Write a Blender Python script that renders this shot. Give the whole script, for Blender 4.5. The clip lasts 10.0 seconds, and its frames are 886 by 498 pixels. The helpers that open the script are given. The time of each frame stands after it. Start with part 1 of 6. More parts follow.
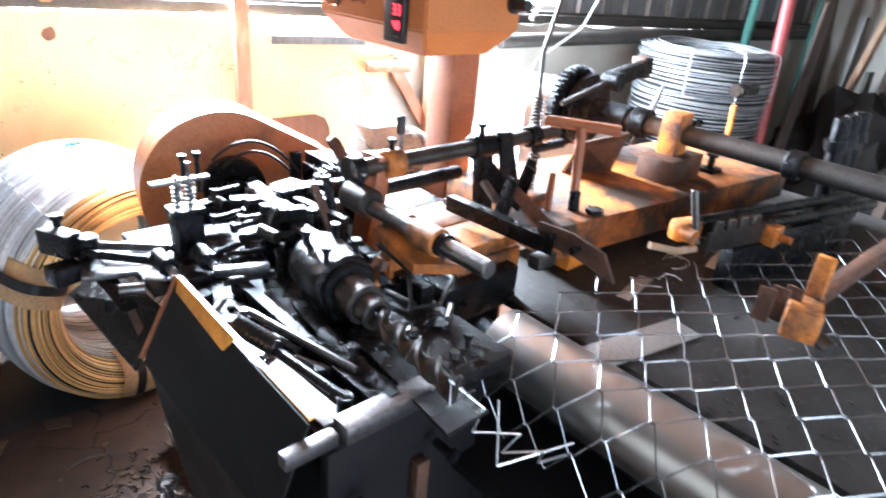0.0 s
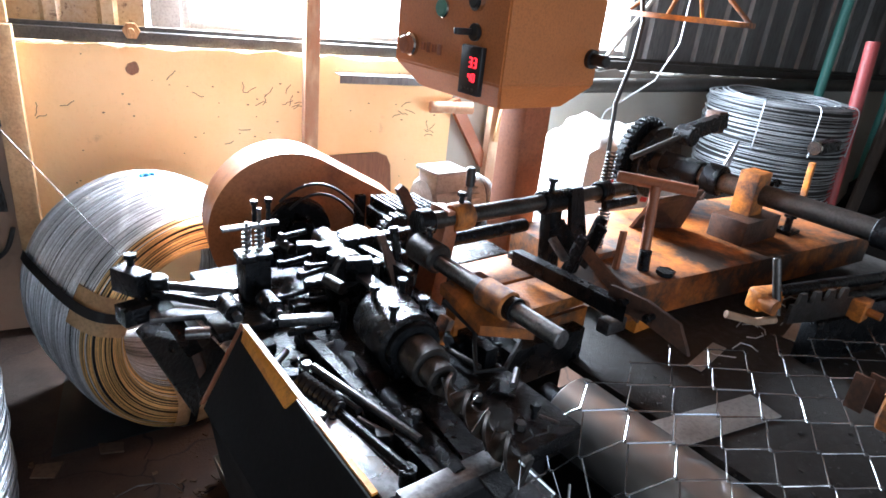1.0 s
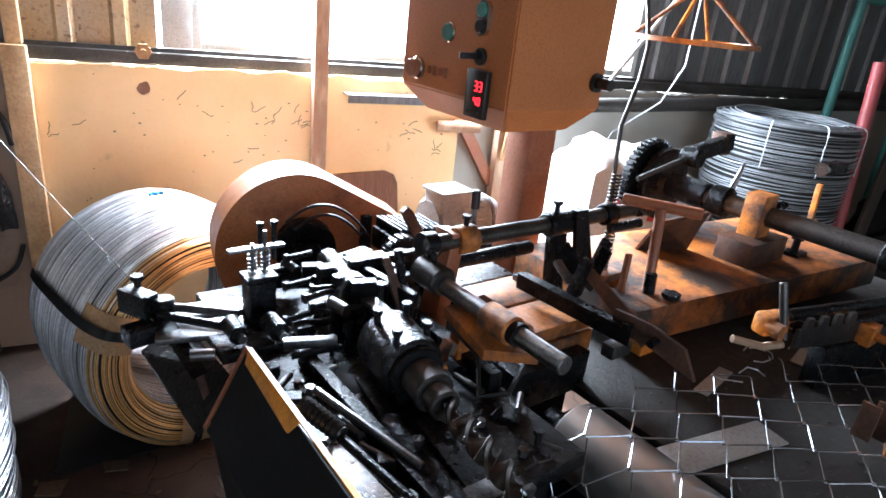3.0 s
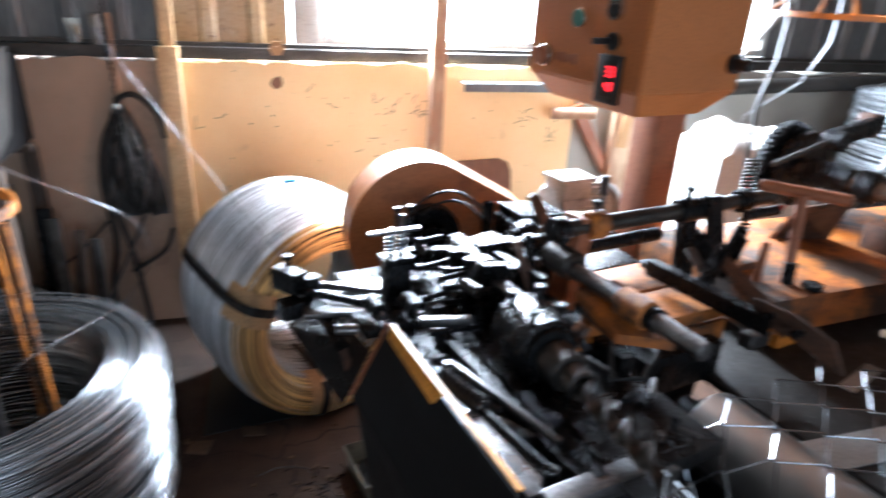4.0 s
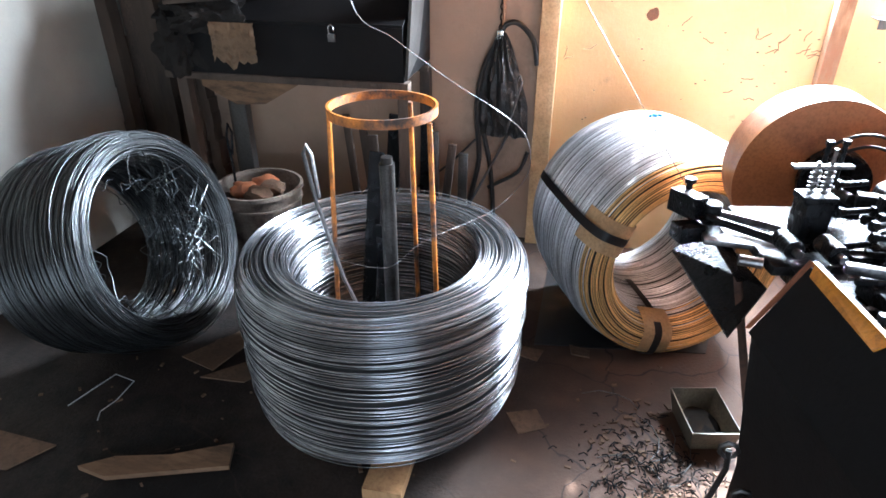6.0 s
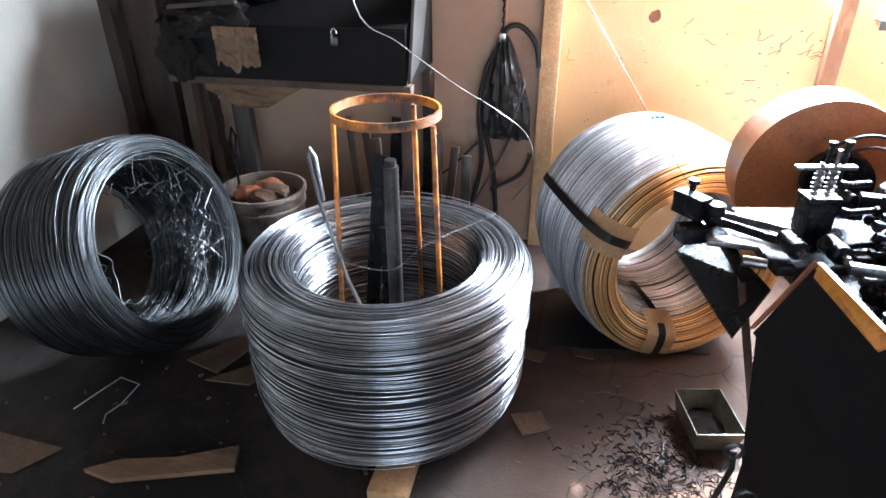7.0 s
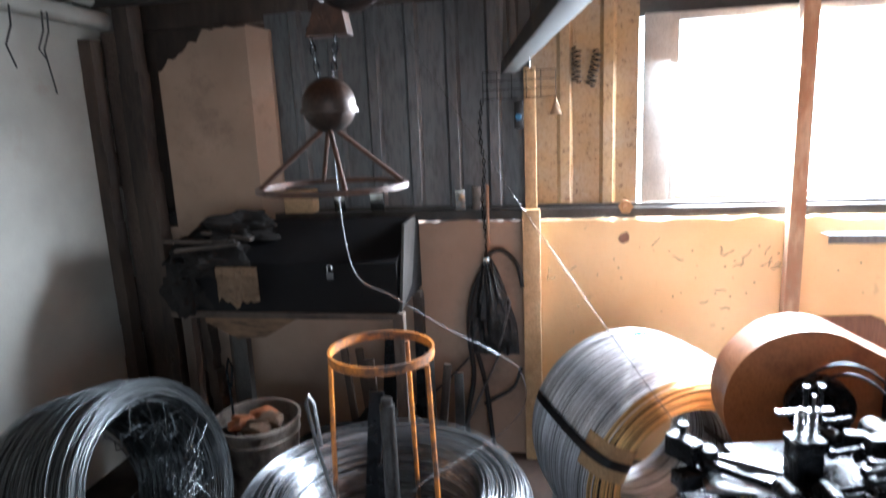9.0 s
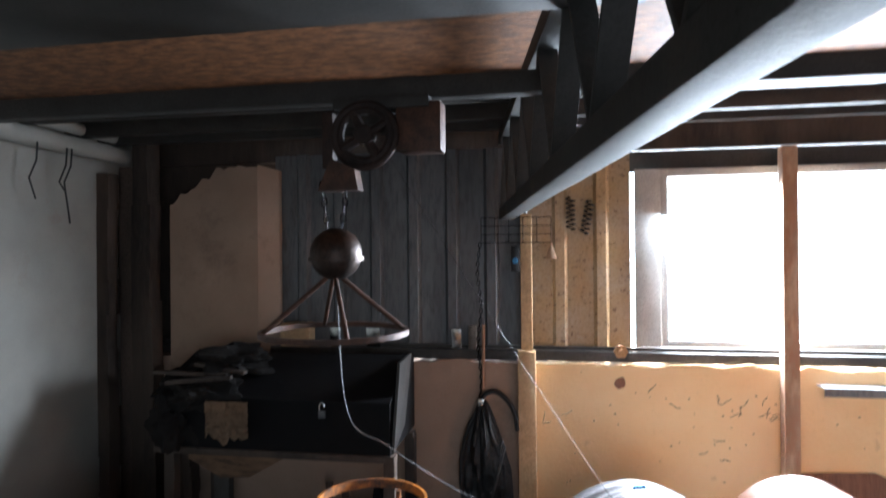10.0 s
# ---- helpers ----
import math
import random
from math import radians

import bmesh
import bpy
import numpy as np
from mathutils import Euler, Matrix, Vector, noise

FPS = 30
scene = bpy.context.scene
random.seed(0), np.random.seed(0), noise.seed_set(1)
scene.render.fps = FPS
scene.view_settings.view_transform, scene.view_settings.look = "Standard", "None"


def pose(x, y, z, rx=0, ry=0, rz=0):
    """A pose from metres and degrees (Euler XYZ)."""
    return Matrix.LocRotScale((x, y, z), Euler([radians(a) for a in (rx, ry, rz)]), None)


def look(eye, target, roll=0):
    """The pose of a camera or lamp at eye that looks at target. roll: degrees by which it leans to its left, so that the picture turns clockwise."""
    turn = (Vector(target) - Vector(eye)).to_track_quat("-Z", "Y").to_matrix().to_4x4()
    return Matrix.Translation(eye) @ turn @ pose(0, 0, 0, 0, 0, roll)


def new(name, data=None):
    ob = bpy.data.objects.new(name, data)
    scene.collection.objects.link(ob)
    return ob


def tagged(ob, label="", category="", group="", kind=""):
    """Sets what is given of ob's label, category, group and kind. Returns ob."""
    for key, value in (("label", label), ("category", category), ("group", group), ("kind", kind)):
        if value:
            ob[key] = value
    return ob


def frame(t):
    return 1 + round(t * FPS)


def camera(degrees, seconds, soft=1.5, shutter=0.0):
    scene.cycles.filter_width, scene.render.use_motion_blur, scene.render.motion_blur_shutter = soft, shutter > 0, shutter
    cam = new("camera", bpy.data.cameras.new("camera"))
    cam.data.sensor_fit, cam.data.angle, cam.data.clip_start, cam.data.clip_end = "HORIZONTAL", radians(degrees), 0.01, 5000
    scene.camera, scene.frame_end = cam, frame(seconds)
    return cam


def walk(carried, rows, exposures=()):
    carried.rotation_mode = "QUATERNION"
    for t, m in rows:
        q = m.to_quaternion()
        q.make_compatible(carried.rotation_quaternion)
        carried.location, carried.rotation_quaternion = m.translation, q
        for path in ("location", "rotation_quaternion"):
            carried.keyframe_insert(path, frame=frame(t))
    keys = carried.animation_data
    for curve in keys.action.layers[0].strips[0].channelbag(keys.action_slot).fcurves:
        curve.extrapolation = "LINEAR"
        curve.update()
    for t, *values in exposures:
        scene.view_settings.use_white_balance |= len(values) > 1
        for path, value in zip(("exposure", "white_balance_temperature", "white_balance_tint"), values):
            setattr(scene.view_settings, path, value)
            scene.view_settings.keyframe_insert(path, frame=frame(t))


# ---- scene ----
cam = camera(70.9, 10.0, soft=1.6, shutter=0.5)
PATH = [
    (0, (-0.356, 0.221, 1.56), (0.621, 1.744, 0.708), 5.3),
    (0.5, (-0.373, 0.262, 1.58), (0.505, 1.872, 0.782), 5.9),
    (1, (-0.371, 0.284, 1.59), (0.485, 1.917, 0.816), 6.3),
    (1.5, (-0.366, 0.291, 1.593), (0.485, 1.935, 0.837), 6.4),
    (2, (-0.363, 0.293, 1.593), (0.486, 1.938, 0.837), 6.6),
    (3.5, (-0.371, 0.277, 1.61), (0.441, 1.955, 0.885), 5.9),
    (4, (-0.437, 0.271, 1.606), (0.097, 2.029, 0.817), 3.3),
    (4.5, (-0.564, 0.27, 1.604), (-0.518, 2.09, 0.776), 0.9),
    (5, (-0.637, 0.267, 1.592), (-0.9, 2.066, 0.758), 0.2),
    (5.5, (-0.66, 0.241, 1.56), (-1.014, 1.999, 0.675), 0.6),
    (6, (-0.661, 0.218, 1.547), (-1.025, 1.935, 0.59), 0.2),
    (7.5, (-0.667, 0.211, 1.555), (-1.039, 1.939, 0.619), -0.3),
    (8, (-0.661, 0.212, 1.578), (-1.042, 1.972, 0.707), -0.5),
    (8.5, (-0.661, 0.212, 1.623), (-1.066, 2.042, 0.925), -1.1),
    (9, (-0.669, 0.191, 1.719), (-1.036, 2.117, 1.325), -2.5),
    (9.5, (-0.676, 0.18, 1.765), (-1.05, 2.133, 1.56), -1.8),
    (10, (-0.681, 0.162, 1.784), (-1.023, 2.132, 1.79), -0.5),
]
EXPOSURES = [(t, s, 5600, 8) for t, s in ((0, 3.75), (0.5, 2.98), (1.0, 2.56), (2.0, 2.45), (3.5, 2.4), (4.5, 2.6), (6.0, 3.22), (8.0, 3.22), (9.0, 2.5), (9.5, 2.2), (10.0, 1.55))]
walk(cam, [(t, look(eye, target, roll)) for t, eye, target, roll in PATH], EXPOSURES)

# ---- world and lights ----
world = bpy.data.worlds.new("world")
scene.world = world
world.use_nodes = True
wn = world.node_tree.nodes
sky = wn.new("ShaderNodeTexSky")
sky.sky_type, sky.sun_disc = "NISHITA", False
sky.sun_elevation, sky.sun_rotation = radians(49.9), radians(8.5)
world.node_tree.links.new(sky.outputs[0], wn["Background"].inputs[0])
wn["Background"].inputs[1].default_value = 0.06


def area_lamp(name, eye, target, w, h, watts, colour):
    data = bpy.data.lights.new(name, "AREA")
    data.shape, data.size, data.size_y, data.energy, data.color = "RECTANGLE", w, h, watts, colour
    ob = new(name, data)
    ob.matrix_basis = look(eye, target)
    return ob


area_lamp("window_skylight", (0.36, 3.42, 1.75), (0.25, 1.5, 0.3), 0.98, 0.8, 112, (0.93, 0.97, 1.0))
area_lamp("second_window_skylight", (1.65, 3.42, 1.75), (1.3, 0.5, 1.0), 1.3, 0.8, 15, (0.93, 0.97, 1.0))
# fill lamp added behind the camera, in an unseen doorway
area_lamp("front_fill", (0.6, -2.35, 1.05), (0.5, 3.0, 0.85), 2.2, 1.7, 9, (0.95, 0.97, 1.0))
sun_data = bpy.data.lights.new("sun", "SUN")
sun_data.energy, sun_data.angle, sun_data.color = 3.0, radians(0.6), (1.0, 0.93, 0.82)
new("sun", sun_data).matrix_basis = look((1.5, 10, 12.0), (0, 0, 0))


# ---- mesh helpers ----
def world_of(ob):
    if ob.parent is None:
        return ob.matrix_basis.copy()
    return world_of(ob.parent) @ ob.matrix_parent_inverse @ ob.matrix_basis


def place_mesh(name, bm, material, smooth=True):
    me = bpy.data.meshes.new(name)
    co = [v.co for v in bm.verts]
    low = Vector([min(c[i] for c in co) for i in range(3)])
    high = Vector([max(c[i] for c in co) for i in range(3)])
    mid = (low + high) / 2
    bmesh.ops.translate(bm, verts=bm.verts, vec=-mid)
    bm.normal_update()
    if smooth:
        for f in bm.faces:
            f.smooth = True
        for e in bm.edges:
            if len(e.link_faces) == 2 and e.calc_face_angle(0) > 0.6:
                e.smooth = False
    bm.to_mesh(me)
    bm.free()
    me.materials.append(material)
    ob = new(name, me)
    ob.location = mid
    return ob


def part(name, bm, material, parent, label=""):
    ob = place_mesh(name, bm, material)
    ob.parent = parent
    ob.matrix_parent_inverse = world_of(parent).inverted()
    return tagged(ob, label)


def single(name, bm, material, label="", category="", group="", kind=""):
    return tagged(place_mesh(name, bm, material), label, category, group, kind)


def thing(name, at, label, category, group="", kind=""):
    ob = new(name)
    ob.empty_display_size = 0.1
    ob.location = at
    return tagged(ob, label, category, group, kind)


def B():
    return bmesh.new()


def box(bm, c, size, m=None, bevel=0.0):
    geo = bmesh.ops.create_cube(bm, size=1.0)
    vs = geo["verts"]
    bmesh.ops.scale(bm, vec=size, verts=vs)
    if bevel:
        es = list({e for v in vs for e in v.link_edges})
        out = bmesh.ops.bevel(bm, geom=es, offset=min(bevel, min(size) * 0.45), segments=2, affect="EDGES", profile=0.6)
        vs = list({v for f in out["faces"] for v in f.verts} | {v for v in vs if v.is_valid})
    t = Matrix.Translation(c) @ (m.to_4x4() if m is not None else Matrix.Identity(4))
    bmesh.ops.transform(bm, matrix=t, verts=vs)
    return bm


def frame_on(d):
    d = Vector(d).normalized()
    a = Vector((0, 0, 1)) if abs(d.z) < 0.95 else Vector((1, 0, 0))
    x = a.cross(d).normalized()
    return x, d.cross(x), d


def cyl(bm, p0, p1, r0, r1=None, seg=18, caps=True, bevel=0.0):
    r1 = r0 if r1 is None else r1
    p0, p1 = Vector(p0), Vector(p1)
    x, y, d = frame_on(p1 - p0)
    rows = [(p0, r0), (p1, r1)]
    if bevel:
        rows = [(p0, r0 - bevel), (p0 + d * bevel, r0), (p1 - d * bevel, r1), (p1, r1 - bevel)]
    rings = []
    for p, r in rows:
        rings.append([bm.verts.new(p + (x * math.cos(2 * math.pi * i / seg) + y * math.sin(2 * math.pi * i / seg)) * r) for i in range(seg)])
    for a, b in zip(rings, rings[1:]):
        for i in range(seg):
            j = (i + 1) % seg
            bm.faces.new((a[i], a[j], b[j], b[i]))
    if caps:
        bm.faces.new(rings[0][::-1])
        bm.faces.new(rings[-1])
    return bm


def tube(bm, pts, r, seg=6, closed=False):
    pts = [Vector(p) for p in pts]
    n = len(pts)
    rings, x = [], None
    for i, p in enumerate(pts):
        a = pts[(i - 1) % n] if (closed or i) else p
        b = pts[(i + 1) % n] if (closed or i < n - 1) else p
        d = (b - a).normalized()
        if x is None:
            x = frame_on(d)[0]
        else:
            x = (x - d * x.dot(d))
            x = x.normalized() if x.length > 1e-5 else frame_on(d)[0]
        y = d.cross(x)
        rings.append([bm.verts.new(p + (x * math.cos(2 * math.pi * k / seg) + y * math.sin(2 * math.pi * k / seg)) * r) for k in range(seg)])
    for i in range(n if closed else n - 1):
        a, b = rings[i], rings[(i + 1) % n]
        for k in range(seg):
            j = (k + 1) % seg
            bm.faces.new((a[k], a[j], b[j], b[k]))
    if not closed:
        bm.faces.new(rings[0][::-1])
        bm.faces.new(rings[-1])
    return bm


def spring(bm, p0, p1, r, wire, turns, seg=5):
    p0, p1 = Vector(p0), Vector(p1)
    x, y, d = frame_on(p1 - p0)
    n = int(turns * 12)
    pts = [p0.lerp(p1, i / n) + (x * math.cos(i * math.pi / 6) + y * math.sin(i * math.pi / 6)) * r for i in range(n + 1)]
    return tube(bm, pts, wire, seg)


def prism(bm, pts, push):
    """A plate: an outline of 3D points, pushed along a vector."""
    push = Vector(push)
    a = [bm.verts.new(Vector(p)) for p in pts]
    b = [bm.verts.new(Vector(p) + push) for p in pts]
    n = len(a)
    f = [bm.faces.new(a[::-1]), bm.faces.new(b)]
    for i in range(n):
        j = (i + 1) % n
        f.append(bm.faces.new((a[i], a[j], b[j], b[i])))
    bmesh.ops.recalc_face_normals(bm, faces=f)
    return bm


def ring_band(bm, c, r, width, height, seg=40):
    """A flat hoop with an upright axis."""
    c = Vector(c)
    prof = [(r - width / 2, -height / 2), (r + width / 2, -height / 2), (r + width / 2, height / 2), (r - width / 2, height / 2)]
    rings = [[bm.verts.new(c + Vector((pr * math.cos(2 * math.pi * i / seg), pr * math.sin(2 * math.pi * i / seg), pz))) for pr, pz in prof] for i in range(seg)]
    for i in range(seg):
        a, b = rings[i], rings[(i + 1) % seg]
        for k in range(4):
            bm.faces.new((a[k], b[k], b[(k + 1) % 4], a[(k + 1) % 4]))
    return bm


def arc_bend(p, q, sag, n=14, side=(0, 0, -1)):
    p, q, s = Vector(p), Vector(q), Vector(side)
    return [p.lerp(q, i / n) + s * sag * 4 * (i / n) * (1 - i / n) for i in range(n + 1)]


# ---- materials ----
def mat(name, base, rough=0.6, metal=0.0, alt=None, scale=6.0, detail=8.0, mixamt=(0.35, 0.65), bump=0.15, fine=120.0, rough_to=None, dirt=None, dirt_amt=(0.55, 0.7), dirt_scale=2.5, obj_random=0.0, island=0.0, stretch=None, spec=0.5, fine_amt=(0.45, 0.8)):
    m = bpy.data.materials.new(name)
    m.use_nodes = True
    nt = m.node_tree
    N, K = nt.nodes, nt.links
    p = N["Principled BSDF"]
    p.inputs["Roughness"].default_value, p.inputs["Metallic"].default_value = rough, metal
    p.inputs["Specular IOR Level"].default_value = spec
    geo = N.new("ShaderNodeNewGeometry")
    vec = geo.outputs["Position"]
    if stretch:
        mp = N.new("ShaderNodeMapping")
        mp.inputs["Scale"].default_value = stretch
        K.new(vec, mp.inputs[0])
        vec = mp.outputs[0]

    def noise_tex(s, d, rough_n=0.6):
        n = N.new("ShaderNodeTexNoise")
        n.inputs["Scale"].default_value, n.inputs["Detail"].default_value, n.inputs["Roughness"].default_value = s, d, rough_n
        K.new(vec, n.inputs["Vector"])
        return n

    def ramp(src, a, b):
        r = N.new("ShaderNodeMapRange")
        r.inputs["From Min"].default_value, r.inputs["From Max"].default_value = a, b
        K.new(src, r.inputs[0])
        return r.outputs[0]

    def mix(f, a, b):
        x = N.new("ShaderNodeMix")
        x.data_type = "RGBA"
        if isinstance(f, float):
            x.inputs[0].default_value = f
        else:
            K.new(f, x.inputs[0])
        for v, i in ((a, 6), (b, 7)):
            if isinstance(v, tuple):
                x.inputs[i].default_value = (*v, 1)
            else:
                K.new(v, x.inputs[i])
        return x.outputs[2]

    big = noise_tex(scale, detail)
    small = noise_tex(fine, 6)
    alt = alt or tuple(c * 0.75 for c in base)
    col = mix(ramp(big.outputs[0], *mixamt), base, alt)
    col = mix(ramp(small.outputs[0], *fine_amt), col, tuple(c * 0.7 for c in alt))
    if dirt:
        dn = noise_tex(dirt_scale, 10, 0.72)
        dm = ramp(dn.outputs[0], *dirt_amt)
        col = mix(dm, col, dirt)
    if obj_random or island:
        if obj_random:
            oi = N.new("ShaderNodeObjectInfo").outputs["Random"]
        else:
            oi = geo.outputs["Random Per Island"]
        amount = obj_random or island
        r = N.new("ShaderNodeMapRange")
        r.inputs["To Min"].default_value, r.inputs["To Max"].default_value = 1 - amount, 1 + amount
        K.new(oi, r.inputs[0])
        hs = N.new("ShaderNodeHueSaturation")
        K.new(r.outputs[0], hs.inputs["Value"])
        K.new(col, hs.inputs["Color"])
        col = hs.outputs[0]
    K.new(col, p.inputs["Base Color"])
    if rough_to is not None:
        r = N.new("ShaderNodeMapRange")
        r.inputs["From Min"].default_value, r.inputs["From Max"].default_value = 0.35, 0.68
        r.inputs["To Min"].default_value, r.inputs["To Max"].default_value = rough, rough_to
        K.new(big.outputs[0], r.inputs[0])
        K.new(r.outputs[0], p.inputs["Roughness"])
    if bump:
        ad = N.new("ShaderNodeMath")
        ad.operation = "ADD"
        K.new(big.outputs[0], ad.inputs[0])
        K.new(small.outputs[0], ad.inputs[1])
        b = N.new("ShaderNodeBump")
        b.inputs["Strength"].default_value, b.inputs["Distance"].default_value = bump, 0.01
        K.new(ad.outputs[0], b.inputs["Height"])
        K.new(b.outputs[0], p.inputs["Normal"])
    return m


def glow(name, colour, strength):
    m = bpy.data.materials.new(name)
    m.use_nodes = True
    p = m.node_tree.nodes["Principled BSDF"]
    p.inputs["Base Color"].default_value = (*colour, 1)
    p.inputs["Emission Color"].default_value = (*colour, 1)
    p.inputs["Emission Strength"].default_value = strength
    return m


PLASTER = mat("cream_orange_plaster", (0.9, 0.66, 0.375), 0.8, alt=(0.86, 0.58, 0.29), scale=2.2, bump=0.16, fine=60, dirt=(0.42, 0.26, 0.14), dirt_amt=(0.62, 0.8), dirt_scale=5, fine_amt=(0.58, 1.3))
PLASTER_PINK = mat("faded_pink_plaster", (0.42, 0.295, 0.215), 0.85, alt=(0.33, 0.23, 0.165), scale=2.0, bump=0.16, fine=60, dirt=(0.09, 0.065, 0.052), dirt_amt=(0.54, 0.8), dirt_scale=1.7, fine_amt=(0.58, 1.3))
PLASTER_GREY = mat("grey_limewash", (0.42, 0.405, 0.36), 0.85, alt=(0.33, 0.315, 0.28), scale=1.8, bump=0.16, fine=70, dirt=(0.3, 0.2, 0.13), dirt_amt=(0.6, 0.8), dirt_scale=1.6, fine_amt=(0.58, 1.3))
SOOTY = mat("sooty_timber", (0.03, 0.023, 0.019), 0.8, alt=(0.1, 0.07, 0.052), scale=5, bump=0.5, fine=50, stretch=(1, 1, 0.25))
CONCRETE = mat("oily_concrete", (0.06, 0.042, 0.032), 0.62, alt=(0.018, 0.014, 0.012), scale=2.4, bump=0.3, fine=90, rough_to=0.9, spec=0.25, dirt=(0.009, 0.008, 0.008), dirt_amt=(0.42, 0.6), dirt_scale=1.3)
def add_cracks(m, scale):
    N, K = m.node_tree.nodes, m.node_tree.links
    p = N["Principled BSDF"]
    v = N.new("ShaderNodeTexVoronoi")
    v.feature = "DISTANCE_TO_EDGE"
    v.inputs["Scale"].default_value = scale
    w = N.new("ShaderNodeTexNoise")
    w.inputs["Scale"].default_value = 7.0
    geo = N.new("ShaderNodeNewGeometry")
    ad = N.new("ShaderNodeVectorMath")
    ad.operation = "MULTIPLY_ADD"
    ad.inputs[1].default_value = (0.12, 0.12, 0.12)
    K.new(geo.outputs["Position"], w.inputs["Vector"])
    K.new(w.outputs["Color"], ad.inputs[0])
    K.new(geo.outputs["Position"], ad.inputs[2])
    K.new(ad.outputs[0], v.inputs["Vector"])
    r = N.new("ShaderNodeMapRange")
    r.inputs["From Max"].default_value = 0.012
    K.new(v.outputs["Distance"], r.inputs[0])
    x = N.new("ShaderNodeMix")
    x.data_type = "RGBA"
    x.inputs[6].default_value = (0.025, 0.018, 0.015, 1)
    src = p.inputs["Base Color"].links[0].from_socket
    K.new(r.outputs[0], x.inputs[0])
    K.new(src, x.inputs[7])
    K.new(x.outputs[2], p.inputs["Base Color"])


def add_oil_and_bounce(m):
    """Bare concrete, oil-black towards the coils, brown by the machine with sun bounce painted in."""
    N, K = m.node_tree.nodes, m.node_tree.links
    p = N["Principled BSDF"]
    geo, sep, w, ad = N.new("ShaderNodeNewGeometry"), N.new("ShaderNodeSeparateXYZ"), N.new("ShaderNodeTexNoise"), N.new("ShaderNodeMath")
    w.inputs["Scale"].default_value, w.inputs["Detail"].default_value = 2.2, 6
    K.new(geo.outputs["Position"], sep.inputs[0])
    K.new(geo.outputs["Position"], w.inputs["Vector"])
    ad.operation = "MULTIPLY_ADD"
    ad.inputs[1].default_value = 1.3
    K.new(w.outputs[0], ad.inputs[0])
    K.new(sep.outputs[0], ad.inputs[2])
    r = N.new("ShaderNodeMapRange")
    r.inputs["From Min"].default_value, r.inputs["From Max"].default_value = -0.35, 0.2
    K.new(ad.outputs[0], r.inputs[0])
    n2 = N.new("ShaderNodeTexNoise")
    n2.inputs["Scale"].default_value, n2.inputs["Detail"].default_value = 9, 8
    K.new(geo.outputs["Position"], n2.inputs["Vector"])
    brown = N.new("ShaderNodeMix")
    brown.data_type = "RGBA"
    brown.inputs[6].default_value, brown.inputs[7].default_value = (0.115, 0.065, 0.044, 1), (0.05, 0.032, 0.024, 1)
    K.new(n2.outputs[0], brown.inputs[0])
    x = N.new("ShaderNodeMix")
    x.data_type = "RGBA"
    K.new(r.outputs[0], x.inputs[0])
    K.new(p.inputs["Base Color"].links[0].from_socket, x.inputs[6])
    K.new(brown.outputs[2], x.inputs[7])
    K.new(x.outputs[2], p.inputs["Base Color"])


add_oil_and_bounce(CONCRETE)
add_cracks(CONCRETE, 2.6)
# wire colour with the golden light on the lying coil's face painted in
WIRE_GOLD_LIT = mat("gold_lit_wire", (0.82, 0.56, 0.24), 0.34, metal=0.7, alt=(0.66, 0.43, 0.18), scale=8, bump=0.0, island=0.5)
WIRE_PALE = mat("pale_galvanised_wire", (0.5, 0.53, 0.55), 0.5, metal=0.55, alt=(0.36, 0.38, 0.4), scale=8, bump=0.0, island=0.5)
WIRE = mat("galvanised_wire", (0.72, 0.74, 0.77), 0.36, metal=0.72, alt=(0.5, 0.52, 0.54), scale=8, bump=0.0, island=0.45)
GUARD_PAINT = mat("ochre_brown_guard_paint", (0.5, 0.2, 0.075), 0.3, alt=(0.4, 0.145, 0.055), scale=5, bump=0.1, fine=120, rough_to=0.6, dirt=(0.16, 0.06, 0.03), dirt_amt=(0.52, 0.72), dirt_scale=6)
SOOTY_RUST = mat("soot_covered_rust", (0.05, 0.026, 0.018), 0.6, metal=0.3, alt=(0.018, 0.013, 0.011), scale=12, bump=0.2, rough_to=0.75)
WIRE_MID = mat("weathered_zinc_wire", (0.55, 0.56, 0.58), 0.23, metal=0.92, alt=(0.34, 0.35, 0.37), scale=8, bump=0.0, island=0.6)
WIRE_DARK = mat("dull_zinc_wire", (0.145, 0.155, 0.158), 0.3, metal=0.9, alt=(0.085, 0.09, 0.095), scale=8, bump=0.0, island=0.5)
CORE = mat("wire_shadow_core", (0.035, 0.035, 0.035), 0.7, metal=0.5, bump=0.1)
BLACK = mat("oil_blackened_iron", (0.013, 0.013, 0.015), 0.13, metal=0.6, alt=(0.006, 0.007, 0.008), scale=16, bump=0.4, fine=160, rough_to=0.48, spec=0.25)
TABLE = mat("dusty_black_steel_table", (0.02, 0.018, 0.016), 0.5, metal=0.2, alt=(0.045, 0.039, 0.034), scale=45, bump=0.35, fine=200, rough_to=0.8, mixamt=(0.45, 0.7), dirt=(0.11, 0.095, 0.08), dirt_amt=(0.6, 0.75), dirt_scale=4)
BLACK_DULL = mat("black_painted_sheet", (0.006, 0.006, 0.007), 0.6, alt=(0.012, 0.011, 0.011), scale=6, bump=0.12, fine=90, rough_to=0.75, spec=0.14)
OILY = mat("oil_wet_steel_deck", (0.03, 0.03, 0.032), 0.1, metal=0.7, alt=(0.018, 0.018, 0.019), scale=9, bump=0.45, fine=120, rough_to=0.5)
STEEL = mat("worn_steel", (0.3, 0.295, 0.3), 0.27, metal=0.95, alt=(0.1, 0.097, 0.098), scale=10, bump=0.12, fine=140, rough_to=0.5)
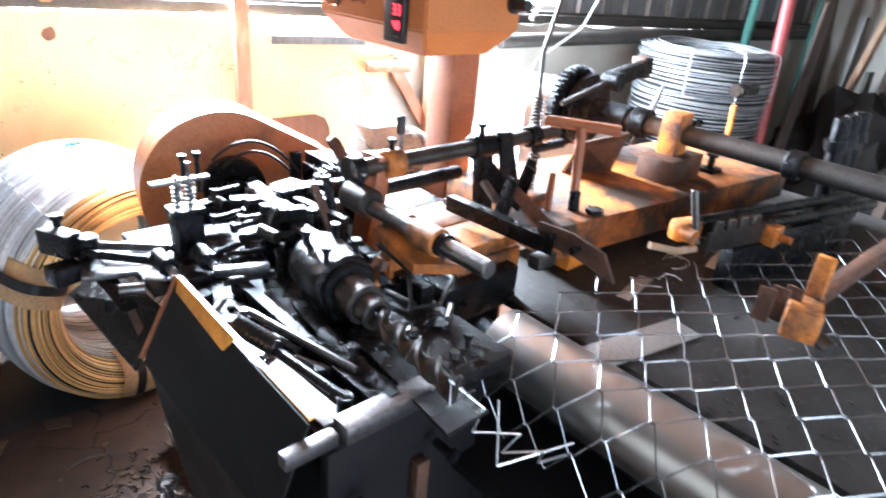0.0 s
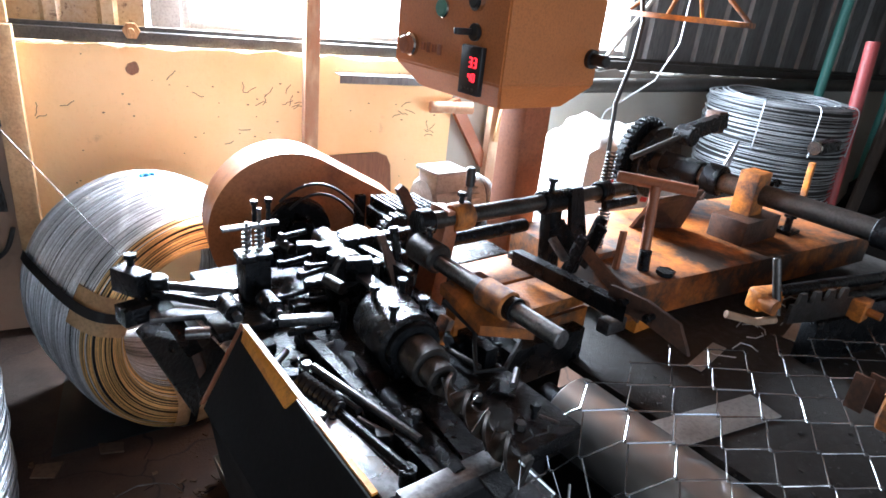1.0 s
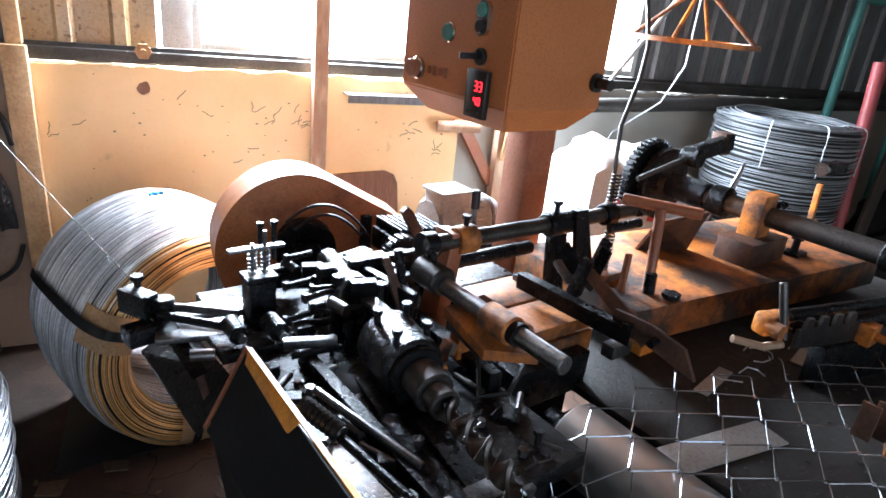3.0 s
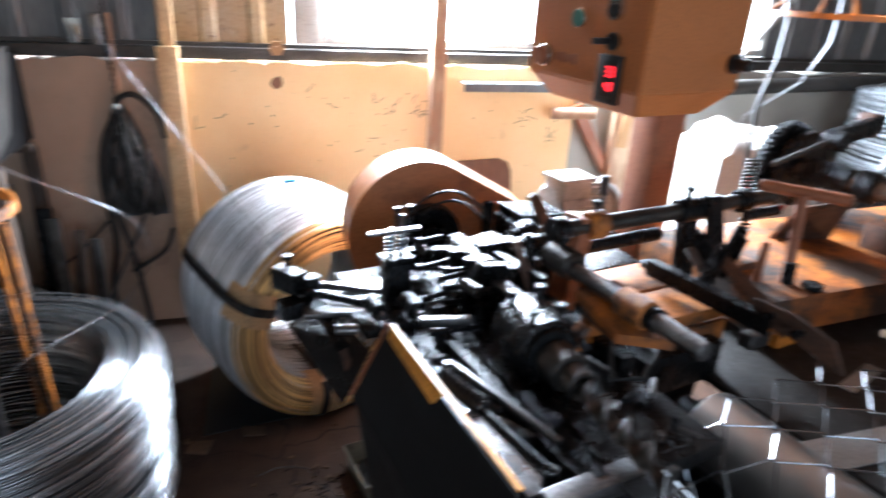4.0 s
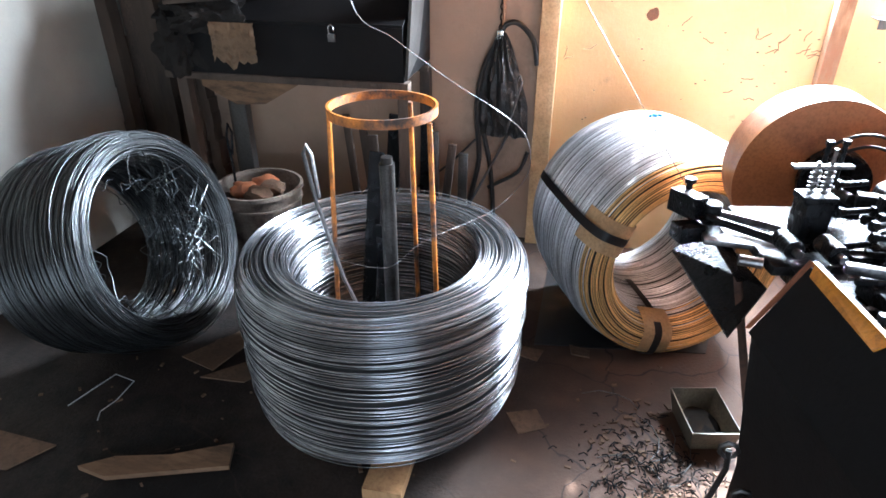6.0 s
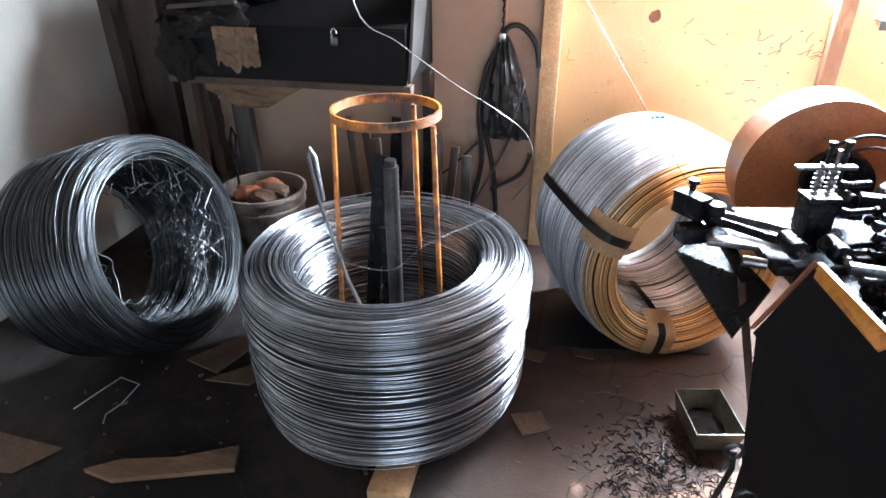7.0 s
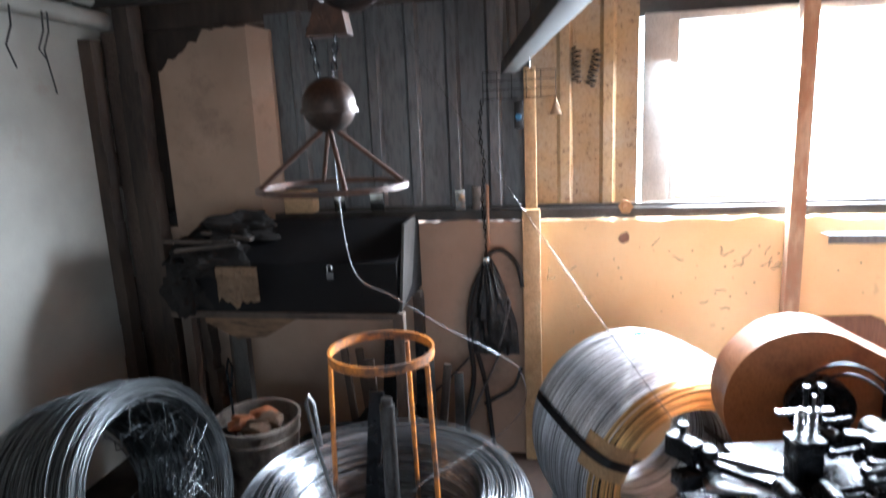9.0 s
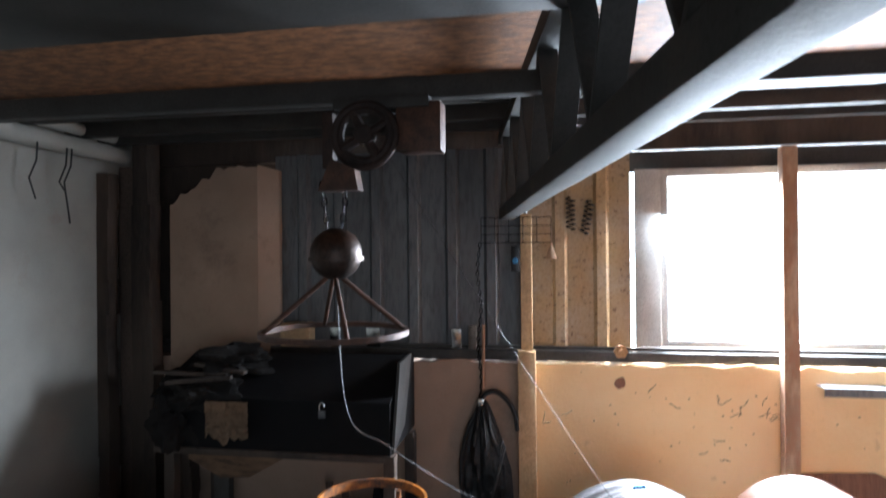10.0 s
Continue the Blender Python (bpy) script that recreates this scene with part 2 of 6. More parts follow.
DARK_STEEL = mat("greasy_shaft_steel", (0.13, 0.125, 0.12), 0.3, metal=0.85, alt=(0.05, 0.045, 0.042), scale=9, bump=0.15, fine=150, rough_to=0.5)
ORANGE = mat("worn_orange_enamel", (0.72, 0.25, 0.03), 0.42, alt=(0.55, 0.17, 0.025), scale=7, bump=0.18, fine=110, rough_to=0.65, dirt=(0.05, 0.032, 0.025), dirt_amt=(0.42, 0.6), dirt_scale=7)
ORANGE_GRIMY = mat("grease_blackened_orange_enamel", (0.76, 0.24, 0.02), 0.5, alt=(0.55, 0.15, 0.015), scale=6, bump=0.22, fine=90, rough_to=0.75, dirt=(0.04, 0.024, 0.016), dirt_amt=(0.35, 0.57), dirt_scale=5)
ORANGE_CLEAN = mat("orange_enamel", (0.5, 0.17, 0.045), 0.38, alt=(0.43, 0.145, 0.04), scale=4, bump=0.05, fine=200, rough_to=0.5, dirt=(0.2, 0.085, 0.035), dirt_amt=(0.6, 0.85), dirt_scale=4)
RUST_RED = mat("red_brown_enamel", (0.36, 0.13, 0.055), 0.3, alt=(0.27, 0.09, 0.04), scale=5, bump=0.12, fine=120, rough_to=0.65, dirt=(0.06, 0.03, 0.022), dirt_amt=(0.55, 0.78), dirt_scale=4)
RUST_DARK = mat("dark_rusted_steel", (0.13, 0.055, 0.03), 0.45, metal=0.3, alt=(0.05, 0.03, 0.022), scale=14, bump=0.25, rough_to=0.7)
STAINED = mat("stained_dark_plaster", (0.16, 0.11, 0.08), 0.85, alt=(0.05, 0.04, 0.035), scale=4, bump=0.3, stretch=(1, 1, 0.4))
YELLOW_RIM = mat("orange_yellow_rim", (0.8, 0.36, 0.04), 0.4, alt=(0.62, 0.24, 0.03), scale=12, bump=0.15, dirt=(0.12, 0.06, 0.03), dirt_amt=(0.55, 0.7), dirt_scale=18)
SHEET = mat("corrugated_zinc_sheet", (0.2, 0.205, 0.21), 0.45, metal=0.5, alt=(0.12, 0.122, 0.125), scale=2.5, bump=0.08, fine=60, stretch=(1, 1, 0.2), rough_to=0.65, dirt=(0.1, 0.07, 0.05), dirt_amt=(0.58, 0.8), dirt_scale=6)
SHEET_WARM = mat("rust_specked_cream_sheet", (0.42, 0.35, 0.26), 0.5, metal=0.1, alt=(0.44, 0.29, 0.13), scale=3, bump=0.1, fine=70, dirt=(0.14, 0.08, 0.045), dirt_amt=(0.56, 0.66), dirt_scale=40)
FRAME_DARK = mat("dark_steel_rail", (0.09, 0.085, 0.08), 0.5, metal=0.5, alt=(0.05, 0.045, 0.04), bump=0.15)
FRAME_LIGHT = mat("pale_window_frame", (0.6, 0.6, 0.57), 0.6, alt=(0.45, 0.44, 0.41), scale=5, bump=0.1)
WOOD = mat("weathered_pine", (0.5, 0.3, 0.14), 0.7, alt=(0.36, 0.2, 0.09), scale=9, bump=0.25, fine=90, stretch=(1, 1, 0.12), dirt=(0.12, 0.07, 0.04), dirt_amt=(0.58, 0.76), dirt_scale=7)
WOOD_RED = mat("flaking_brown_post", (0.36, 0.2, 0.12), 0.7, alt=(0.5, 0.36, 0.24), scale=12, bump=0.35, fine=60, stretch=(1, 1, 0.3), mixamt=(0.5, 0.62))
PANEL_WOOD = mat("brown_laminate_board", (0.24, 0.11, 0.06), 0.45, alt=(0.16, 0.07, 0.04), scale=22, bump=0.05, stretch=(1, 1, 0.06))
ROLLER = mat("polished_roller_steel", (0.52, 0.5, 0.48), 0.27, metal=0.95, alt=(0.42, 0.4, 0.38), scale=4, bump=0.01, fine=200, rough_to=0.34, fine_amt=(0.6, 1.4))
ZINC = mat("pale_zinc_strip", (0.55, 0.55, 0.53), 0.45, metal=0.6, alt=(0.42, 0.41, 0.39), scale=6, bump=0.05)
TIMBER = mat("grey_painted_timber", (0.065, 0.064, 0.06), 0.7, alt=(0.045, 0.044, 0.041), scale=6, bump=0.15, dirt=(0.12, 0.09, 0.07), dirt_amt=(0.56, 0.75))
OSB = mat("strand_board", (0.3, 0.125, 0.045), 0.7, alt=(0.12, 0.05, 0.019), scale=26, detail=3, bump=0.3, fine=90, mixamt=(0.4, 0.6), stretch=(0.6, 1.4, 1), dirt=(0.09, 0.045, 0.025), dirt_amt=(0.56, 0.78), dirt_scale=2)
RAFTER = mat("dull_dark_timber", (0.046, 0.042, 0.036), 0.65, alt=(0.026, 0.023, 0.020), scale=6, bump=0.15)  # grey roof paint
PAD = mat("pale_plywood_pad", (0.66, 0.46, 0.25), 0.6, alt=(0.52, 0.34, 0.17), scale=14, bump=0.15, fine=90)
CARD = mat("brown_cardboard", (0.5, 0.33, 0.18), 0.85, alt=(0.4, 0.26, 0.14), scale=10, bump=0.12, fine=80)
WOOD_DIRTY = mat("dirty_trodden_board", (0.24, 0.14, 0.075), 0.75, alt=(0.13, 0.075, 0.04), scale=9, bump=0.3, fine=70, stretch=(0.25, 1, 1), dirt=(0.03, 0.02, 0.014), dirt_amt=(0.5, 0.66), dirt_scale=14)
CARD_OLD = mat("trodden_cardboard", (0.15, 0.088, 0.05), 0.85, alt=(0.08, 0.048, 0.03), scale=6, bump=0.2, fine=60)
STRAP = mat("black_strap", (0.012, 0.012, 0.013), 0.4, bump=0.05)
PLASTIC = mat("black_plastic", (0.012, 0.012, 0.013), 0.35, bump=0.03)
RUBBER = mat("black_rubber_bag", (0.008, 0.0075, 0.008), 0.34, alt=(0.016, 0.015, 0.014), scale=18, bump=0.9, fine=40)
SACK = mat("white_woven_sack", (0.78, 0.78, 0.76), 0.6, alt=(0.66, 0.66, 0.65), scale=5, bump=0.3, fine=150)
REDPRINT = mat("red_print", (0.62, 0.06, 0.05), 0.6, bump=0.05)
DARKPRINT = mat("dark_print", (0.05, 0.05, 0.05), 0.6, bump=0.05)
LED = glow("red_digits", (1.0, 0.02, 0.03), 0.55)
CLEAR = mat("smoky_display", (0.012, 0.016, 0.02), 0.2, bump=0.0)
CHROME = mat("bright_metal", (0.7, 0.7, 0.68), 0.2, metal=1.0, bump=0.0)
GREEN = mat("green_button", (0.08, 0.25, 0.2), 0.4, bump=0.0)
BLUE = mat("blue_plastic", (0.05, 0.25, 0.5), 0.4, bump=0.0)
BUCKET = mat("spattered_white_bucket", (0.24, 0.2, 0.165), 0.55, alt=(0.13, 0.1, 0.08), scale=7, bump=0.1, dirt=(0.05, 0.035, 0.03), dirt_amt=(0.5, 0.62), dirt_scale=9)
RED_PIPE = mat("red_painted_pipe", (0.35, 0.06, 0.06), 0.5, bump=0.1)
TEAL = mat("green_painted_pipe", (0.05, 0.2, 0.17), 0.5, bump=0.1)
CLOTH = mat("dark_rag", (0.012, 0.0115, 0.0115), 0.9, alt=(0.026, 0.023, 0.021), bump=0.6, fine=70, spec=0.1)
TAN = mat("tan_crumpled_paper", (0.36, 0.24, 0.15), 0.85, bump=0.4, fine=40)
CABLE = mat("black_cable", (0.013, 0.013, 0.013), 0.45, bump=0.0)
GREY_MOTOR = mat("grey_green_motor", (0.3, 0.31, 0.3), 0.45, alt=(0.2, 0.2, 0.19), scale=9, bump=0.12, rough_to=0.6, dirt=(0.05, 0.045, 0.04), dirt_amt=(0.5, 0.7), dirt_scale=8)


def pane_material():
    m = bpy.data.materials.new("dusty_window_glass")
    m.use_nodes = True
    N, K = m.node_tree.nodes, m.node_tree.links
    out = N["Material Output"]
    N.remove(N["Principled BSDF"])
    tr, gl, mx = N.new("ShaderNodeBsdfTransparent"), N.new("ShaderNodeBsdfGlossy"), N.new("ShaderNodeMixShader")
    gl.inputs["Roughness"].default_value = 0.1
    mx.inputs[0].default_value = 0.06
    K.new(tr.outputs[0], mx.inputs[1])
    K.new(gl.outputs[0], mx.inputs[2])
    K.new(mx.outputs[0], out.inputs[0])
    return m


PANE = pane_material()

# ---- structure ----
WALL_Y, SHEET_Y, LEFT_X, RIGHT_X, FRONT_Y, CEIL = 3.21, 3.31, -3.0, 4.9, -2.3, 2.42
bm = B()
box(bm, (0.95, 0.5, -0.05), (8.3, 6.2, 0.1))
single("floor", bm, CONCRETE, "dark oily cracked concrete workshop floor", "floor", kind="structure")
bm = B()
box(bm, (0, 0, -0.16), (400, 400, 0.1))
single("ground", bm, CONCRETE, "bare ground outside the workshop", "ground", kind="structure")

# low masonry wall under the windows, with a ragged plaster edge
def ragged_wall(name, x0, x1, y, z1, material, label):
    bm = B()
    n = int((x1 - x0) / 0.03)
    top = [(x0 + (x1 - x0) * i / n, z1 + 0.022 * noise.noise((i * 0.21, y, 1.7)) + 0.01 * noise.noise((i * 0.9, 3, y))) for i in range(n + 1)]
    for (xa, za), (xb, zb) in zip(top, top[1:]):
        q = [bm.verts.new(p) for p in ((xa, y, 0), (xb, y, 0), (xb, y, zb), (xa, y, za), (xa, y + 0.16, za), (xb, y + 0.16, zb))]
        bm.faces.new((q[0], q[1], q[2], q[3]))
        bm.faces.new((q[3], q[2], q[5], q[4]))
    bmesh.ops.remove_doubles(bm, verts=bm.verts, dist=0.0005)
    box(bm, ((x0 + x1) / 2, y + 0.16, 0.58), (x1 - x0, 0.08, 1.16))
    return single(name, bm, material, label, "wall", kind="structure")


ragged_wall("wall_north_low", -0.83, 1.12, WALL_Y, 1.235, PLASTER, "orange cream plastered low wall with ragged top edge")
ragged_wall("wall_north_low_left", -2.9, -0.83, WALL_Y + 0.002, 1.235, PLASTER_PINK, "faded pinkish sooty plastered low wall")
ragged_wall("wall_north_low_right", 1.12, 4.9, WALL_Y + 0.004, 1.235, PLASTER_GREY, "bare grey rendered low wall")

# upper back wall of sheet metal
def corrugated(name, x0, x1, y, z0, z1, material, label, pitch=0.2, depth=0.024):
    bm = B()
    xs, x = [], x0
    while x < x1:
        for f, d in ((0, 0), (0.62, 0), (0.7, 1), (0.92, 1), (1.0, 0)):
            if x + f * pitch <= x1:
                xs.append((x + f * pitch, y - d * depth))
        x += pitch
    xs.append((x1, y))
    keep = [xs[0]] + [b for a, b in zip(xs, xs[1:]) if b[0] - a[0] > 1e-4]
    cols = [[bm.verts.new((xa, ya + dy, z)) for dy, z in ((0, z0), (0, z1), (0.003, z1), (0.003, z0))] for xa, ya in keep]
    for a, b in zip(cols, cols[1:]):
        for k in range(4):
            bm.faces.new((a[k], b[k], b[(k + 1) % 4], a[(k + 1) % 4]))
    bm.faces.new(cols[0])
    bm.faces.new(cols[-1][::-1])
    return single(name, bm, material, label, "wall", kind="structure")


corrugated("wall_north_sheet_left", -2.14, -0.8, SHEET_Y, 1.25, 2.3, SHEET, "grey ribbed zinc sheet wall, dull and sooty")
corrugated("wall_north_sheet_middle", -0.8, -0.3, SHEET_Y + 0.004, 1.25, 2.26, SHEET_WARM, "cream ribbed sheet wall speckled with rust")
corrugated("wall_north_sheet_right", 2.3, 4.9, SHEET_Y, 1.25, 2.26, SHEET, "grey ribbed zinc sheet wall")
bm = B()
box(bm, (1.0, SHEET_Y + 0.05, 2.215), (2.62, 0.03, 0.1))
single("wall_north_lintel", bm, TIMBER, "grey timber lintel over the windows", "wall", kind="structure")
bm = B()
box(bm, (1.0, SHEET_Y + 0.1, 2.36), (8.2, 0.05, 0.16))
single("wall_north_top", bm, SOOTY, "dark timber wall plate under the roof", "wall", kind="structure")
bm = B()
box(bm, (1.0, WALL_Y + 0.045, 1.268), (7.8, 0.05, 0.05), bevel=0.004)
box(bm, (1.0, WALL_Y + 0.07, 1.3), (7.8, 0.02, 0.02))
single("trim_sill_rail", bm, FRAME_DARK, "dark steel rail along the top of the low wall", "rail", kind="structure")

# left wall, pier, sooty corner
bm = B()
box(bm, (LEFT_X - 0.075, 0.6, 1.205), (0.15, 6.0, 2.41))
single("wall_west", bm, PLASTER_GREY, "grey limewashed side wall with rust stains", "wall", kind="structure")
bm = B()
n = 24
pts = [(-2.68 + 0.5 * i / n, 3.0 - 0, 1.98 + 0.19 * min(1, i / 14) + 0.03 * noise.noise((i * 0.5, 0, 4))) for i in range(n + 1)]
prism(bm, [(-2.68, WALL_Y - 0.03, 1.0), (-2.18, WALL_Y - 0.03, 1.0)] + [(p[0], WALL_Y - 0.03, p[2] + 0.06) for p in pts[::-1]], (0, 0.2, 0))
single("wall_north_pier", bm, PLASTER_PINK, "broken-topped pinkish plastered masonry pier", "wall", kind="structure")
bm = B()
prism(bm, [(-2.18, WALL_Y - 0.028, 1.0), (-2.105, WALL_Y + 0.06, 1.0), (-2.105, WALL_Y + 0.06, 2.22), (-2.18, WALL_Y - 0.028, 2.24)], (0, 0.04, 0))
single("trim_pier_reveal", bm, PLASTER_PINK, "pinkish plastered reveal beside the pier", "trim", kind="structure")
bm = B()
box(bm, (-2.62, SHEET_Y + 0.16, 1.2), (0.9, 0.06, 2.41))
single("wall_north_backing", bm, SOOTY, "soot-blackened boarding in the corner", "wall", kind="structure")
# unseen wall, its doorway added to hold the fill lamp
bm = B()
box(bm, (1.0, FRONT_Y - 0.08, 2.35), (8.2, 0.16, 0.3))
box(bm, (-1.9, FRONT_Y - 0.08, 1.1), (2.5, 0.16, 2.2))
box(bm, (3.4, FRONT_Y - 0.08, 1.1), (3.2, 0.16, 2.2))
single("wall_south", bm, PLASTER_GREY, "plain rendered wall, unseen, with a wide doorway added for the fill lamp", "wall", kind="structure")
bm = B()
box(bm, (RIGHT_X + 0.08, 0.5, 1.2), (0.16, 5.8, 2.5))
single("wall_east", bm, PLASTER_GREY, "plain rendered end wall", "wall", kind="structure")

# ceiling of strand board, rafters under it
bm = B()
box(bm, (1.0, 0.5, CEIL + 0.02), (8.4, 6.1, 0.03))
single("ceiling", bm, OSB, "brown strand board ceiling", "ceiling", kind="structure")
for i, y in enumerate((3.06, 2.84, 2.5, 1.45, 0.8, 0.2, -0.7, -1.6)):
    bm = B()
    box(bm, (1.0, y, CEIL - 0.04 + 0.004), (8.0, 0.05, 0.075), bevel=0.004)
    single("rafter", bm, RAFTER, "grey painted timber rafter under the ceiling", "rafter", "ceiling rafters", "structure")


def long_frame(name, x0, x1, z0, z1, label, pane_split):
    w = thing(name, (x0, SHEET_Y, z0), label, "window", kind="structure")
    f = 0.035
    for a, b, c, d in ((x0, x0 + f, z0, z1), (x1 - f, x1, z0, z1)):
        bm = B()
        box(bm, ((a + b) / 2, SHEET_Y + 0.02, (c + d) / 2), (b - a, 0.06, d - c), bevel=0.004)
        part("window_frame", bm, FRAME_LIGHT, w)
    for z in (z0, z1 - f):
        bm = B()
        box(bm, ((x0 + x1) / 2, SHEET_Y + 0.02, z + f / 2), (x1 - x0 - 2 * f, 0.056, f), bevel=0.004)
        part("window_frame", bm, FRAME_LIGHT, w)
    edges = [x0 + f, *pane_split, x1 - f]
    for a, b in zip(edges, edges[1:]):
        bm = B()
        box(bm, ((a + b) / 2, SHEET_Y + 0.03, (z0 + z1) / 2), (b - a - 0.006, 0.004, z1 - z0 - 2 * f + 0.004))
        part("pane", bm, PANE, w, "clear dusty pane").visible_shadow = False
    return w


window = long_frame("window_1", -0.16, 0.98, 1.31, 2.17, "bright window in a pale frame with dusty panes", (0.41,))
window2 = long_frame("window_2", 1.0, 2.3, 1.31, 2.17, "bright window in a pale frame", (1.65,))
bm = B()
box(bm, (-0.22, SHEET_Y - 0.01, 1.74), (0.12, 0.02, 0.86), bevel=0.004)
single("window_trim", bm, FRAME_LIGHT, "pale flat sheet beside the window", "trim", kind="structure")


# ---- posts, truss, wall fittings ----
bm = B()
box(bm, (0.368, WALL_Y - 0.035, 1.12), (0.066, 0.062, 2.24), bevel=0.006)
single("wall_post", bm, WOOD_RED, "flaking brown painted post against the wall", "post", kind="structure")
bm = B()
box(bm, (-0.8, WALL_Y - 0.03, 0.65), (0.085, 0.055, 1.3), bevel=0.006)
box(bm, (-0.8, WALL_Y + 0.01, 1.63), (0.055, 0.05, 0.66), bevel=0.005)
single("timber_post", bm, PAD, "weathered pine post beside the wall", "post", kind="structure")


def truss_along(name, a, b, drop, label):
    a, b = Vector(a), Vector(b)
    t = thing(name, a, label, "truss", kind="structure")
    d = (b - a).normalized()
    turn = Matrix((d.cross((0, 0, 1)), d, (0, 0, 1))).transposed()
    length = (b - a).length
    mid = (a + b) / 2
    for z, nm in ((0.0, "bottom_chord"), (drop, "top_chord")):
        bm = B()
        box(bm, mid + Vector((0, 0, z)), (0.062, length, 0.055), turn, bevel=0.004)
        part(nm, bm, TIMBER, t)
    n = int(length / 0.2)
    for i in range(n):
        p, q = a + d * (length * i / n), a + d * (length * (i + 1) / n)
        if i % 2:
            p, q = q, p
        bm = B()
        lo, hi = p + Vector((0, 0, 0.02)), q + Vector((0, 0, drop - 0.02))
        dd = (hi - lo).normalized()
        side = d.cross((0, 0, 1)).normalized()
        m = Matrix((side, dd, side.cross(dd))).transposed()
        box(bm, (lo + hi) / 2, (0.05, (hi - lo).length, 0.012), m, bevel=0.002)
        part("brace", bm, TIMBER, t)
    return t


truss_along("roof_truss", (-0.895, 3.15, 1.957), (-0.09, -2.2, 1.957), 0.36, "grey painted roof truss with flat zigzag braces")
truss_along("roof_truss", (1.15, 3.15, 2.02), (1.55, -2.2, 2.02), 0.3, "grey painted roof truss with flat zigzag braces")

# ---- wire coils ----
def loops(spec, sides=4, seg=72):
    """Closed wire loops: (radius, height, tilt x, tilt y, shift x, shift y, wire radius, phase, wobble)."""
    V, F = [], []
    k = np.arange(seg) * 2 * math.pi / seg
    for r, h, tx, ty, sx, sy, w, ph, wob in spec:
        rr = r + wob * np.sin(3 * k + ph) + 0.6 * wob * np.sin(5 * k + 2 * ph)
        cx, cy = sx + rr * np.cos(k), sy + rr * np.sin(k)
        cz = h + tx * np.cos(k) + ty * np.sin(k) + 0.5 * wob * np.sin(4 * k + ph)
        base = len(V)
        for j in range(sides):
            a = 2 * math.pi * (j + 0.5) / sides
            V.extend(zip(cx + w * math.cos(a) * np.cos(k), cy + w * math.cos(a) * np.sin(k), cz + w * math.sin(a)))
        for j in range(sides):
            j2 = (j + 1) % sides
            for i in range(seg):
                i2 = (i + 1) % seg
                F.append((base + j * seg + i, base + j * seg + i2, base + j2 * seg + i2, base + j2 * seg + i))
    return V, F


def section(R, r, H, q, n, flare=0.0, shrink=0.0):
    """A point (radius, height) on the rounded section of a coil, q from 0 to 1, starting outside at mid height."""
    a, b, g = (R - r) / 2 - shrink, H / 2 - shrink, 2 * math.pi * q
    c, t = math.cos(g), math.sin(g)
    rad = (R + r) / 2 + a * math.copysign(abs(c) ** (2 / n), c)
    h = H / 2 + b * math.copysign(abs(t) ** (2 / n), t)
    return rad - flare * max(0.0, (rad - r) / (R - r)) * (1 - h / H), h


def coil_spec(rng, R, r, H, wire, loose, pitch, flare, n, stray):
    fine = [section(R, r, H, i / 2400, n, flare) for i in range(2401)]
    spec, run = [], 0.0

    def one(rad, h, lo=1.0):
        spec.append((rad, h, rng.gauss(0, loose * lo), rng.gauss(0, loose * lo), rng.gauss(0, loose * 0.8 * lo), rng.gauss(0, loose * 0.8 * lo), wire, rng.uniform(0, 6.3), abs(rng.gauss(0, loose * 0.45))))

    for (ra, ha), (rb, hb) in zip(fine, fine[1:]):
        run += math.hypot(rb - ra, hb - ha)
        if run >= pitch:
            run = 0.0
            one(ra + rng.gauss(0, wire * 0.7), ha + rng.gauss(0, wire * 0.4))
    for k in range(stray):
        rad, h = section(R, r, H, rng.random(), n, flare)
        one(rad, h, 2.6)
    return spec


def wire_coil(name, m, R, r, H, wire, loose, pitch, seed, material, label, group="", flare=0.0, n=4.0, stray=30, gold_lit=None):
    rng = random.Random(seed)
    spec = coil_spec(rng, R, r, H, wire, loose, pitch, flare, n, stray)
    seg, sides = 96, 5
    V, F = loops(spec, sides, seg)
    idx = []
    for rad, h, *_ in spec:
        # golden light is painted on most turns at one end and in the bore
        in_gold = gold_lit and h < 0.085 * (0.6 + 0.8 * rng.random()) and rad < R - 0.022 and rng.random() < 0.85
        idx += [2 if in_gold else 0] * (sides * seg)
    # dark filling just under the outer turns, painted as the shade between wires
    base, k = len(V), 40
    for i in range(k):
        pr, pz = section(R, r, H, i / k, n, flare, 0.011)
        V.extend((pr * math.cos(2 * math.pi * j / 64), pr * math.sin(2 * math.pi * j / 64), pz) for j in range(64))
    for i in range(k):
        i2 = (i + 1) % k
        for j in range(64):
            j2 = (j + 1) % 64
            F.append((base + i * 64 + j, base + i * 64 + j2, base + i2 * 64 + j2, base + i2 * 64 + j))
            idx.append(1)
    me = bpy.data.meshes.new(name)
    me.from_pydata(V, [], F)
    for m_ in (material, CORE, gold_lit or CORE):
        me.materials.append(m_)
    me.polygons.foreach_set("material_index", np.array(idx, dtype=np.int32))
    me.polygons.foreach_set("use_smooth", np.ones(len(idx), dtype=bool))
    me.update()
    at = m.translation
    coil = thing(name, (at.x, at.y, 0), label, "wire coil", group)
    ob = new("wire_winding", me)
    ob.parent = coil
    ob.matrix_parent_inverse = world_of(coil).inverted()
    ob.matrix_basis = m
    tagged(ob, kind="stuff")
    return coil


def axis_pose(at, d):
    x, y, z = frame_on(d)
    return Matrix.Translation(at) @ Matrix((x, y, z)).transposed().to_4x4()


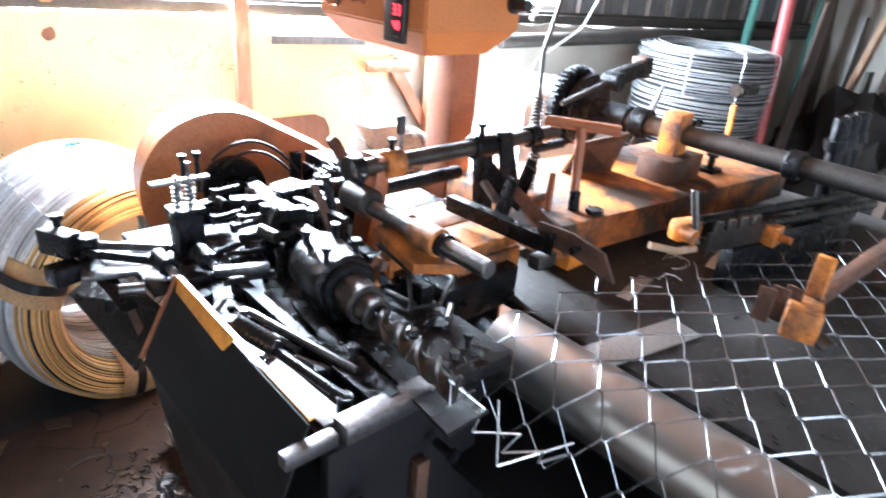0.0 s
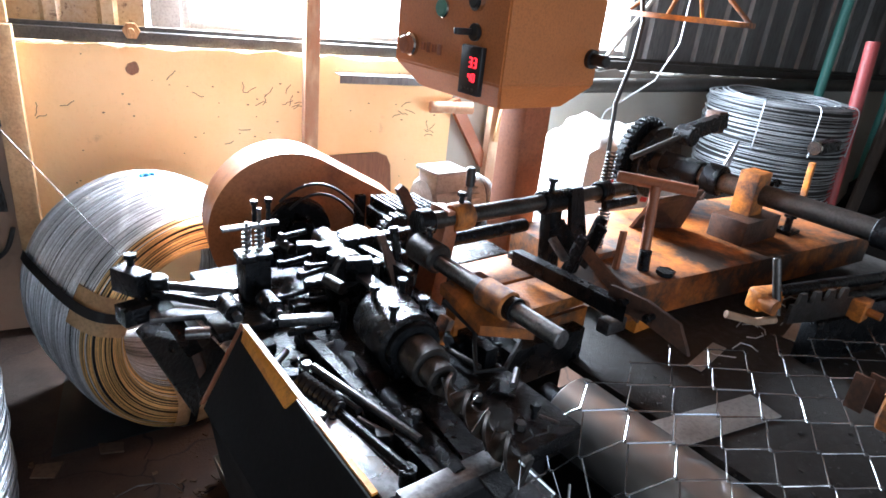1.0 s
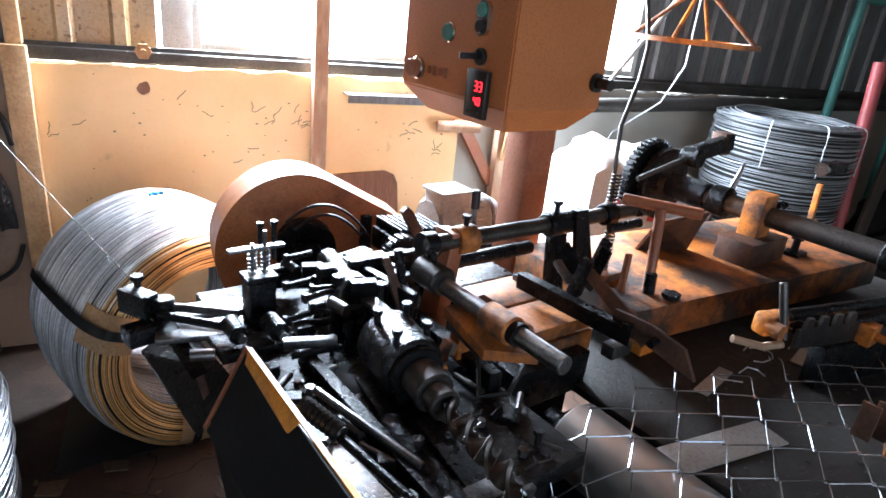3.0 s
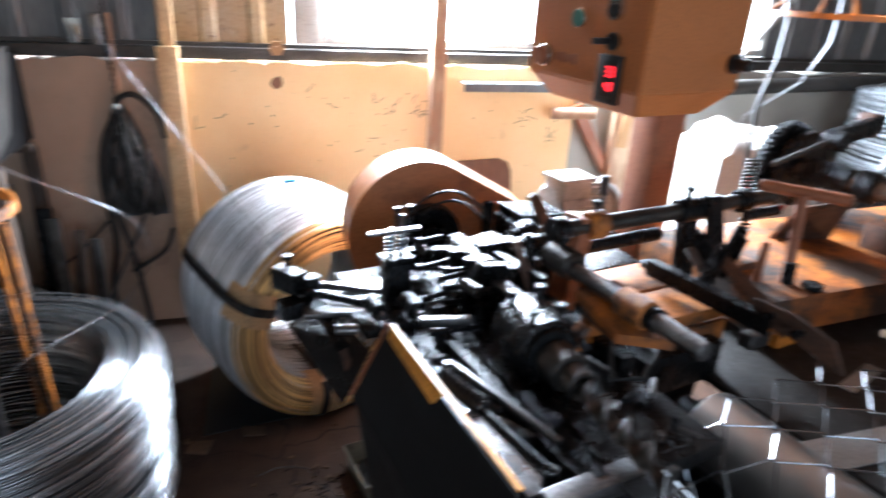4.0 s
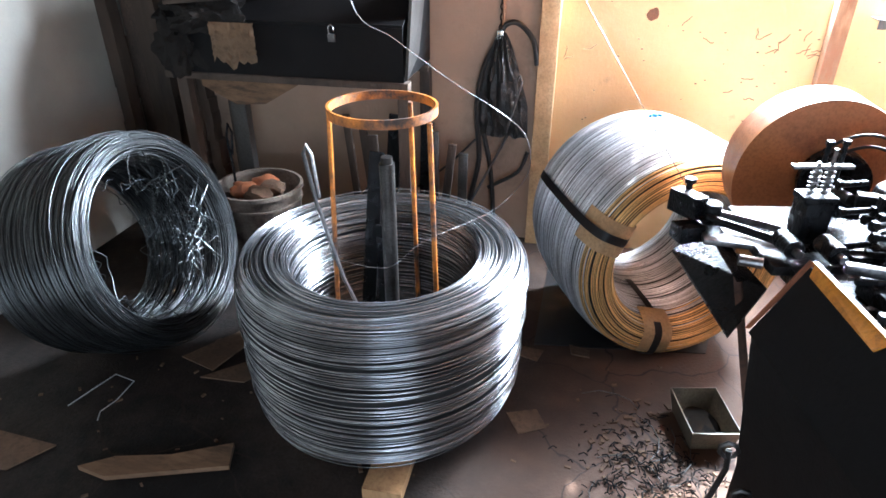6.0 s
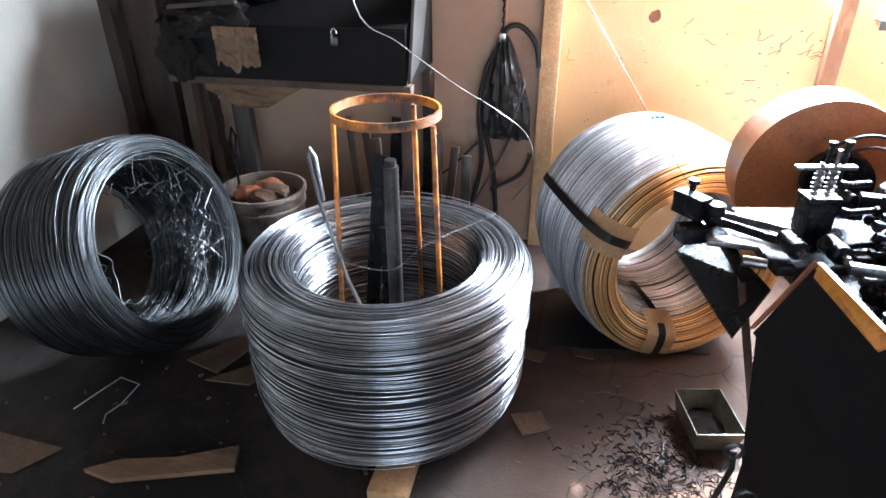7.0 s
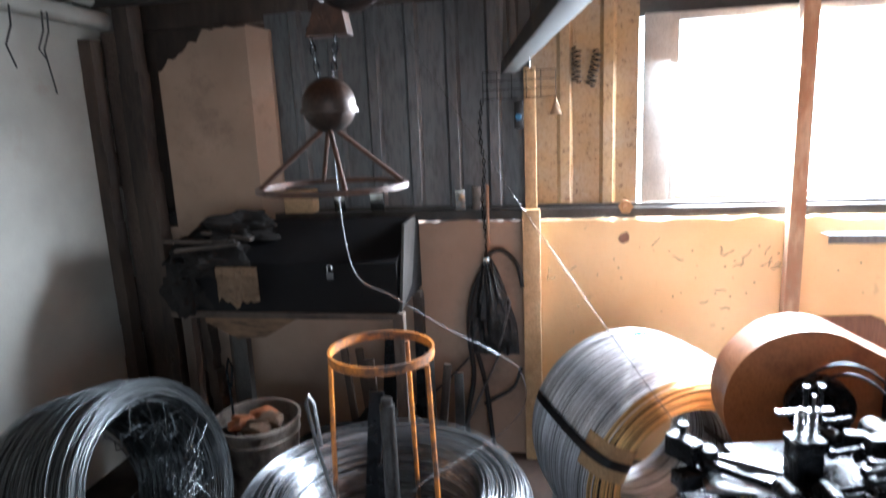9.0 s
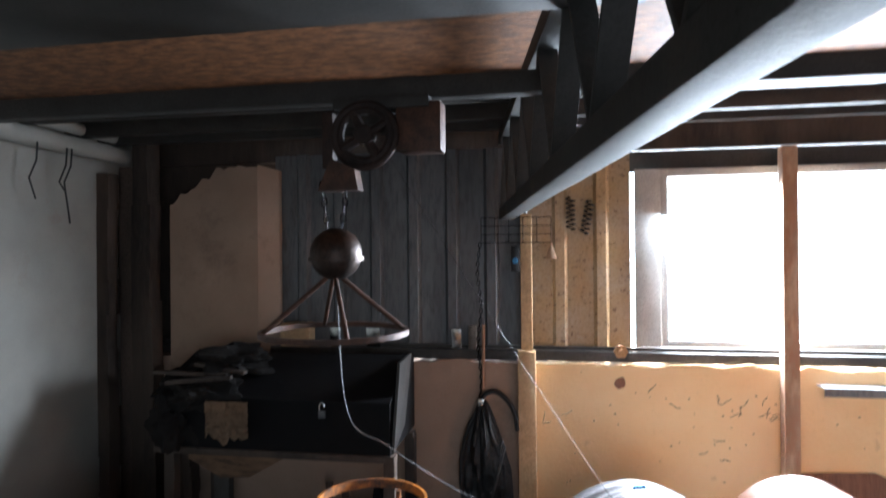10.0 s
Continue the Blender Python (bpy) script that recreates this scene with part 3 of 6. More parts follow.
STAND = (-1.235, 1.95)
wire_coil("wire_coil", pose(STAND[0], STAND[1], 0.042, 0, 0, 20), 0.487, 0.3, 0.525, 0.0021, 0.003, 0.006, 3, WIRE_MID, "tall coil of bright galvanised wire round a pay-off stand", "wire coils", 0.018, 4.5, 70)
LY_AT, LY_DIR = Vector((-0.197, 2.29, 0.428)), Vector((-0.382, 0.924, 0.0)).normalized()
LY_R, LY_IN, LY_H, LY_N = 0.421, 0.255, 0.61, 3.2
wire_coil("wire_coil", axis_pose(LY_AT, LY_DIR), LY_R, LY_IN, LY_H, 0.0021, 0.0015, 0.0052, 7, WIRE, "strapped coil of galvanised wire standing on its rim, golden light painted on its face", "wire coils", 0.0, LY_N, 14, WIRE_GOLD_LIT)
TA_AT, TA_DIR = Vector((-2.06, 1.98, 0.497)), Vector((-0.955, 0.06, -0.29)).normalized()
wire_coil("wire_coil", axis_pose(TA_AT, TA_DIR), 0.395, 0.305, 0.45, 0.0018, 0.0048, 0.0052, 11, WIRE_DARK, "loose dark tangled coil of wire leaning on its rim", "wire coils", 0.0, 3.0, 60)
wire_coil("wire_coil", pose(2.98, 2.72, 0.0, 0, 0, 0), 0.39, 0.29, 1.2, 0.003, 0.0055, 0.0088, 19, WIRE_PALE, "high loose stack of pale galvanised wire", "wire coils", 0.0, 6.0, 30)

# pay-off stand inside the tall coil
stand = thing("payoff_stand", (STAND[0], STAND[1], 0), "orange steel hoop stand inside the tall wire coil", "stand")
bm = B()
ring_band(bm, (STAND[0] + 0.01, STAND[1] + 0.04, 1.02), 0.165, 0.008, 0.028)
part("hoop", bm, ORANGE, stand)
for a in (3.3, -0.3, 1.3):
    bm = B()
    d = Vector((math.cos(a), math.sin(a), 0))
    c = Vector((STAND[0] + 0.01, STAND[1] + 0.04, 0))
    cyl(bm, c + d * 0.2 + Vector((0, 0, 0.02)), c + d * 0.165 + Vector((0, 0, 1.0)), 0.0085, seg=8)
    part("leg", bm, ORANGE, stand)

# control cabinet, machine blocks
O, TH = Vector((0.2, 1.2, 0)), radians(12)
MF = Matrix.Translation(O) @ Matrix.Rotation(TH, 4, "Z")
MR = Matrix.Rotation(TH, 3, "Z")


def P(u, v, z):
    return MF @ Vector((u, v, z))

# bright overcast distance outside the windows
bm = B()
prism(bm, [(-6, 7.0, -0.1), (9, 7.0, -0.1), (9, 7.0, 3.4), (-6, 7.0, 3.4)], (0, 0.02, 0))
single("backdrop", bm, glow("hazy_bright_sky", (0.95, 0.98, 1.0), 2.6), "white hazy sky beyond the windows", "sky", kind="structure")

# ---- control cabinet ----
CB = Vector((0.336, 1.452, 0))


def C(a, b, z):
    return CB + MR @ Vector((a, b, 0)) + Vector((0, 0, z))


cabinet = thing("control_cabinet", (0.6, 1.75, 0), "orange control cabinet on a red-brown column", "control cabinet")
CW, CD, Z0, Z1, ZB, IN = 0.305, 0.41, 1.405, 1.86, 1.345, 0.05
bm = B()
rings = []
for z, s in ((ZB, IN), (Z0, 0.0), (Z1, 0.0)):
    rings.append([bm.verts.new(C(a, b, z)) for a, b in ((s, s), (CW - s, s), (CW - s, CD - s), (s, CD - s))])
for r0, r1 in zip(rings, rings[1:]):
    for i in range(4):
        bm.faces.new((r0[i], r0[(i + 1) % 4], r1[(i + 1) % 4], r1[i]))
bm.faces.new(rings[0][::-1])
bm.faces.new(rings[-1])
bmesh.ops.bevel(bm, geom=bm.edges[:], offset=0.004, segments=2, affect="EDGES")
body = part("body", bm, ORANGE_CLEAN, cabinet, "orange enamelled sheet steel body")
bm = B()
box(bm, (0.602, 1.738, 0.69), (0.095, 0.095, 1.38), MR, bevel=0.004)
part("column", bm, RUST_RED, cabinet, "red-brown square steel column")
bm = B()
box(bm, (0.602, 1.738, 0.012), (0.24, 0.24, 0.024), MR, bevel=0.004)
part("base_plate", bm, RUST_RED, cabinet)


def on_left(b, z, w, h, d, material, name, label="", parent=None):
    bm = B()
    box(bm, C(-d / 2, b, z), (d, w, h), MR, bevel=min(w, h, d) * 0.2)
    return part(name, bm, material, parent or body, label)


disp = on_left(0.092, 1.425, 0.07, 0.105, 0.014, PLASTIC, "display", "black two-row digital counter")
bm = B()
SEG = {"0": "abcdef", "3": "abgcd", "4": "fgbc"}
def digit(bm, ch, b, z, w, h):
    s = {"a": (0, h / 2, w, 0), "g": (0, 0, w, 0), "d": (0, -h / 2, w, 0), "f": (-w / 2, h / 4, 0, h / 2), "b": (w / 2, h / 4, 0, h / 2), "e": (-w / 2, -h / 4, 0, h / 2), "c": (w / 2, -h / 4, 0, h / 2)}
    for k in SEG[ch]:
        db, dz, lw, lh = s[k]
        box(bm, C(-0.0152, b - db, z + dz), (0.002, max(lw - 0.001, 0.0026), max(lh - 0.001, 0.0026)), MR)


digit(bm, "3", 0.09, 1.443, 0.009, 0.02)
digit(bm, "3", 0.075, 1.443, 0.009, 0.02)
digit(bm, "4", 0.089, 1.411, 0.0075, 0.016)
digit(bm, "0", 0.076, 1.411, 0.0075, 0.016)
part("digits", bm, LED, body, "glowing red digits 33 and 40")
for i in range(4):
    on_left(0.114 - i * 0.013, 1.385, 0.007, 0.005, 0.017, FRAME_DARK, "key")


def round_on_left(b, z, r, d, material, name, label=""):
    bm = B()
    cyl(bm, C(0.002, b, z), C(-d, b, z), r, seg=24, bevel=r * 0.15)
    return part(name, bm, material, body, label)


bm = B()
for dz in (-0.018, 0.018):
    cyl(bm, C(0.002, 0.1, 1.585 + dz), C(-0.012, 0.1, 1.585 + dz), 0.019, seg=24)
box(bm, C(-0.005, 0.1, 1.585), (0.014, 0.038, 0.036), MR)
part("button_bezel", bm, CHROME, body, "chrome oval bezel")
for dz, m_ in ((-0.017, PLASTIC), (0.017, GREEN)):
    round_on_left(0.1, 1.585 + dz, 0.0145, 0.02, m_, "push_button")
round_on_left(0.1, 1.505, 0.019, 0.01, PLASTIC, "switch_plate")
bm = B()
box(bm, C(-0.03, 0.108, 1.505), (0.045, 0.012, 0.014), MR, bevel=0.003)
part("switch_lever", bm, PLASTIC, body)
round_on_left(0.225, 1.545, 0.02, 0.01, GREEN, "indicator_lamp")
round_on_left(0.225, 1.545, 0.023, 0.006, CHROME, "indicator_bezel")
round_on_left(0.335, 1.45, 0.027, 0.014, CHROME, "emergency_bezel")
round_on_left(0.335, 1.45, 0.022, 0.03, RUST_RED, "emergency_button")
for k in range(4):
    on_left(0.29 - k * 0.022, 1.452, 0.013, 0.018 + 0.006 * (k % 2), 0.003, RUST_RED, "worn_print", "faded printed marks")
bm = B()
cyl(bm, C(0.275, 0.004, 1.468), C(0.275, -0.05, 1.468), 0.014, seg=18, bevel=0.002)
cyl(bm, C(0.275, 0.0, 1.468), C(0.275, -0.01, 1.468), 0.022, seg=18)
part("cable_gland", bm, PLASTIC, body)
# cable rising from the machine past the cabinet to the roof
bm = B()
tube(bm, [(0.95, 1.75, 1.02), (0.93, 1.75, 1.2), (0.93, 1.76, 1.32), (1.0, 1.8, 1.45), (1.06, 1.86, 1.55), (1.05, 1.9, 1.7), (1.1, 1.95, 1.95), (1.2, 2.0, 2.35)], 0.007, 8)
single("power_cable", bm, CABLE, "thin black cable hanging from the roof", "cable")

# ---- the weaving machine ----
machine = thing("weaving_machine", P(0.2, 0, 0), "orange and oil-black chain-link weaving machine", "machine")


def mbox(name, c, size, material, label="", bevel=0.003, turn=None, parent=None):
    bm = B()
    box(bm, P(*c), size, MR if turn is None else MR @ turn, bevel=bevel)
    return part(name, bm, material, parent or machine, label)


def mcyl(name, a, b, r, material, label="", r1=None, seg=20, bevel=0.0, parent=None):
    bm = B()
    cyl(bm, P(*a), P(*b), r, r1, seg, bevel=bevel)
    return part(name, bm, material, parent or machine, label)


def mplate(name, pts, push, material, label="", parent=None):
    bm = B()
    prism(bm, [P(*p) for p in pts], MR @ Vector(push))
    return part(name, bm, material, parent or machine, label)


def bolt(a, b, r=0.007, head=0.012, material=None, parent=None):
    bm = B()
    a, b = P(*a), P(*b)
    cyl(bm, a, b, r, seg=10)
    d = (b - a).normalized()
    cyl(bm, b, b + d * 0.009, head, seg=6)
    return part("bolt", bm, material or BLACK, parent or machine)


# right-hand bed
bed = mbox("bed", (0.975, 0.095, 0.955), (1.12, 0.43, 0.09), ORANGE_GRIMY, "worn orange steel bed, black with grease", 0.004, turn=Matrix.Rotation(radians(-6.1), 3, "Z"))
for u in (0.5, 1.38):
    for v in (-0.03, 0.22):
        mbox("leg", (u, v, 0.455), (0.07, 0.07, 0.91), ORANGE, "orange square leg")
mbox("bed_rail", (0.86, 0.06, 0.35), (0.82, 0.05, 0.06), ORANGE)
# slotted plates between head and bed
mbox("table_plate", (0.2, 0.03, 0.985), (0.2, 0.11, 0.03), ORANGE_GRIMY, "worn orange plate with bare metal patches", 0.003)
mbox("table_plate", (0.2, 0.155, 0.985), (0.2, 0.12, 0.03), ORANGE_GRIMY, "worn orange plate with bare metal patches", 0.003)
mbox("table_plate", (0.18, 0.285, 0.98), (0.24, 0.11, 0.03), OILY, "oily bare steel plate", 0.003)
mbox("table_apron", (0.2, -0.03, 0.945), (0.2, 0.012, 0.05), ORANGE_GRIMY)
mbox("table_frame", (0.15, 0.1, 0.9), (0.22, 0.34, 0.09), BLACK)
mbox("pedestal", (0.16, 0.12, 0.43), (0.2, 0.3, 0.86), BLACK_DULL, "black machine pedestal")
mbox("groove_bar", (0.28, 0.06, 1.006), (0.03, 0.28, 0.02), BLACK)

# oily left unit
mbox("deck", (-0.2, 0.115, 0.935), (0.38, 0.82, 0.03), OILY, "oil-wet steel deck")
mbox("side_rail", (-0.035, 0.21, 0.965), (0.03, 0.6, 0.05), BLACK)
mbox("inner_rail", (-0.3, -0.06, 0.965), (0.022, 0.44, 0.035), BLACK)
mbox("pedestal", (-0.19, -0.04, 0.46), (0.3, 0.44, 0.9), BLACK_DULL, "black machine pedestal")
for u in (-0.2, -0.06):
    mbox("leg", (u, 0.44, 0.46), (0.045, 0.045, 0.92), BLACK_DULL, "black angle leg")
# black sheet added in place of the shade under the table edge
mbox("skirt", (0.13, -0.77, 0.43), (0.006, 1.2, 0.84), BLACK_DULL, "added black sheet for the shade under the table")
mbox("end_bar", (-0.293, -0.302, 0.972), (0.165, 0.036, 0.03), STEEL, "bright worn steel end bar", 0.004)
mbox("end_bar", (-0.42, -0.298, 0.964), (0.08, 0.02, 0.022), STEEL, "bright worn steel end bar", 0.003)
mbox("end_plate", (-0.3, -0.302, 0.87), (0.2, 0.02, 0.16), BLACK_DULL)
mbox("end_bracket", (-0.24, -0.322, 0.8), (0.025, 0.02, 0.12), RUST_DARK)
bolt((-0.22, -0.33, 0.89), (-0.22, -0.365, 0.89))
bolt((-0.36, -0.33, 0.86), (-0.36, -0.36, 0.86))
mcyl("threaded_rod", (-0.42, -0.34, 0.87), (-0.54, -0.37, 0.86), 0.008, STEEL, seg=8)
# side guard of black sheet with an orange lip
mplate("side_guard", [(-0.412, 0.14, 1.01), (-0.412, -0.288, 0.993), (-0.47, -0.288, 0.84), (-0.48, 0.15, 0.865)], (-0.004, 0, 0.002), BLACK_DULL, "sloping black sheet guard")
mplate("side_guard", [(-0.474, 0.15, 0.868), (-0.466, -0.288, 0.842), (-0.38, -0.288, 0.25), (-0.385, 0.15, 0.25)], (-0.004, 0, 0), BLACK_DULL, "black sheet guard")
mplate("guard_lip", [(-0.411, 0.135, 1.016), (-0.411, -0.075, 1.01), (-0.429, -0.07, 0.993), (-0.42, 0.125, 0.999)], (-0.003, 0, 0.002), YELLOW_RIM, "orange-yellow painted guard lip")
mplate("guard_edge", [(-0.405, 0.14, 1.018), (-0.405, -0.288, 1.0), (-0.414, -0.288, 1.0), (-0.414, 0.14, 1.018)], (0, 0, 0.004), YELLOW_RIM, "scuffed orange-yellow edge")
mplate("guard_edge", [(-0.405, 0.145, 1.014), (-0.48, 0.155, 0.872), (-0.488, 0.155, 0.872), (-0.412, 0.15, 1.018)], (0, 0.004, 0), RUST_RED, "rusty sheet edge")
# spindle unit
sp0, spd = Vector((-0.19, 0.035, 1.03)), Vector((-0.1, -1, -0.03)).normalized()


def S(d):
    return tuple(sp0 + spd * d)


mcyl("spindle_drum", S(-0.02), S(0.095), 0.058, OILY, "oily spindle drum", seg=32, bevel=0.006)
mcyl("spindle_flange", S(0.095), S(0.11), 0.05, BLACK, seg=32, bevel=0.003)
mcyl("spindle_collar", S(0.11), S(0.165), 0.036, DARK_STEEL, seg=24, bevel=0.003)
mcyl("spindle_nose", S(0.165), S(0.2), 0.027, DARK_STEEL, seg=20, bevel=0.003)
# twisted flat mandrel with the fresh zigzag wire wound on it
bm = B()
rows = []
for i in range(61):
    a = i / 60
    c0, ang = sp0 + spd * (0.19 + 0.22 * a), a * 2 * math.pi * 2.2
    e, g = Vector((math.cos(ang), 0, math.sin(ang))), Vector((-math.sin(ang), 0, math.cos(ang)))
    rows.append([bm.verts.new(P(*(c0 + e * p_ * 0.02 + g * q_ * 0.005))) for p_, q_ in ((1, 1), (1, -1), (-1, -1), (-1, 1))])
for a, b in zip(rows, rows[1:]):
    for k in range(4):
        bm.faces.new((a[k], a[(k + 1) % 4], b[(k + 1) % 4], b[k]))
bm.faces.new(rows[0][::-1])
bm.faces.new(rows[-1])
part("mandrel", bm, DARK_STEEL, machine, "greasy twisted flat mandrel")
bm = B()
tube(bm, [P(*(sp0 + spd * (0.2 + 0.235 * i / 21) + Vector((math.cos(i * 2.2) * 0.023, 0, math.sin(i * 2.2) * 0.023)))) for i in range(22)], 0.0012, 6)
part("wound_wire", bm, WIRE_MID, machine, "bright zigzag wire on the mandrel")
mplate("mandrel_trough", [(-0.245, -0.13, 0.985), (-0.165, -0.13, 0.985), (-0.19, -0.4, 0.975), (-0.27, -0.4, 0.975)], (0, 0, 0.006), OILY, "oil-wet trough plate")
mbox("spindle_saddle", (-0.18, -0.01, 0.965), (0.1, 0.1, 0.05), BLACK)
for du, d in ((-0.03, 0.0), (0.03, 0.0), (-0.03, 0.075), (0.03, 0.075)):
    q = Vector(S(d))
    bolt((q.x + du, q.y, 1.07), (q.x + du, q.y, 1.095), 0.006, 0.01)
mbox("flat_shaft", (-0.155, 0.14, 1.045), (0.03, 0.15, 0.012), STEEL, "bright flat drive bar")
mcyl("drive_ring", (-0.16, 0.215, 1.04), (-0.16, 0.25, 1.04), 0.038, STEEL, seg=28, bevel=0.004)
mcyl("drive_hub", (-0.15, 0.25, 1.04), (-0.12, 0.42, 1.03), 0.026, BLACK, seg=20)
mcyl("guide_trough", (-0.27, -0.1, 0.975), (-0.28, -0.3, 0.97), 0.02, BLACK)
mplate("trough_plate", [(-0.25, 0.05, 0.96), (-0.13, 0.02, 0.965), (-0.17, -0.27, 0.962), (-0.29, -0.24, 0.957)], (0, 0, 0.006), OILY, "oil-wet plate")
# hand lever with ribbed grip
mcyl("lever", (-0.375, -0.09, 1.0), (-0.34, -0.265, 0.985), 0.008, BLACK, seg=10)
bm = B()
g0, g1 = Vector((-0.388, -0.03, 1.005)), Vector((-0.365, -0.12, 1.0))
cyl(bm, P(*g0), P(*g1), 0.012, seg=14, bevel=0.002)
grip = part("lever_grip", bm, PLASTIC, machine, "black ribbed rubber grip")
for i in range(8):
    bm = B()
    cyl(bm, P(*g0.lerp(g1, (i + 0.3) / 8.5)), P(*g0.lerp(g1, (i + 0.9) / 8.5)), 0.0165, 0.014, seg=12)
    part("grip_rib", bm, PLASTIC, grip)
mcyl("lever_pivot", (-0.34, -0.262, 0.95), (-0.34, -0.262, 0.99), 0.012, BLACK)
mcyl("link_rod", (-0.34, 0.02, 0.985), (-0.29, -0.22, 0.985), 0.007, STEEL, seg=10)
# clamp plate with side bolts
mbox("clamp_plate", (-0.187, 0.243, 1.012), (0.02, 0.024, 0.125), BLACK)
for z in (1.05, 1.011, 0.975):
    bolt((-0.187, 0.243, z), (-0.236, 0.25, z), 0.0065, 0.011)
mcyl("feed_wheel", (-0.11, 0.3, 0.982), (-0.112, 0.26, 0.982), 0.031, STEEL, "bright worn feed wheel", seg=28, bevel=0.004)
mcyl("knob_lever", (0.144, 0.225, 1.12), (0.141, 0.226, 1.19), 0.006, STEEL, "steel lever stem", seg=10)
mcyl("lever_knob", (0.141, 0.226, 1.185), (0.139, 0.226, 1.23), 0.0105, PLASTIC, "black plastic lever knob", seg=16, bevel=0.003)
mplate("rocker_arm", [(0.022, 0.35, 1.155), (0.036, 0.35, 1.166), (0.05, 0.35, 1.155), (0.1, 0.34, 1.07), (0.082, 0.34, 1.0), (0.05, 0.34, 1.0), (0.062, 0.34, 1.08)], (0, -0.014, 0), RUST_DARK, "dark rusty rocker arm")
mcyl("stub_tube", (0.041, 0.27, 1.097), (0.035, 0.235, 1.097), 0.016, STEEL, "hollow steel stub", seg=20)
mcyl("stub_bore", (0.0352, 0.236, 1.097), (0.0345, 0.233, 1.097), 0.0095, BLACK_DULL, seg=16)
mbox("guide_plate", (-0.05, 0.318, 1.02), (0.035, 0.012, 0.09), DARK_STEEL, "greasy steel guide plate")
mbox("guide_plate", (-0.075, 0.325, 1.064), (0.1, 0.03, 0.008), STEEL, "bright steel guide plate")
mplate("splash_plate", [(-0.395, 0.07, 0.957), (-0.362, 0.07, 0.957), (-0.34, -0.27, 0.957), (-0.38, -0.27, 0.957)], (0, 0, 0.004), STEEL, "oil-wet bright steel plate")
mbox("angle_bar", (-0.29, 0.15, 0.995), (0.1, 0.018, 0.018), STEEL, "bright worn angle bar", turn=Matrix.Rotation(-0.35, 3, "Z"))
mbox("angle_bar", (-0.285, 0.13, 0.985), (0.1, 0.01, 0.01), BLACK, turn=Matrix.Rotation(-0.1, 3, "Z"))
# wire straightener: spring post with a cross bar
mbox("press_body", (-0.315, 0.34, 0.985), (0.055, 0.055, 0.13), BLACK, bevel=0.006)
mbox("press_cap", (-0.315, 0.34, 1.055), (0.065, 0.05, 0.014), BLACK)
for du in (-0.013, 0.013):
    bm = B()
    spring(bm, P(-0.315 + du, 0.34, 1.06), P(-0.315 + du, 0.34, 1.115), 0.0085, 0.0022, 6)
    part("press_spring", bm, STEEL, machine, "bright coil spring")
    mcyl("press_stud", (-0.315 + du, 0.34, 1.05), (-0.315 + du, 0.34, 1.14 + du), 0.004, STEEL, seg=8)
mbox("cross_bar", (-0.32, 0.34, 1.118), (0.115, 0.016, 0.007), STEEL, "bright flat cross bar", 0.001)
bolt((-0.3, 0.37, 1.1), (-0.3, 0.37, 1.15), 0.005, 0.008)
bolt((-0.275, 0.36, 1.08), (-0.275, 0.36, 1.155), 0.005, 0.008)
for u, v in ((-0.395, 0.235), (-0.325, 0.215)):
    mcyl("guide_roll", (u, v + 0.05, 0.995), (u, v - 0.01, 0.995), 0.019, BLACK, "black grooved guide roll", bevel=0.003)
    mcyl("roll_pin", (u, v - 0.01, 0.995), (u, v - 0.025, 0.995), 0.008, STEEL, seg=10)
mbox("roll_plate", (-0.36, 0.27, 0.955), (0.14, 0.1, 0.02), OILY)
mbox("roll_plate", (-0.43, 0.34, 0.96), (0.17, 0.07, 0.012), STEEL, "bright flat guide plate", turn=Matrix.Rotation(-0.25, 3, "Z"))
mbox("roll_plate", (-0.4, 0.43, 0.955), (0.2, 0.06, 0.012), STEEL, "bright flat guide plate", turn=Matrix.Rotation(-0.15, 3, "Z"))
# feed arm reaching towards the coil
mbox("feed_block", (-0.525, 0.43, 1.0), (0.035, 0.075, 0.05), BLACK, turn=Matrix.Rotation(0.5, 3, "Z"))
mbox("feed_block", (-0.535, 0.38, 0.958), (0.055, 0.045, 0.035), BLACK, turn=Matrix.Rotation(0.2, 3, "Z"))
bolt((-0.52, 0.45, 1.02), (-0.52, 0.45, 1.04), 0.007, 0.013)
mcyl("feed_roll", (-0.485, 0.4, 0.97), (-0.485, 0.4, 1.015), 0.02, BLACK, bevel=0.003)
mcyl("feed_bar", (-0.5, 0.38, 0.99), (-0.37, 0.26, 0.985), 0.009, BLACK, seg=10)
mcyl("feed_bar", (-0.49, 0.43, 0.985), (-0.36, 0.33, 0.985), 0.009, STEEL, seg=10)
mplate("feed_bracket", [(-0.52, 0.42, 1.0), (-0.49, 0.43, 1.0), (-0.455, 0.25, 0.92), (-0.48, 0.24, 0.92)], (0.006, 0, 0), BLACK)
mcyl("stub_handle", (-0.475, 0.265, 0.955), (-0.435, 0.25, 0.955), 0.011, STEEL, "worn bright stub")
mplate("strut", [(-0.47, 0.3, 0.94), (-0.455, 0.3, 0.94), (-0.4, 0.2, 0.62), (-0.415, 0.2, 0.62)], (0.005, 0.005, 0), RUST_DARK, "dark rusty angle-iron strut")
mplate("tray_plate", [(-0.52, 0.47, 0.86), (-0.43, 0.5, 0.9), (-0.4, 0.27, 0.88), (-0.48, 0.22, 0.8)], (0, 0, 0.006), OILY, "oily speckled plate")
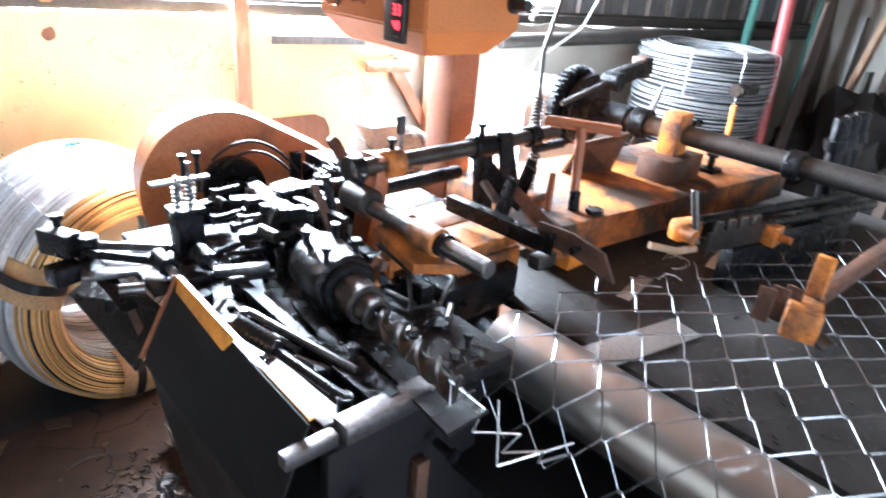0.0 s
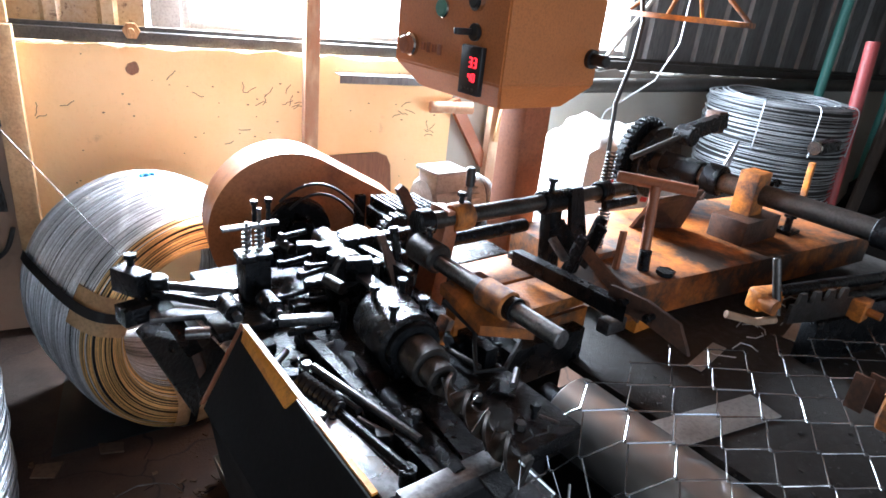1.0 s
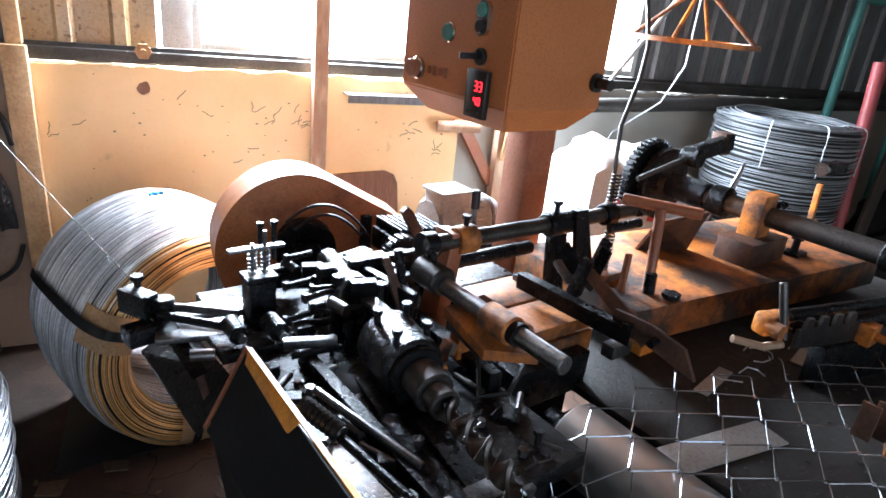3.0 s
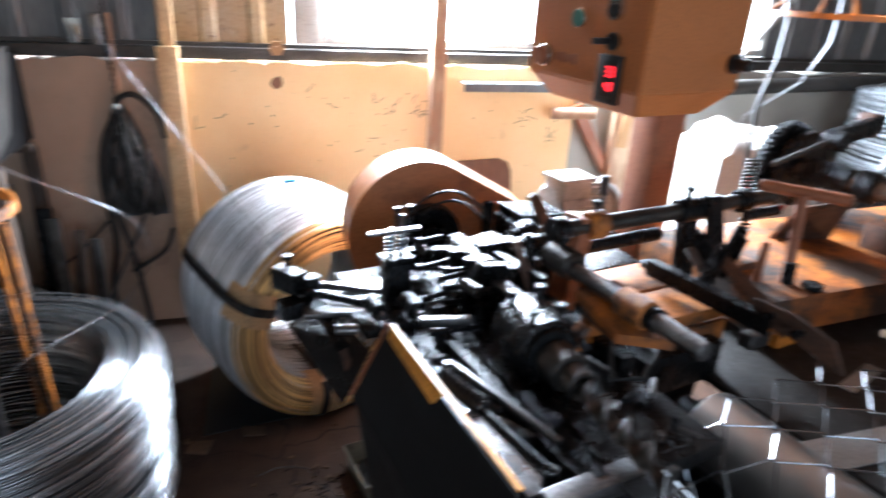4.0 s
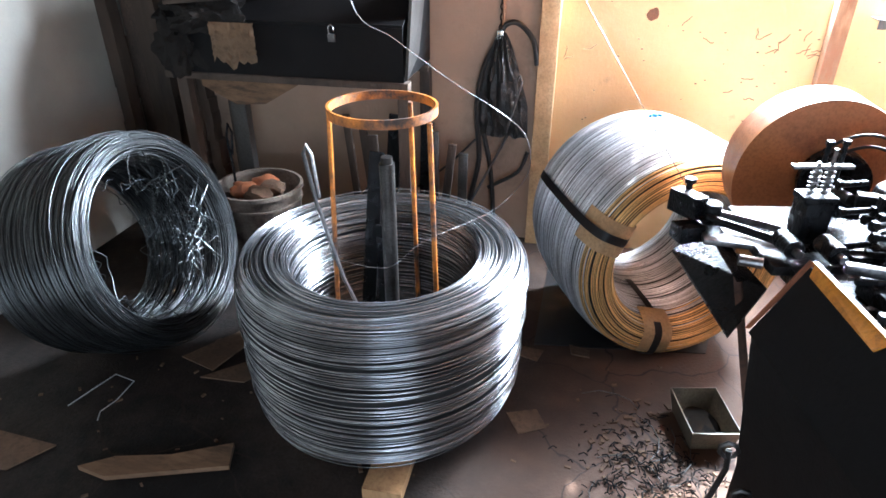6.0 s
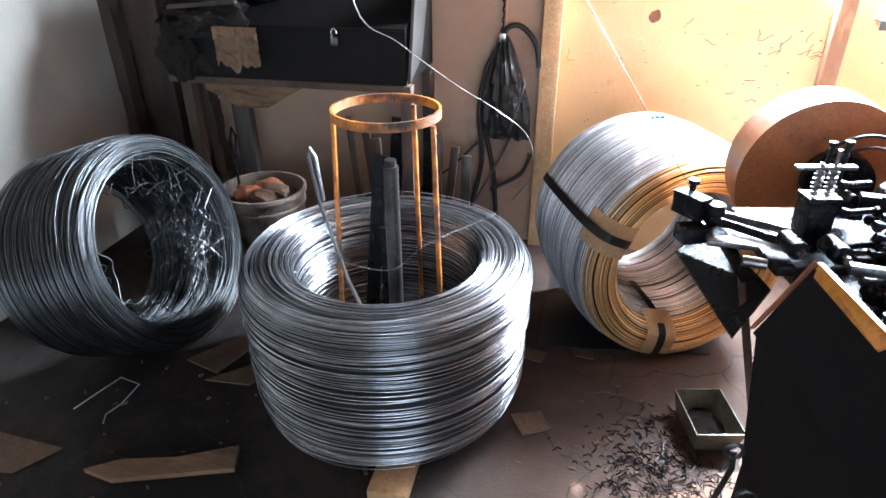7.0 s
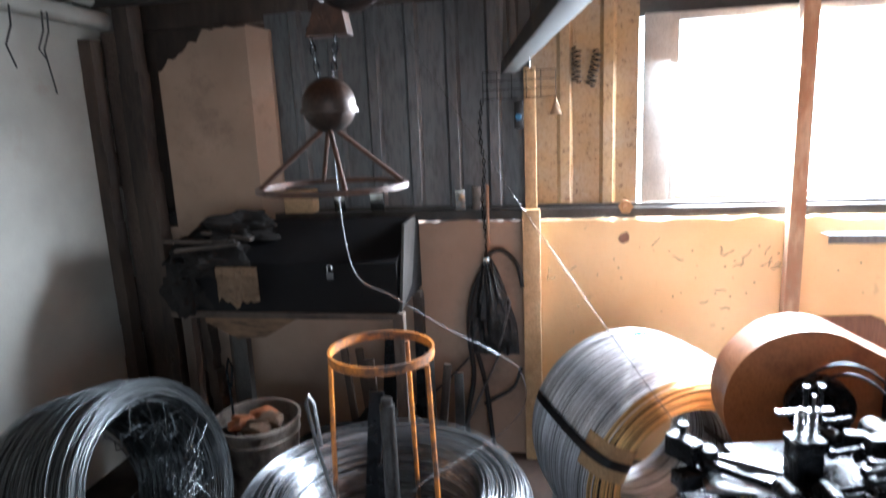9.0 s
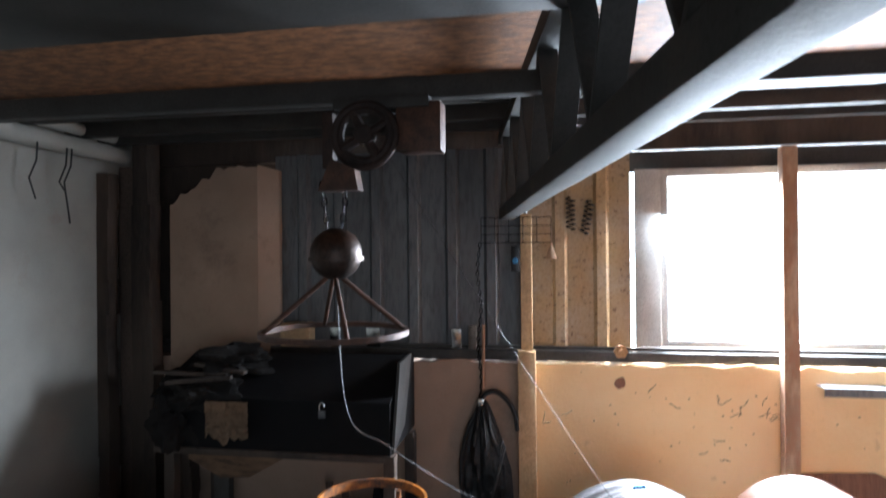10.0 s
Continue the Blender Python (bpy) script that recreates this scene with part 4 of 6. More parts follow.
for i, (du, dz) in enumerate(((0, 0.0), (0.02, -0.05), (0.04, -0.02), (-0.01, -0.1), (0.03, -0.12))):
    bm = B()
    p = P(-0.485 + du * 0.3, 0.1 - 0.07 * i, 0.62 + dz)
    tube(bm, [p, p + Vector((0.005, 0, -0.05)), p + Vector((-0.02, -0.01, -0.16)), p + Vector((0.01, 0.0, -0.27))], 0.006 + 0.002 * (i % 2), 7)
    tube(bm, [p + Vector((0.018 * math.cos(a * 0.9), 0, 0.018 * math.sin(a * 0.9))) for a in range(7)], 0.005, 6, True)
    part("hanging_hook", bm, DARK_STEEL, machine, "greasy steel hook hung on the guard")
# greasy nuts, studs and wire snippets lying on the deck
rng = random.Random(77)
for i in range(34):
    u, v = rng.uniform(-0.37, -0.06), rng.uniform(-0.29, 0.12)
    if abs(u - (-0.17 + 0.17 * (v - 0.03))) < 0.06:
        continue
    z = 0.952
    if i % 3 == 0:
        mcyl("nut", (u, v, z), (u, v, z + 0.012), rng.uniform(0.007, 0.011), rng.choice((STEEL, DARK_STEEL, BLACK)), seg=6)
    elif i % 3 == 1:
        a, l = rng.uniform(0, 6.3), rng.uniform(0.03, 0.08)
        mcyl("stud", (u, v, z + 0.008), (u + l * math.cos(a) * 0.5, v + l * math.sin(a), z + 0.01), rng.uniform(0.003, 0.006), rng.choice((STEEL, BLACK)), seg=8)
    else:
        bm = B()
        q, a = P(u, v, z + 0.006), rng.uniform(0, 6.3)
        tube(bm, [q, q + Vector((0.02 * math.cos(a), 0.02 * math.sin(a), 0.006)), q + Vector((0.035 * math.cos(a + 0.6), 0.035 * math.sin(a + 0.6), 0.001))], 0.0016, 5)
        part("wire_snippet", bm, WIRE_DARK, machine)
# gears, cams and studs behind
bm = B()
for k in range(2):
    c0, c1, r = ((0.065, 0.41, 1.022), (0.065, 0.38, 1.022), 0.042) if k == 0 else ((0.0, 0.42, 0.99), (0.0, 0.38, 0.99), 0.032)
    cyl(bm, P(*c0), P(*c1), r, seg=30)
    for i in range(18):
        a = i * 2 * math.pi / 18
        box(bm, P(c0[0] + (r + 0.003) * math.cos(a), (c0[1] + c1[1]) / 2, c0[2] + (r + 0.003) * math.sin(a)), (0.009, c0[1] - c1[1], 0.009), MR @ Matrix.Rotation(-a, 3, "Y"))
part("gear", bm, BLACK, machine, "greasy toothed gears")
mcyl("gear_cap", (0.065, 0.38, 1.022), (0.065, 0.365, 1.022), 0.02, DARK_STEEL)
rng = random.Random(5)
for i in range(48):
    u, v = rng.uniform(-0.26, 0.04), rng.uniform(0.12, 0.45)
    z = 0.96 + rng.uniform(0.0, 0.1)
    kind = i % 4
    if kind == 0:
        mbox("cam_block", (u, v, z), (rng.uniform(0.03, 0.07), rng.uniform(0.02, 0.04), rng.uniform(0.02, 0.05)), rng.choice((BLACK, BLACK, OILY)), turn=Matrix.Rotation(rng.uniform(-0.4, 0.4), 3, "Z"))
    elif kind == 1:
        bolt((u, v, z - 0.03), (u, v, z + 0.025), 0.006, 0.011, rng.choice((BLACK, OILY)))
    elif kind == 2:
        bolt((u, v, z), (u - 0.06, v - 0.01, z), 0.0065, 0.011, rng.choice((BLACK, OILY)))
    else:
        mcyl("pivot", (u, v, z), (u + 0.01, v - 0.05, z), 0.013, rng.choice((BLACK, DARK_STEEL)), seg=14, bevel=0.002)
for i in range(46):
    u, v = rng.uniform(-0.38, 0.0), rng.uniform(-0.28, 0.3)
    if -0.27 < u < -0.11 and v < 0.06:
        continue
    z = 0.952
    kind = i % 4
    if kind == 0:
        bolt((u, v, z), (u, v, z + rng.uniform(0.01, 0.05)), 0.005, 0.009, rng.choice((BLACK, OILY, STEEL)))
    elif kind == 1:
        mbox("packing_block", (u, v, z + 0.012), (rng.uniform(0.02, 0.05), rng.uniform(0.02, 0.06), 0.024), rng.choice((BLACK, OILY)), turn=Matrix.Rotation(rng.uniform(-0.5, 0.5), 3, "Z"))
    elif kind == 2:
        mcyl("stub_rod", (u, v, z + 0.015), (u + rng.uniform(-0.05, 0.05), v - rng.uniform(0.03, 0.09), z + 0.02), 0.006, rng.choice((BLACK, STEEL, DARK_STEEL)), seg=9)
    else:
        mbox("shim", (u, v, z + 0.004), (rng.uniform(0.02, 0.06), rng.uniform(0.02, 0.05), 0.006), rng.choice((OILY, STEEL)), turn=Matrix.Rotation(rng.uniform(-0.7, 0.7), 3, "Z"))
mbox("cam_plate", (-0.09, 0.2, 1.0), (0.018, 0.16, 0.13), BLACK, turn=Matrix.Rotation(0.15, 3, "Z"))
mbox("cam_plate", (-0.03, 0.3, 1.02), (0.2, 0.02, 0.11), BLACK)
for i in range(4):
    bm = B()
    spring(bm, P(-0.14 + 0.035 * i, 0.26, 0.99), P(-0.145 + 0.035 * i, 0.2, 1.0), 0.009, 0.0022, 6)
    part("return_spring", bm, BLACK, machine)
mcyl("upright_lever", (-0.06, 0.16, 0.95), (-0.075, 0.2, 1.13), 0.01, BLACK, seg=10)
mplate("curved_lever", [(-0.11, 0.14, 0.95), (-0.09, 0.14, 0.95), (-0.085, 0.15, 1.04), (-0.1, 0.2, 1.12), (-0.115, 0.2, 1.12), (-0.105, 0.15, 1.03)], (0, -0.008, 0), RUST_DARK)
bm = B()
tube(bm, [P(-0.09, 0.0, 1.06), P(-0.06, -0.06, 1.02), P(-0.1, -0.12, 0.98), P(-0.06, -0.15, 0.99), P(0.0, -0.12, 1.01), P(0.02, -0.06, 1.0)], 0.005, 7)
part("oil_line", bm, CABLE, machine, "thin black oil line")
bm = B()
tube(bm, arc_bend((-0.05, 1.84, 1.03), (0.18, 1.83, 0.98), 0.07, side=(0, 0, 1)), 0.004, 6)
tube(bm, arc_bend((-0.02, 1.86, 1.0), (0.15, 1.83, 0.99), 0.05, side=(0, 0, 1)), 0.004, 6)
part("oil_line", bm, CABLE, machine, "thin black oil line")
# head clamp, main rod and its orange bracket
mcyl("rod_clamp", (-0.05, 0.15, 1.105), (-0.05, 0.07, 1.105), 0.03, DARK_STEEL, "greasy split clamp", seg=24, bevel=0.005)
bolt((-0.05, 0.11, 1.13), (-0.05, 0.11, 1.148), 0.006, 0.01)
mcyl("guide_rod", (-0.05, 0.14, 1.1), (-0.05, -0.25, 1.1), 0.0165, STEEL, "worn steel guide rod", seg=24, bevel=0.002)
mcyl("rod_sleeve", (-0.05, -0.06, 1.1), (-0.05, -0.13, 1.1), 0.027, ORANGE, "chipped orange sleeve", seg=24, bevel=0.003)
mcyl("rod_sleeve", (-0.05, -0.13, 1.1), (-0.05, -0.145, 1.1), 0.022, BLACK, seg=20)
mplate("rod_bracket", [(-0.085, 0.02, 1.085), (0.02, 0.03, 1.085), (0.02, -0.11, 1.083), (-0.01, -0.16, 1.06), (-0.075, -0.09, 1.05)], (0.0, 0.0, -0.02), ORANGE_GRIMY, "chipped orange bracket plate")
mbox("rod_bracket", (-0.02, 0.01, 1.025), (0.08, 0.03, 0.1), ORANGE_GRIMY, "chipped orange bracket")
mbox("rod_bracket", (-0.11, -0.03, 1.02), (0.016, 0.03, 0.05), ORANGE, "chipped orange lug", turn=Matrix.Rotation(0.4, 3, "Y"))
bolt((-0.11, -0.045, 1.02), (-0.12, -0.06, 1.02), 0.006, 0.01)
# cross shaft on orange bearing post
mbox("bearing_post", (0.02, 0.17, 1.06), (0.035, 0.06, 0.22), RUST_RED, "orange-brown bearing post", turn=Matrix.Rotation(0.12, 3, "Y"))
mcyl("cross_shaft", (-0.02, 0.155, 1.15), (0.62, 0.15, 1.155), 0.0185, DARK_STEEL, "dark greasy cross shaft", seg=24)
mcyl("shaft_sleeve", (0.035, 0.155, 1.15), (0.085, 0.155, 1.15), 0.031, ORANGE, "orange bearing sleeve", seg=24, bevel=0.004)
mcyl("shaft_collar", (-0.05, 0.155, 1.15), (-0.02, 0.155, 1.15), 0.028, BLACK, seg=20)
mcyl("shaft_collar", (0.3, 0.152, 1.153), (0.42, 0.151, 1.153), 0.029, BLACK, seg=24, bevel=0.004)
mcyl("shaft_collar", (0.5, 0.151, 1.154), (0.54, 0.151, 1.154), 0.028, BLACK, seg=24, bevel=0.004)
bolt((0.33, 0.152, 1.175), (0.33, 0.152, 1.2), 0.007, 0.012)
bolt((0.06, 0.155, 1.17), (0.06, 0.155, 1.195), 0.006, 0.01)
mcyl("lower_shaft", (0.06, 0.23, 1.06), (0.34, 0.23, 1.062), 0.017, BLACK, seg=20)
mbox("bearing_post", (0.36, 0.16, 1.06), (0.04, 0.035, 0.17), BLACK, turn=Matrix.Rotation(-0.12, 3, "X"))
mplate("cam_lever", [(0.36, 0.13, 1.19), (0.4, 0.13, 1.19), (0.43, 0.1, 1.02), (0.37, 0.1, 1.0)], (0, -0.012, 0), BLACK)
mplate("cam_lever", [(0.3, 0.1, 1.1), (0.33, 0.11, 1.12), (0.34, 0.04, 1.05), (0.31, 0.03, 1.02)], (0.012, 0, 0), BLACK)
for u, v in ((0.3, 0.03), (0.4, 0.06), (0.45, 0.1)):
    mbox("link_plate", (u, v, 1.06), (0.01, 0.03, 0.12), BLACK, turn=Matrix.Rotation(0.3, 3, "X"))
    mcyl("link_rod", (u, v, 1.1), (u + 0.03, v + 0.02, 1.0), 0.006, DARK_STEEL, seg=8)
mbox("wedge", (0.27, 0.05, 1.08), (0.02, 0.06, 0.012), STEEL, turn=Matrix.Rotation(0.6, 3, "X"))
for u, v, z0, z1 in ((0.55, 0.17, 1.15, 1.25), (0.5, 0.12, 1.02, 1.12)):
    bm = B()
    spring(bm, P(u, v, z0), P(u + 0.005, v, z1), 0.013, 0.003, 11)
    part("return_spring", bm, DARK_STEEL, machine, "dark coil spring")
    mcyl("spring_stud", (u, v, z0 - 0.03), (u, v, z0), 0.005, BLACK, seg=8)
mcyl("spring_arm", (0.47, 0.1, 1.14), (0.56, 0.08, 1.15), 0.012, BLACK, seg=12)
mbox("spring_foot", (0.5, 0.1, 1.01), (0.07, 0.04, 0.02), ORANGE)
mbox("stop_post", (0.47, 0.03, 1.05), (0.014, 0.014, 0.1), RUST_RED)
# swinging finger plates
mplate("finger_arm", [(0.2, 0.12, 1.06), (0.225, 0.12, 1.06), (0.26, -0.14, 1.05), (0.235, -0.17, 1.05)], (0, 0, -0.035), BLACK)
mplate("finger_arm", [(0.3, 0.02, 1.08), (0.325, 0.02, 1.09), (0.31, -0.16, 1.02), (0.285, -0.17, 1.0)], (0.008, 0, 0), RUST_DARK, "dark rusty finger arm")
mplate("finger_plate", [(0.24, -0.12, 1.075), (0.25, -0.2, 1.075), (0.262, -0.27, 1.055), (0.268, -0.3, 1.0), (0.262, -0.27, 1.01), (0.25, -0.2, 1.03), (0.24, -0.12, 1.03)], (0.009, 0, 0), RUST_DARK, "dark rusty hooked finger plate")
bolt((0.25, -0.16, 1.055), (0.232, -0.16, 1.055), 0.007, 0.011)
bolt((0.252, -0.22, 1.05), (0.236, -0.22, 1.05), 0.006, 0.009)
mbox("finger_block", (0.26, -0.13, 0.985), (0.06, 0.03, 0.03), STEEL, "bright steel block")
# T handle
mcyl("handle_post", (0.535, 0.0, 1.0), (0.575, 0.04, 1.195), 0.013, RUST_RED, "rusty orange handle post", seg=14)
mcyl("handle_bar", (0.54, 0.13, 1.2), (0.635, -0.035, 1.2), 0.014, RUST_RED, "rusty orange handle bar", seg=14, bevel=0.002)
mcyl("handle_foot", (0.533, -0.005, 1.0), (0.535, 0.0, 1.05), 0.015, BLACK, seg=14)
bolt((0.56, -0.05, 1.0), (0.56, -0.05, 1.004), 0.02, 0.024)
# sprocket, main roller shaft, clamp
bm = B()
cyl(bm, P(1.07, 0.44, 1.13), P(1.07, 0.41, 1.13), 0.125, seg=48)
for i in range(40):
    a = i * 2 * math.pi / 40
    box(bm, P(1.07 + 0.128 * math.cos(a), 0.425, 1.13 + 0.128 * math.sin(a)), (0.014, 0.026, 0.01), MR @ Matrix.Rotation(-a, 3, "Y"))
part("sprocket", bm, BLACK, machine, "large greasy toothed wheel")
mcyl("sprocket_disc", (1.1, 0.4, 1.12), (1.1, 0.37, 1.12), 0.12, BLACK, seg=40, bevel=0.004)
mcyl("main_shaft", (1.075, 0.42, 1.13), (1.06, -0.75, 1.13), 0.03, DARK_STEEL, "long greasy roller shaft", seg=28, bevel=0.003)
mcyl("shaft_hub", (1.075, 0.34, 1.13), (1.074, 0.2, 1.13), 0.042, BLACK, seg=28, bevel=0.004)
mcyl("shaft_hub", (1.074, 0.185, 1.13), (1.074, 0.13, 1.13), 0.047, BLACK, seg=28, bevel=0.004)
mcyl("shaft_hub", (1.063, -0.3, 1.13), (1.062, -0.34, 1.13), 0.04, BLACK, seg=28, bevel=0.004)
mbox("clamp_base", (1.05, 0.02, 1.035), (0.2, 0.11, 0.07), RUST_DARK, "dark rusty bearing base", 0.004)
mbox("clamp_block", (1.055, 0.03, 1.13), (0.075, 0.06, 0.13), ORANGE, "chipped orange bearing clamp", 0.004)
bolt((1.1, 0.0, 1.16), (1.13, 0.0, 1.16), 0.008, 0.013)
bolt((1.23, -0.03, 1.0), (1.23, -0.03, 1.05), 0.011, 0.02)
mbox("bolt_foot", (1.235, -0.03, 1.005), (0.07, 0.05, 0.012), BLACK)
mcyl("idler_arm", (0.83, 0.3, 1.18), (1.03, 0.26, 1.25), 0.008, DARK_STEEL, seg=10)
mcyl("idler", (1.03, 0.29, 1.245), (1.03, 0.23, 1.245), 0.03, BLACK, seg=24, bevel=0.004)
mbox("idler_bracket", (1.15, 0.28, 1.26), (0.24, 0.03, 0.05), BLACK, turn=Matrix.Rotation(-0.15, 3, "Y"))
mbox("idler_bracket", (1.25, 0.3, 1.27), (0.05, 0.05, 0.07), RUST_DARK)
mplate("bracket_plate", [(0.72, 0.12, 1.12), (0.92, 0.1, 1.13), (0.92, 0.14, 1.0), (0.76, 0.2, 1.0)], (0, 0.01, 0), RUST_DARK)
bm = B()
tube(bm, [P(1.2, 0.25, 1.02), P(1.21, 0.22, 1.1), P(1.225, 0.2, 1.2), P(1.24, 0.2, 1.225), P(1.245, 0.205, 1.2), P(1.225, 0.21, 1.1)], 0.005, 7)
part("hook_rod", bm, STEEL, machine, "bent steel hook rod")
for k in range(3):
    mcyl("tie_rod", (1.3 + 0.08 * k, -0.36, 0.9), (1.28 + 0.09 * k, -0.34, 1.24), 0.022, BLACK, "greasy upright tie rod", seg=16, bevel=0.003)
    mcyl("tie_collar", (1.285 + 0.09 * k, -0.345, 1.15), (1.28 + 0.09 * k, -0.34, 1.18), 0.03, BLACK, seg=16)
mbox("tie_beam", (1.4, -0.36, 0.93), (0.4, 0.07, 0.08), BLACK)
# drive motor, belt guard
motor = thing("electric_motor", (0.62, 2.05, 0.8), "grey finned electric motor behind the machine", "motor")
bm = B()
cyl(bm, (0.43, 2.0, 0.95), (0.64, 2.035, 0.95), 0.08, seg=32, bevel=0.01)
cyl(bm, (0.64, 2.035, 0.95), (0.69, 2.045, 0.95), 0.079, 0.06, seg=32, bevel=0.006)
housing = part("housing", bm, GREY_MOTOR, motor)
for i in range(24):
    a = i * 2 * math.pi / 24
    d = Vector((0, math.cos(a), math.sin(a))) * 0.081
    bm = B()
    box(bm, Vector((0.53, 2.018, 0.95)) + d, (0.16, 0.004, 0.012), Matrix.Rotation(a - math.pi / 2, 3, "X"))
    part("fin", bm, GREY_MOTOR, housing)
bm = B()
box(bm, (0.492, 1.99, 1.025), (0.115, 0.1, 0.06), MR, bevel=0.006)
box(bm, (0.492, 1.99, 1.06), (0.13, 0.112, 0.012), MR, bevel=0.003)
part("terminal_box", bm, GREY_MOTOR, motor, "grey terminal box")
bm = B()
box(bm, (0.56, 2.03, 0.86), (0.24, 0.2, 0.03), MR, bevel=0.004)
box(bm, (0.56, 2.03, 0.42), (0.26, 0.26, 0.84), MR, bevel=0.004)
part("foot", bm, BLACK_DULL, motor)
bm = B()
n, cx, cz, r = 40, -0.008, 0.92, 0.215
pts = [(cx + r * math.cos(a), cz + r * math.sin(a)) for a in [radians(62 + 208 * i / n) for i in range(n + 1)]]
pts = [(0.33, 0.98)] + pts + [(0.33, 0.72)]
prism(bm, [(x, 1.93 + 0.1 * x, z) for x, z in pts], (0.0, 0.15, 0.0))
guard = part("belt_guard", bm, GUARD_PAINT, machine, "orange-brown teardrop belt guard")
bm = B()
cyl(bm, (0.02, 1.925, 0.93), (0.015, 1.88, 0.93), 0.085, seg=32, bevel=0.006)
cyl(bm, (0.015, 1.88, 0.93), (0.01, 1.84, 0.93), 0.04, seg=24)
part("guard_hub", bm, BLACK, machine, "black pulley hub")
bm = B()
box(bm, (0.2, 1.925, 0.95), (0.03, 0.02, 0.12), MR, bevel=0.003)
part("guard_slot", bm, BLACK, machine)
bm = B()
box(bm, (0.3, 1.84, 0.96), (0.16, 0.14, 0.06), MR, bevel=0.004)
gearbox = part("gear_housing", bm, BLACK, machine, "black finned gear housing")
for i in range(9):
    bm = B()
    box(bm, (0.235 + i * 0.016, 1.83, 1.0), (0.006, 0.13, 0.04), MR, bevel=0.001)
    part("fin", bm, BLACK, gearbox)

# roller, table and loose strips under the mesh
mcyl("take_up_roller", (0.075, -0.2, 0.885), (0.06, -1.5, 0.885), 0.07, ROLLER, "smooth steel take-up roller", seg=48, bevel=0.004)
mcyl("roller_shaft", (0.075, -0.14, 0.885), (0.075, -0.2, 0.885), 0.025, BLACK)
mbox("roller_stand", (0.07, -0.155, 0.44), (0.16, 0.02, 0.9), BLACK_DULL)
mbox("work_table", (0.985, -0.65, 0.86), (1.51, 1.47, 0.02), TABLE, "black dusty steel table under the mesh", 0.003)
for u in (0.3, 1.6):
    mbox("table_leg", (u, -1.3, 0.425), (0.05, 0.05, 0.85), BLACK_DULL)
mbox("table_leg", (1.6, -0.25, 0.425), (0.05, 0.05, 0.85), BLACK_DULL)


def strip(at, ang, l, w, label):
    bm = B()
    box(bm, P(*at), (l, w, 0.003), MR @ Matrix.Rotation(ang, 3, "Z"), bevel=0.0008)
    single("steel_strip", bm, ZINC, label, "strip", "loose strips")


# black sheets added to fill the shaded gap below roller and bed
mbox("under_pan", (0.13, -0.73, 0.72), (0.46, 1.2, 0.02), BLACK_DULL)
mbox("under_panel", (0.25, -0.15, 0.48), (0.5, 0.012, 0.72), BLACK_DULL)
strip((0.27, -0.35, 0.874), -0.2, 0.4, 0.075, "wide pale steel strip lying under the mesh")
strip((0.53, -0.22, 0.874), 0.17, 0.15, 0.032, "short bright steel offcut lying on the table")
strip((0.95, -0.25, 0.874), 0.2, 0.3, 0.03, "short bright steel offcut lying on the table")

# hook comb carriage
comb = thing("hook_comb", P(0.75, -0.33, 0.94), "black hook comb carriage with orange clamps on the table", "comb carriage")
for dv, z in ((0.0, 1.04), (-0.035, 1.02)):
    bm = B()
    cyl(bm, P(0.58, -0.285 + dv, z), P(1.25, -0.45 + dv, z), 0.014, seg=14)
    part("bar", bm, BLACK, comb)
bm = B()
out = [(0.56, 0.985), (0.56, 1.03)]
for k in range(4):
    q = 0.575 + 0.045 * k
    out += [(q, 1.03), (q + 0.006, 1.055), (q + 0.022, 1.055), (q + 0.028, 1.03)]
out += [(0.76, 1.03), (0.76, 0.97)]
prism(bm, [P(a, -0.33 - (a - 0.56) * 0.25, b) for a, b in out], MR @ Vector((0, 0.008, 0)))
part("comb_plate", bm, DARK_STEEL, comb, "greasy notched plate")
bm = B()
box(bm, P(0.56, -0.27, 1.02), (0.075, 0.04, 0.05), MR @ Matrix.Rotation(-0.3, 3, "Z"), bevel=0.01)
cyl(bm, P(0.535, -0.275, 1.02), P(0.53, -0.31, 1.02), 0.018, seg=16)
part("clamp", bm, ORANGE, comb, "orange cast clamp")
bm = B()
cyl(bm, P(0.545, -0.31, 1.0), P(0.555, -0.27, 1.12), 0.009, seg=12, bevel=0.002)
part("lever", bm, DARK_STEEL, comb)
bm = B()
tube(bm, [P(0.44, -0.25, 1.0), P(0.5, -0.29, 0.985), P(0.545, -0.31, 0.99)], 0.009, 8)
part("finger", bm, WOOD_RED, comb, "worn brass-brown finger")
bm = B()
box(bm, P(0.78, -0.38, 1.0), (0.05, 0.06, 0.05), MR, bevel=0.004)
cyl(bm, P(0.78, -0.41, 1.0), P(0.78, -0.44, 1.0), 0.01, seg=8)
part("clamp", bm, ORANGE, comb, "orange cast clamp")
bm = B()
box(bm, P(0.9, -0.4, 0.925), (0.5, 0.04, 0.11), MR @ Matrix.Rotation(-0.22, 3, "Z"), bevel=0.003)
part("foot", bm, BLACK, comb)
comb2 = thing("mesh_clamp", P(0.4, -0.62, 0.94), "orange mesh clamp with an upright tongue on an arm", "clamp")
bm = B()
box(bm, P(0.33, -0.6, 1.03), (0.1, 0.06, 0.06), MR @ Matrix.Rotation(0.3, 3, "Z"), bevel=0.008)
part("body", bm, ORANGE, comb2)
bm = B()
box(bm, P(0.36, -0.6, 1.09), (0.016, 0.03, 0.1), MR, bevel=0.004)
part("tongue", bm, ORANGE, comb2)
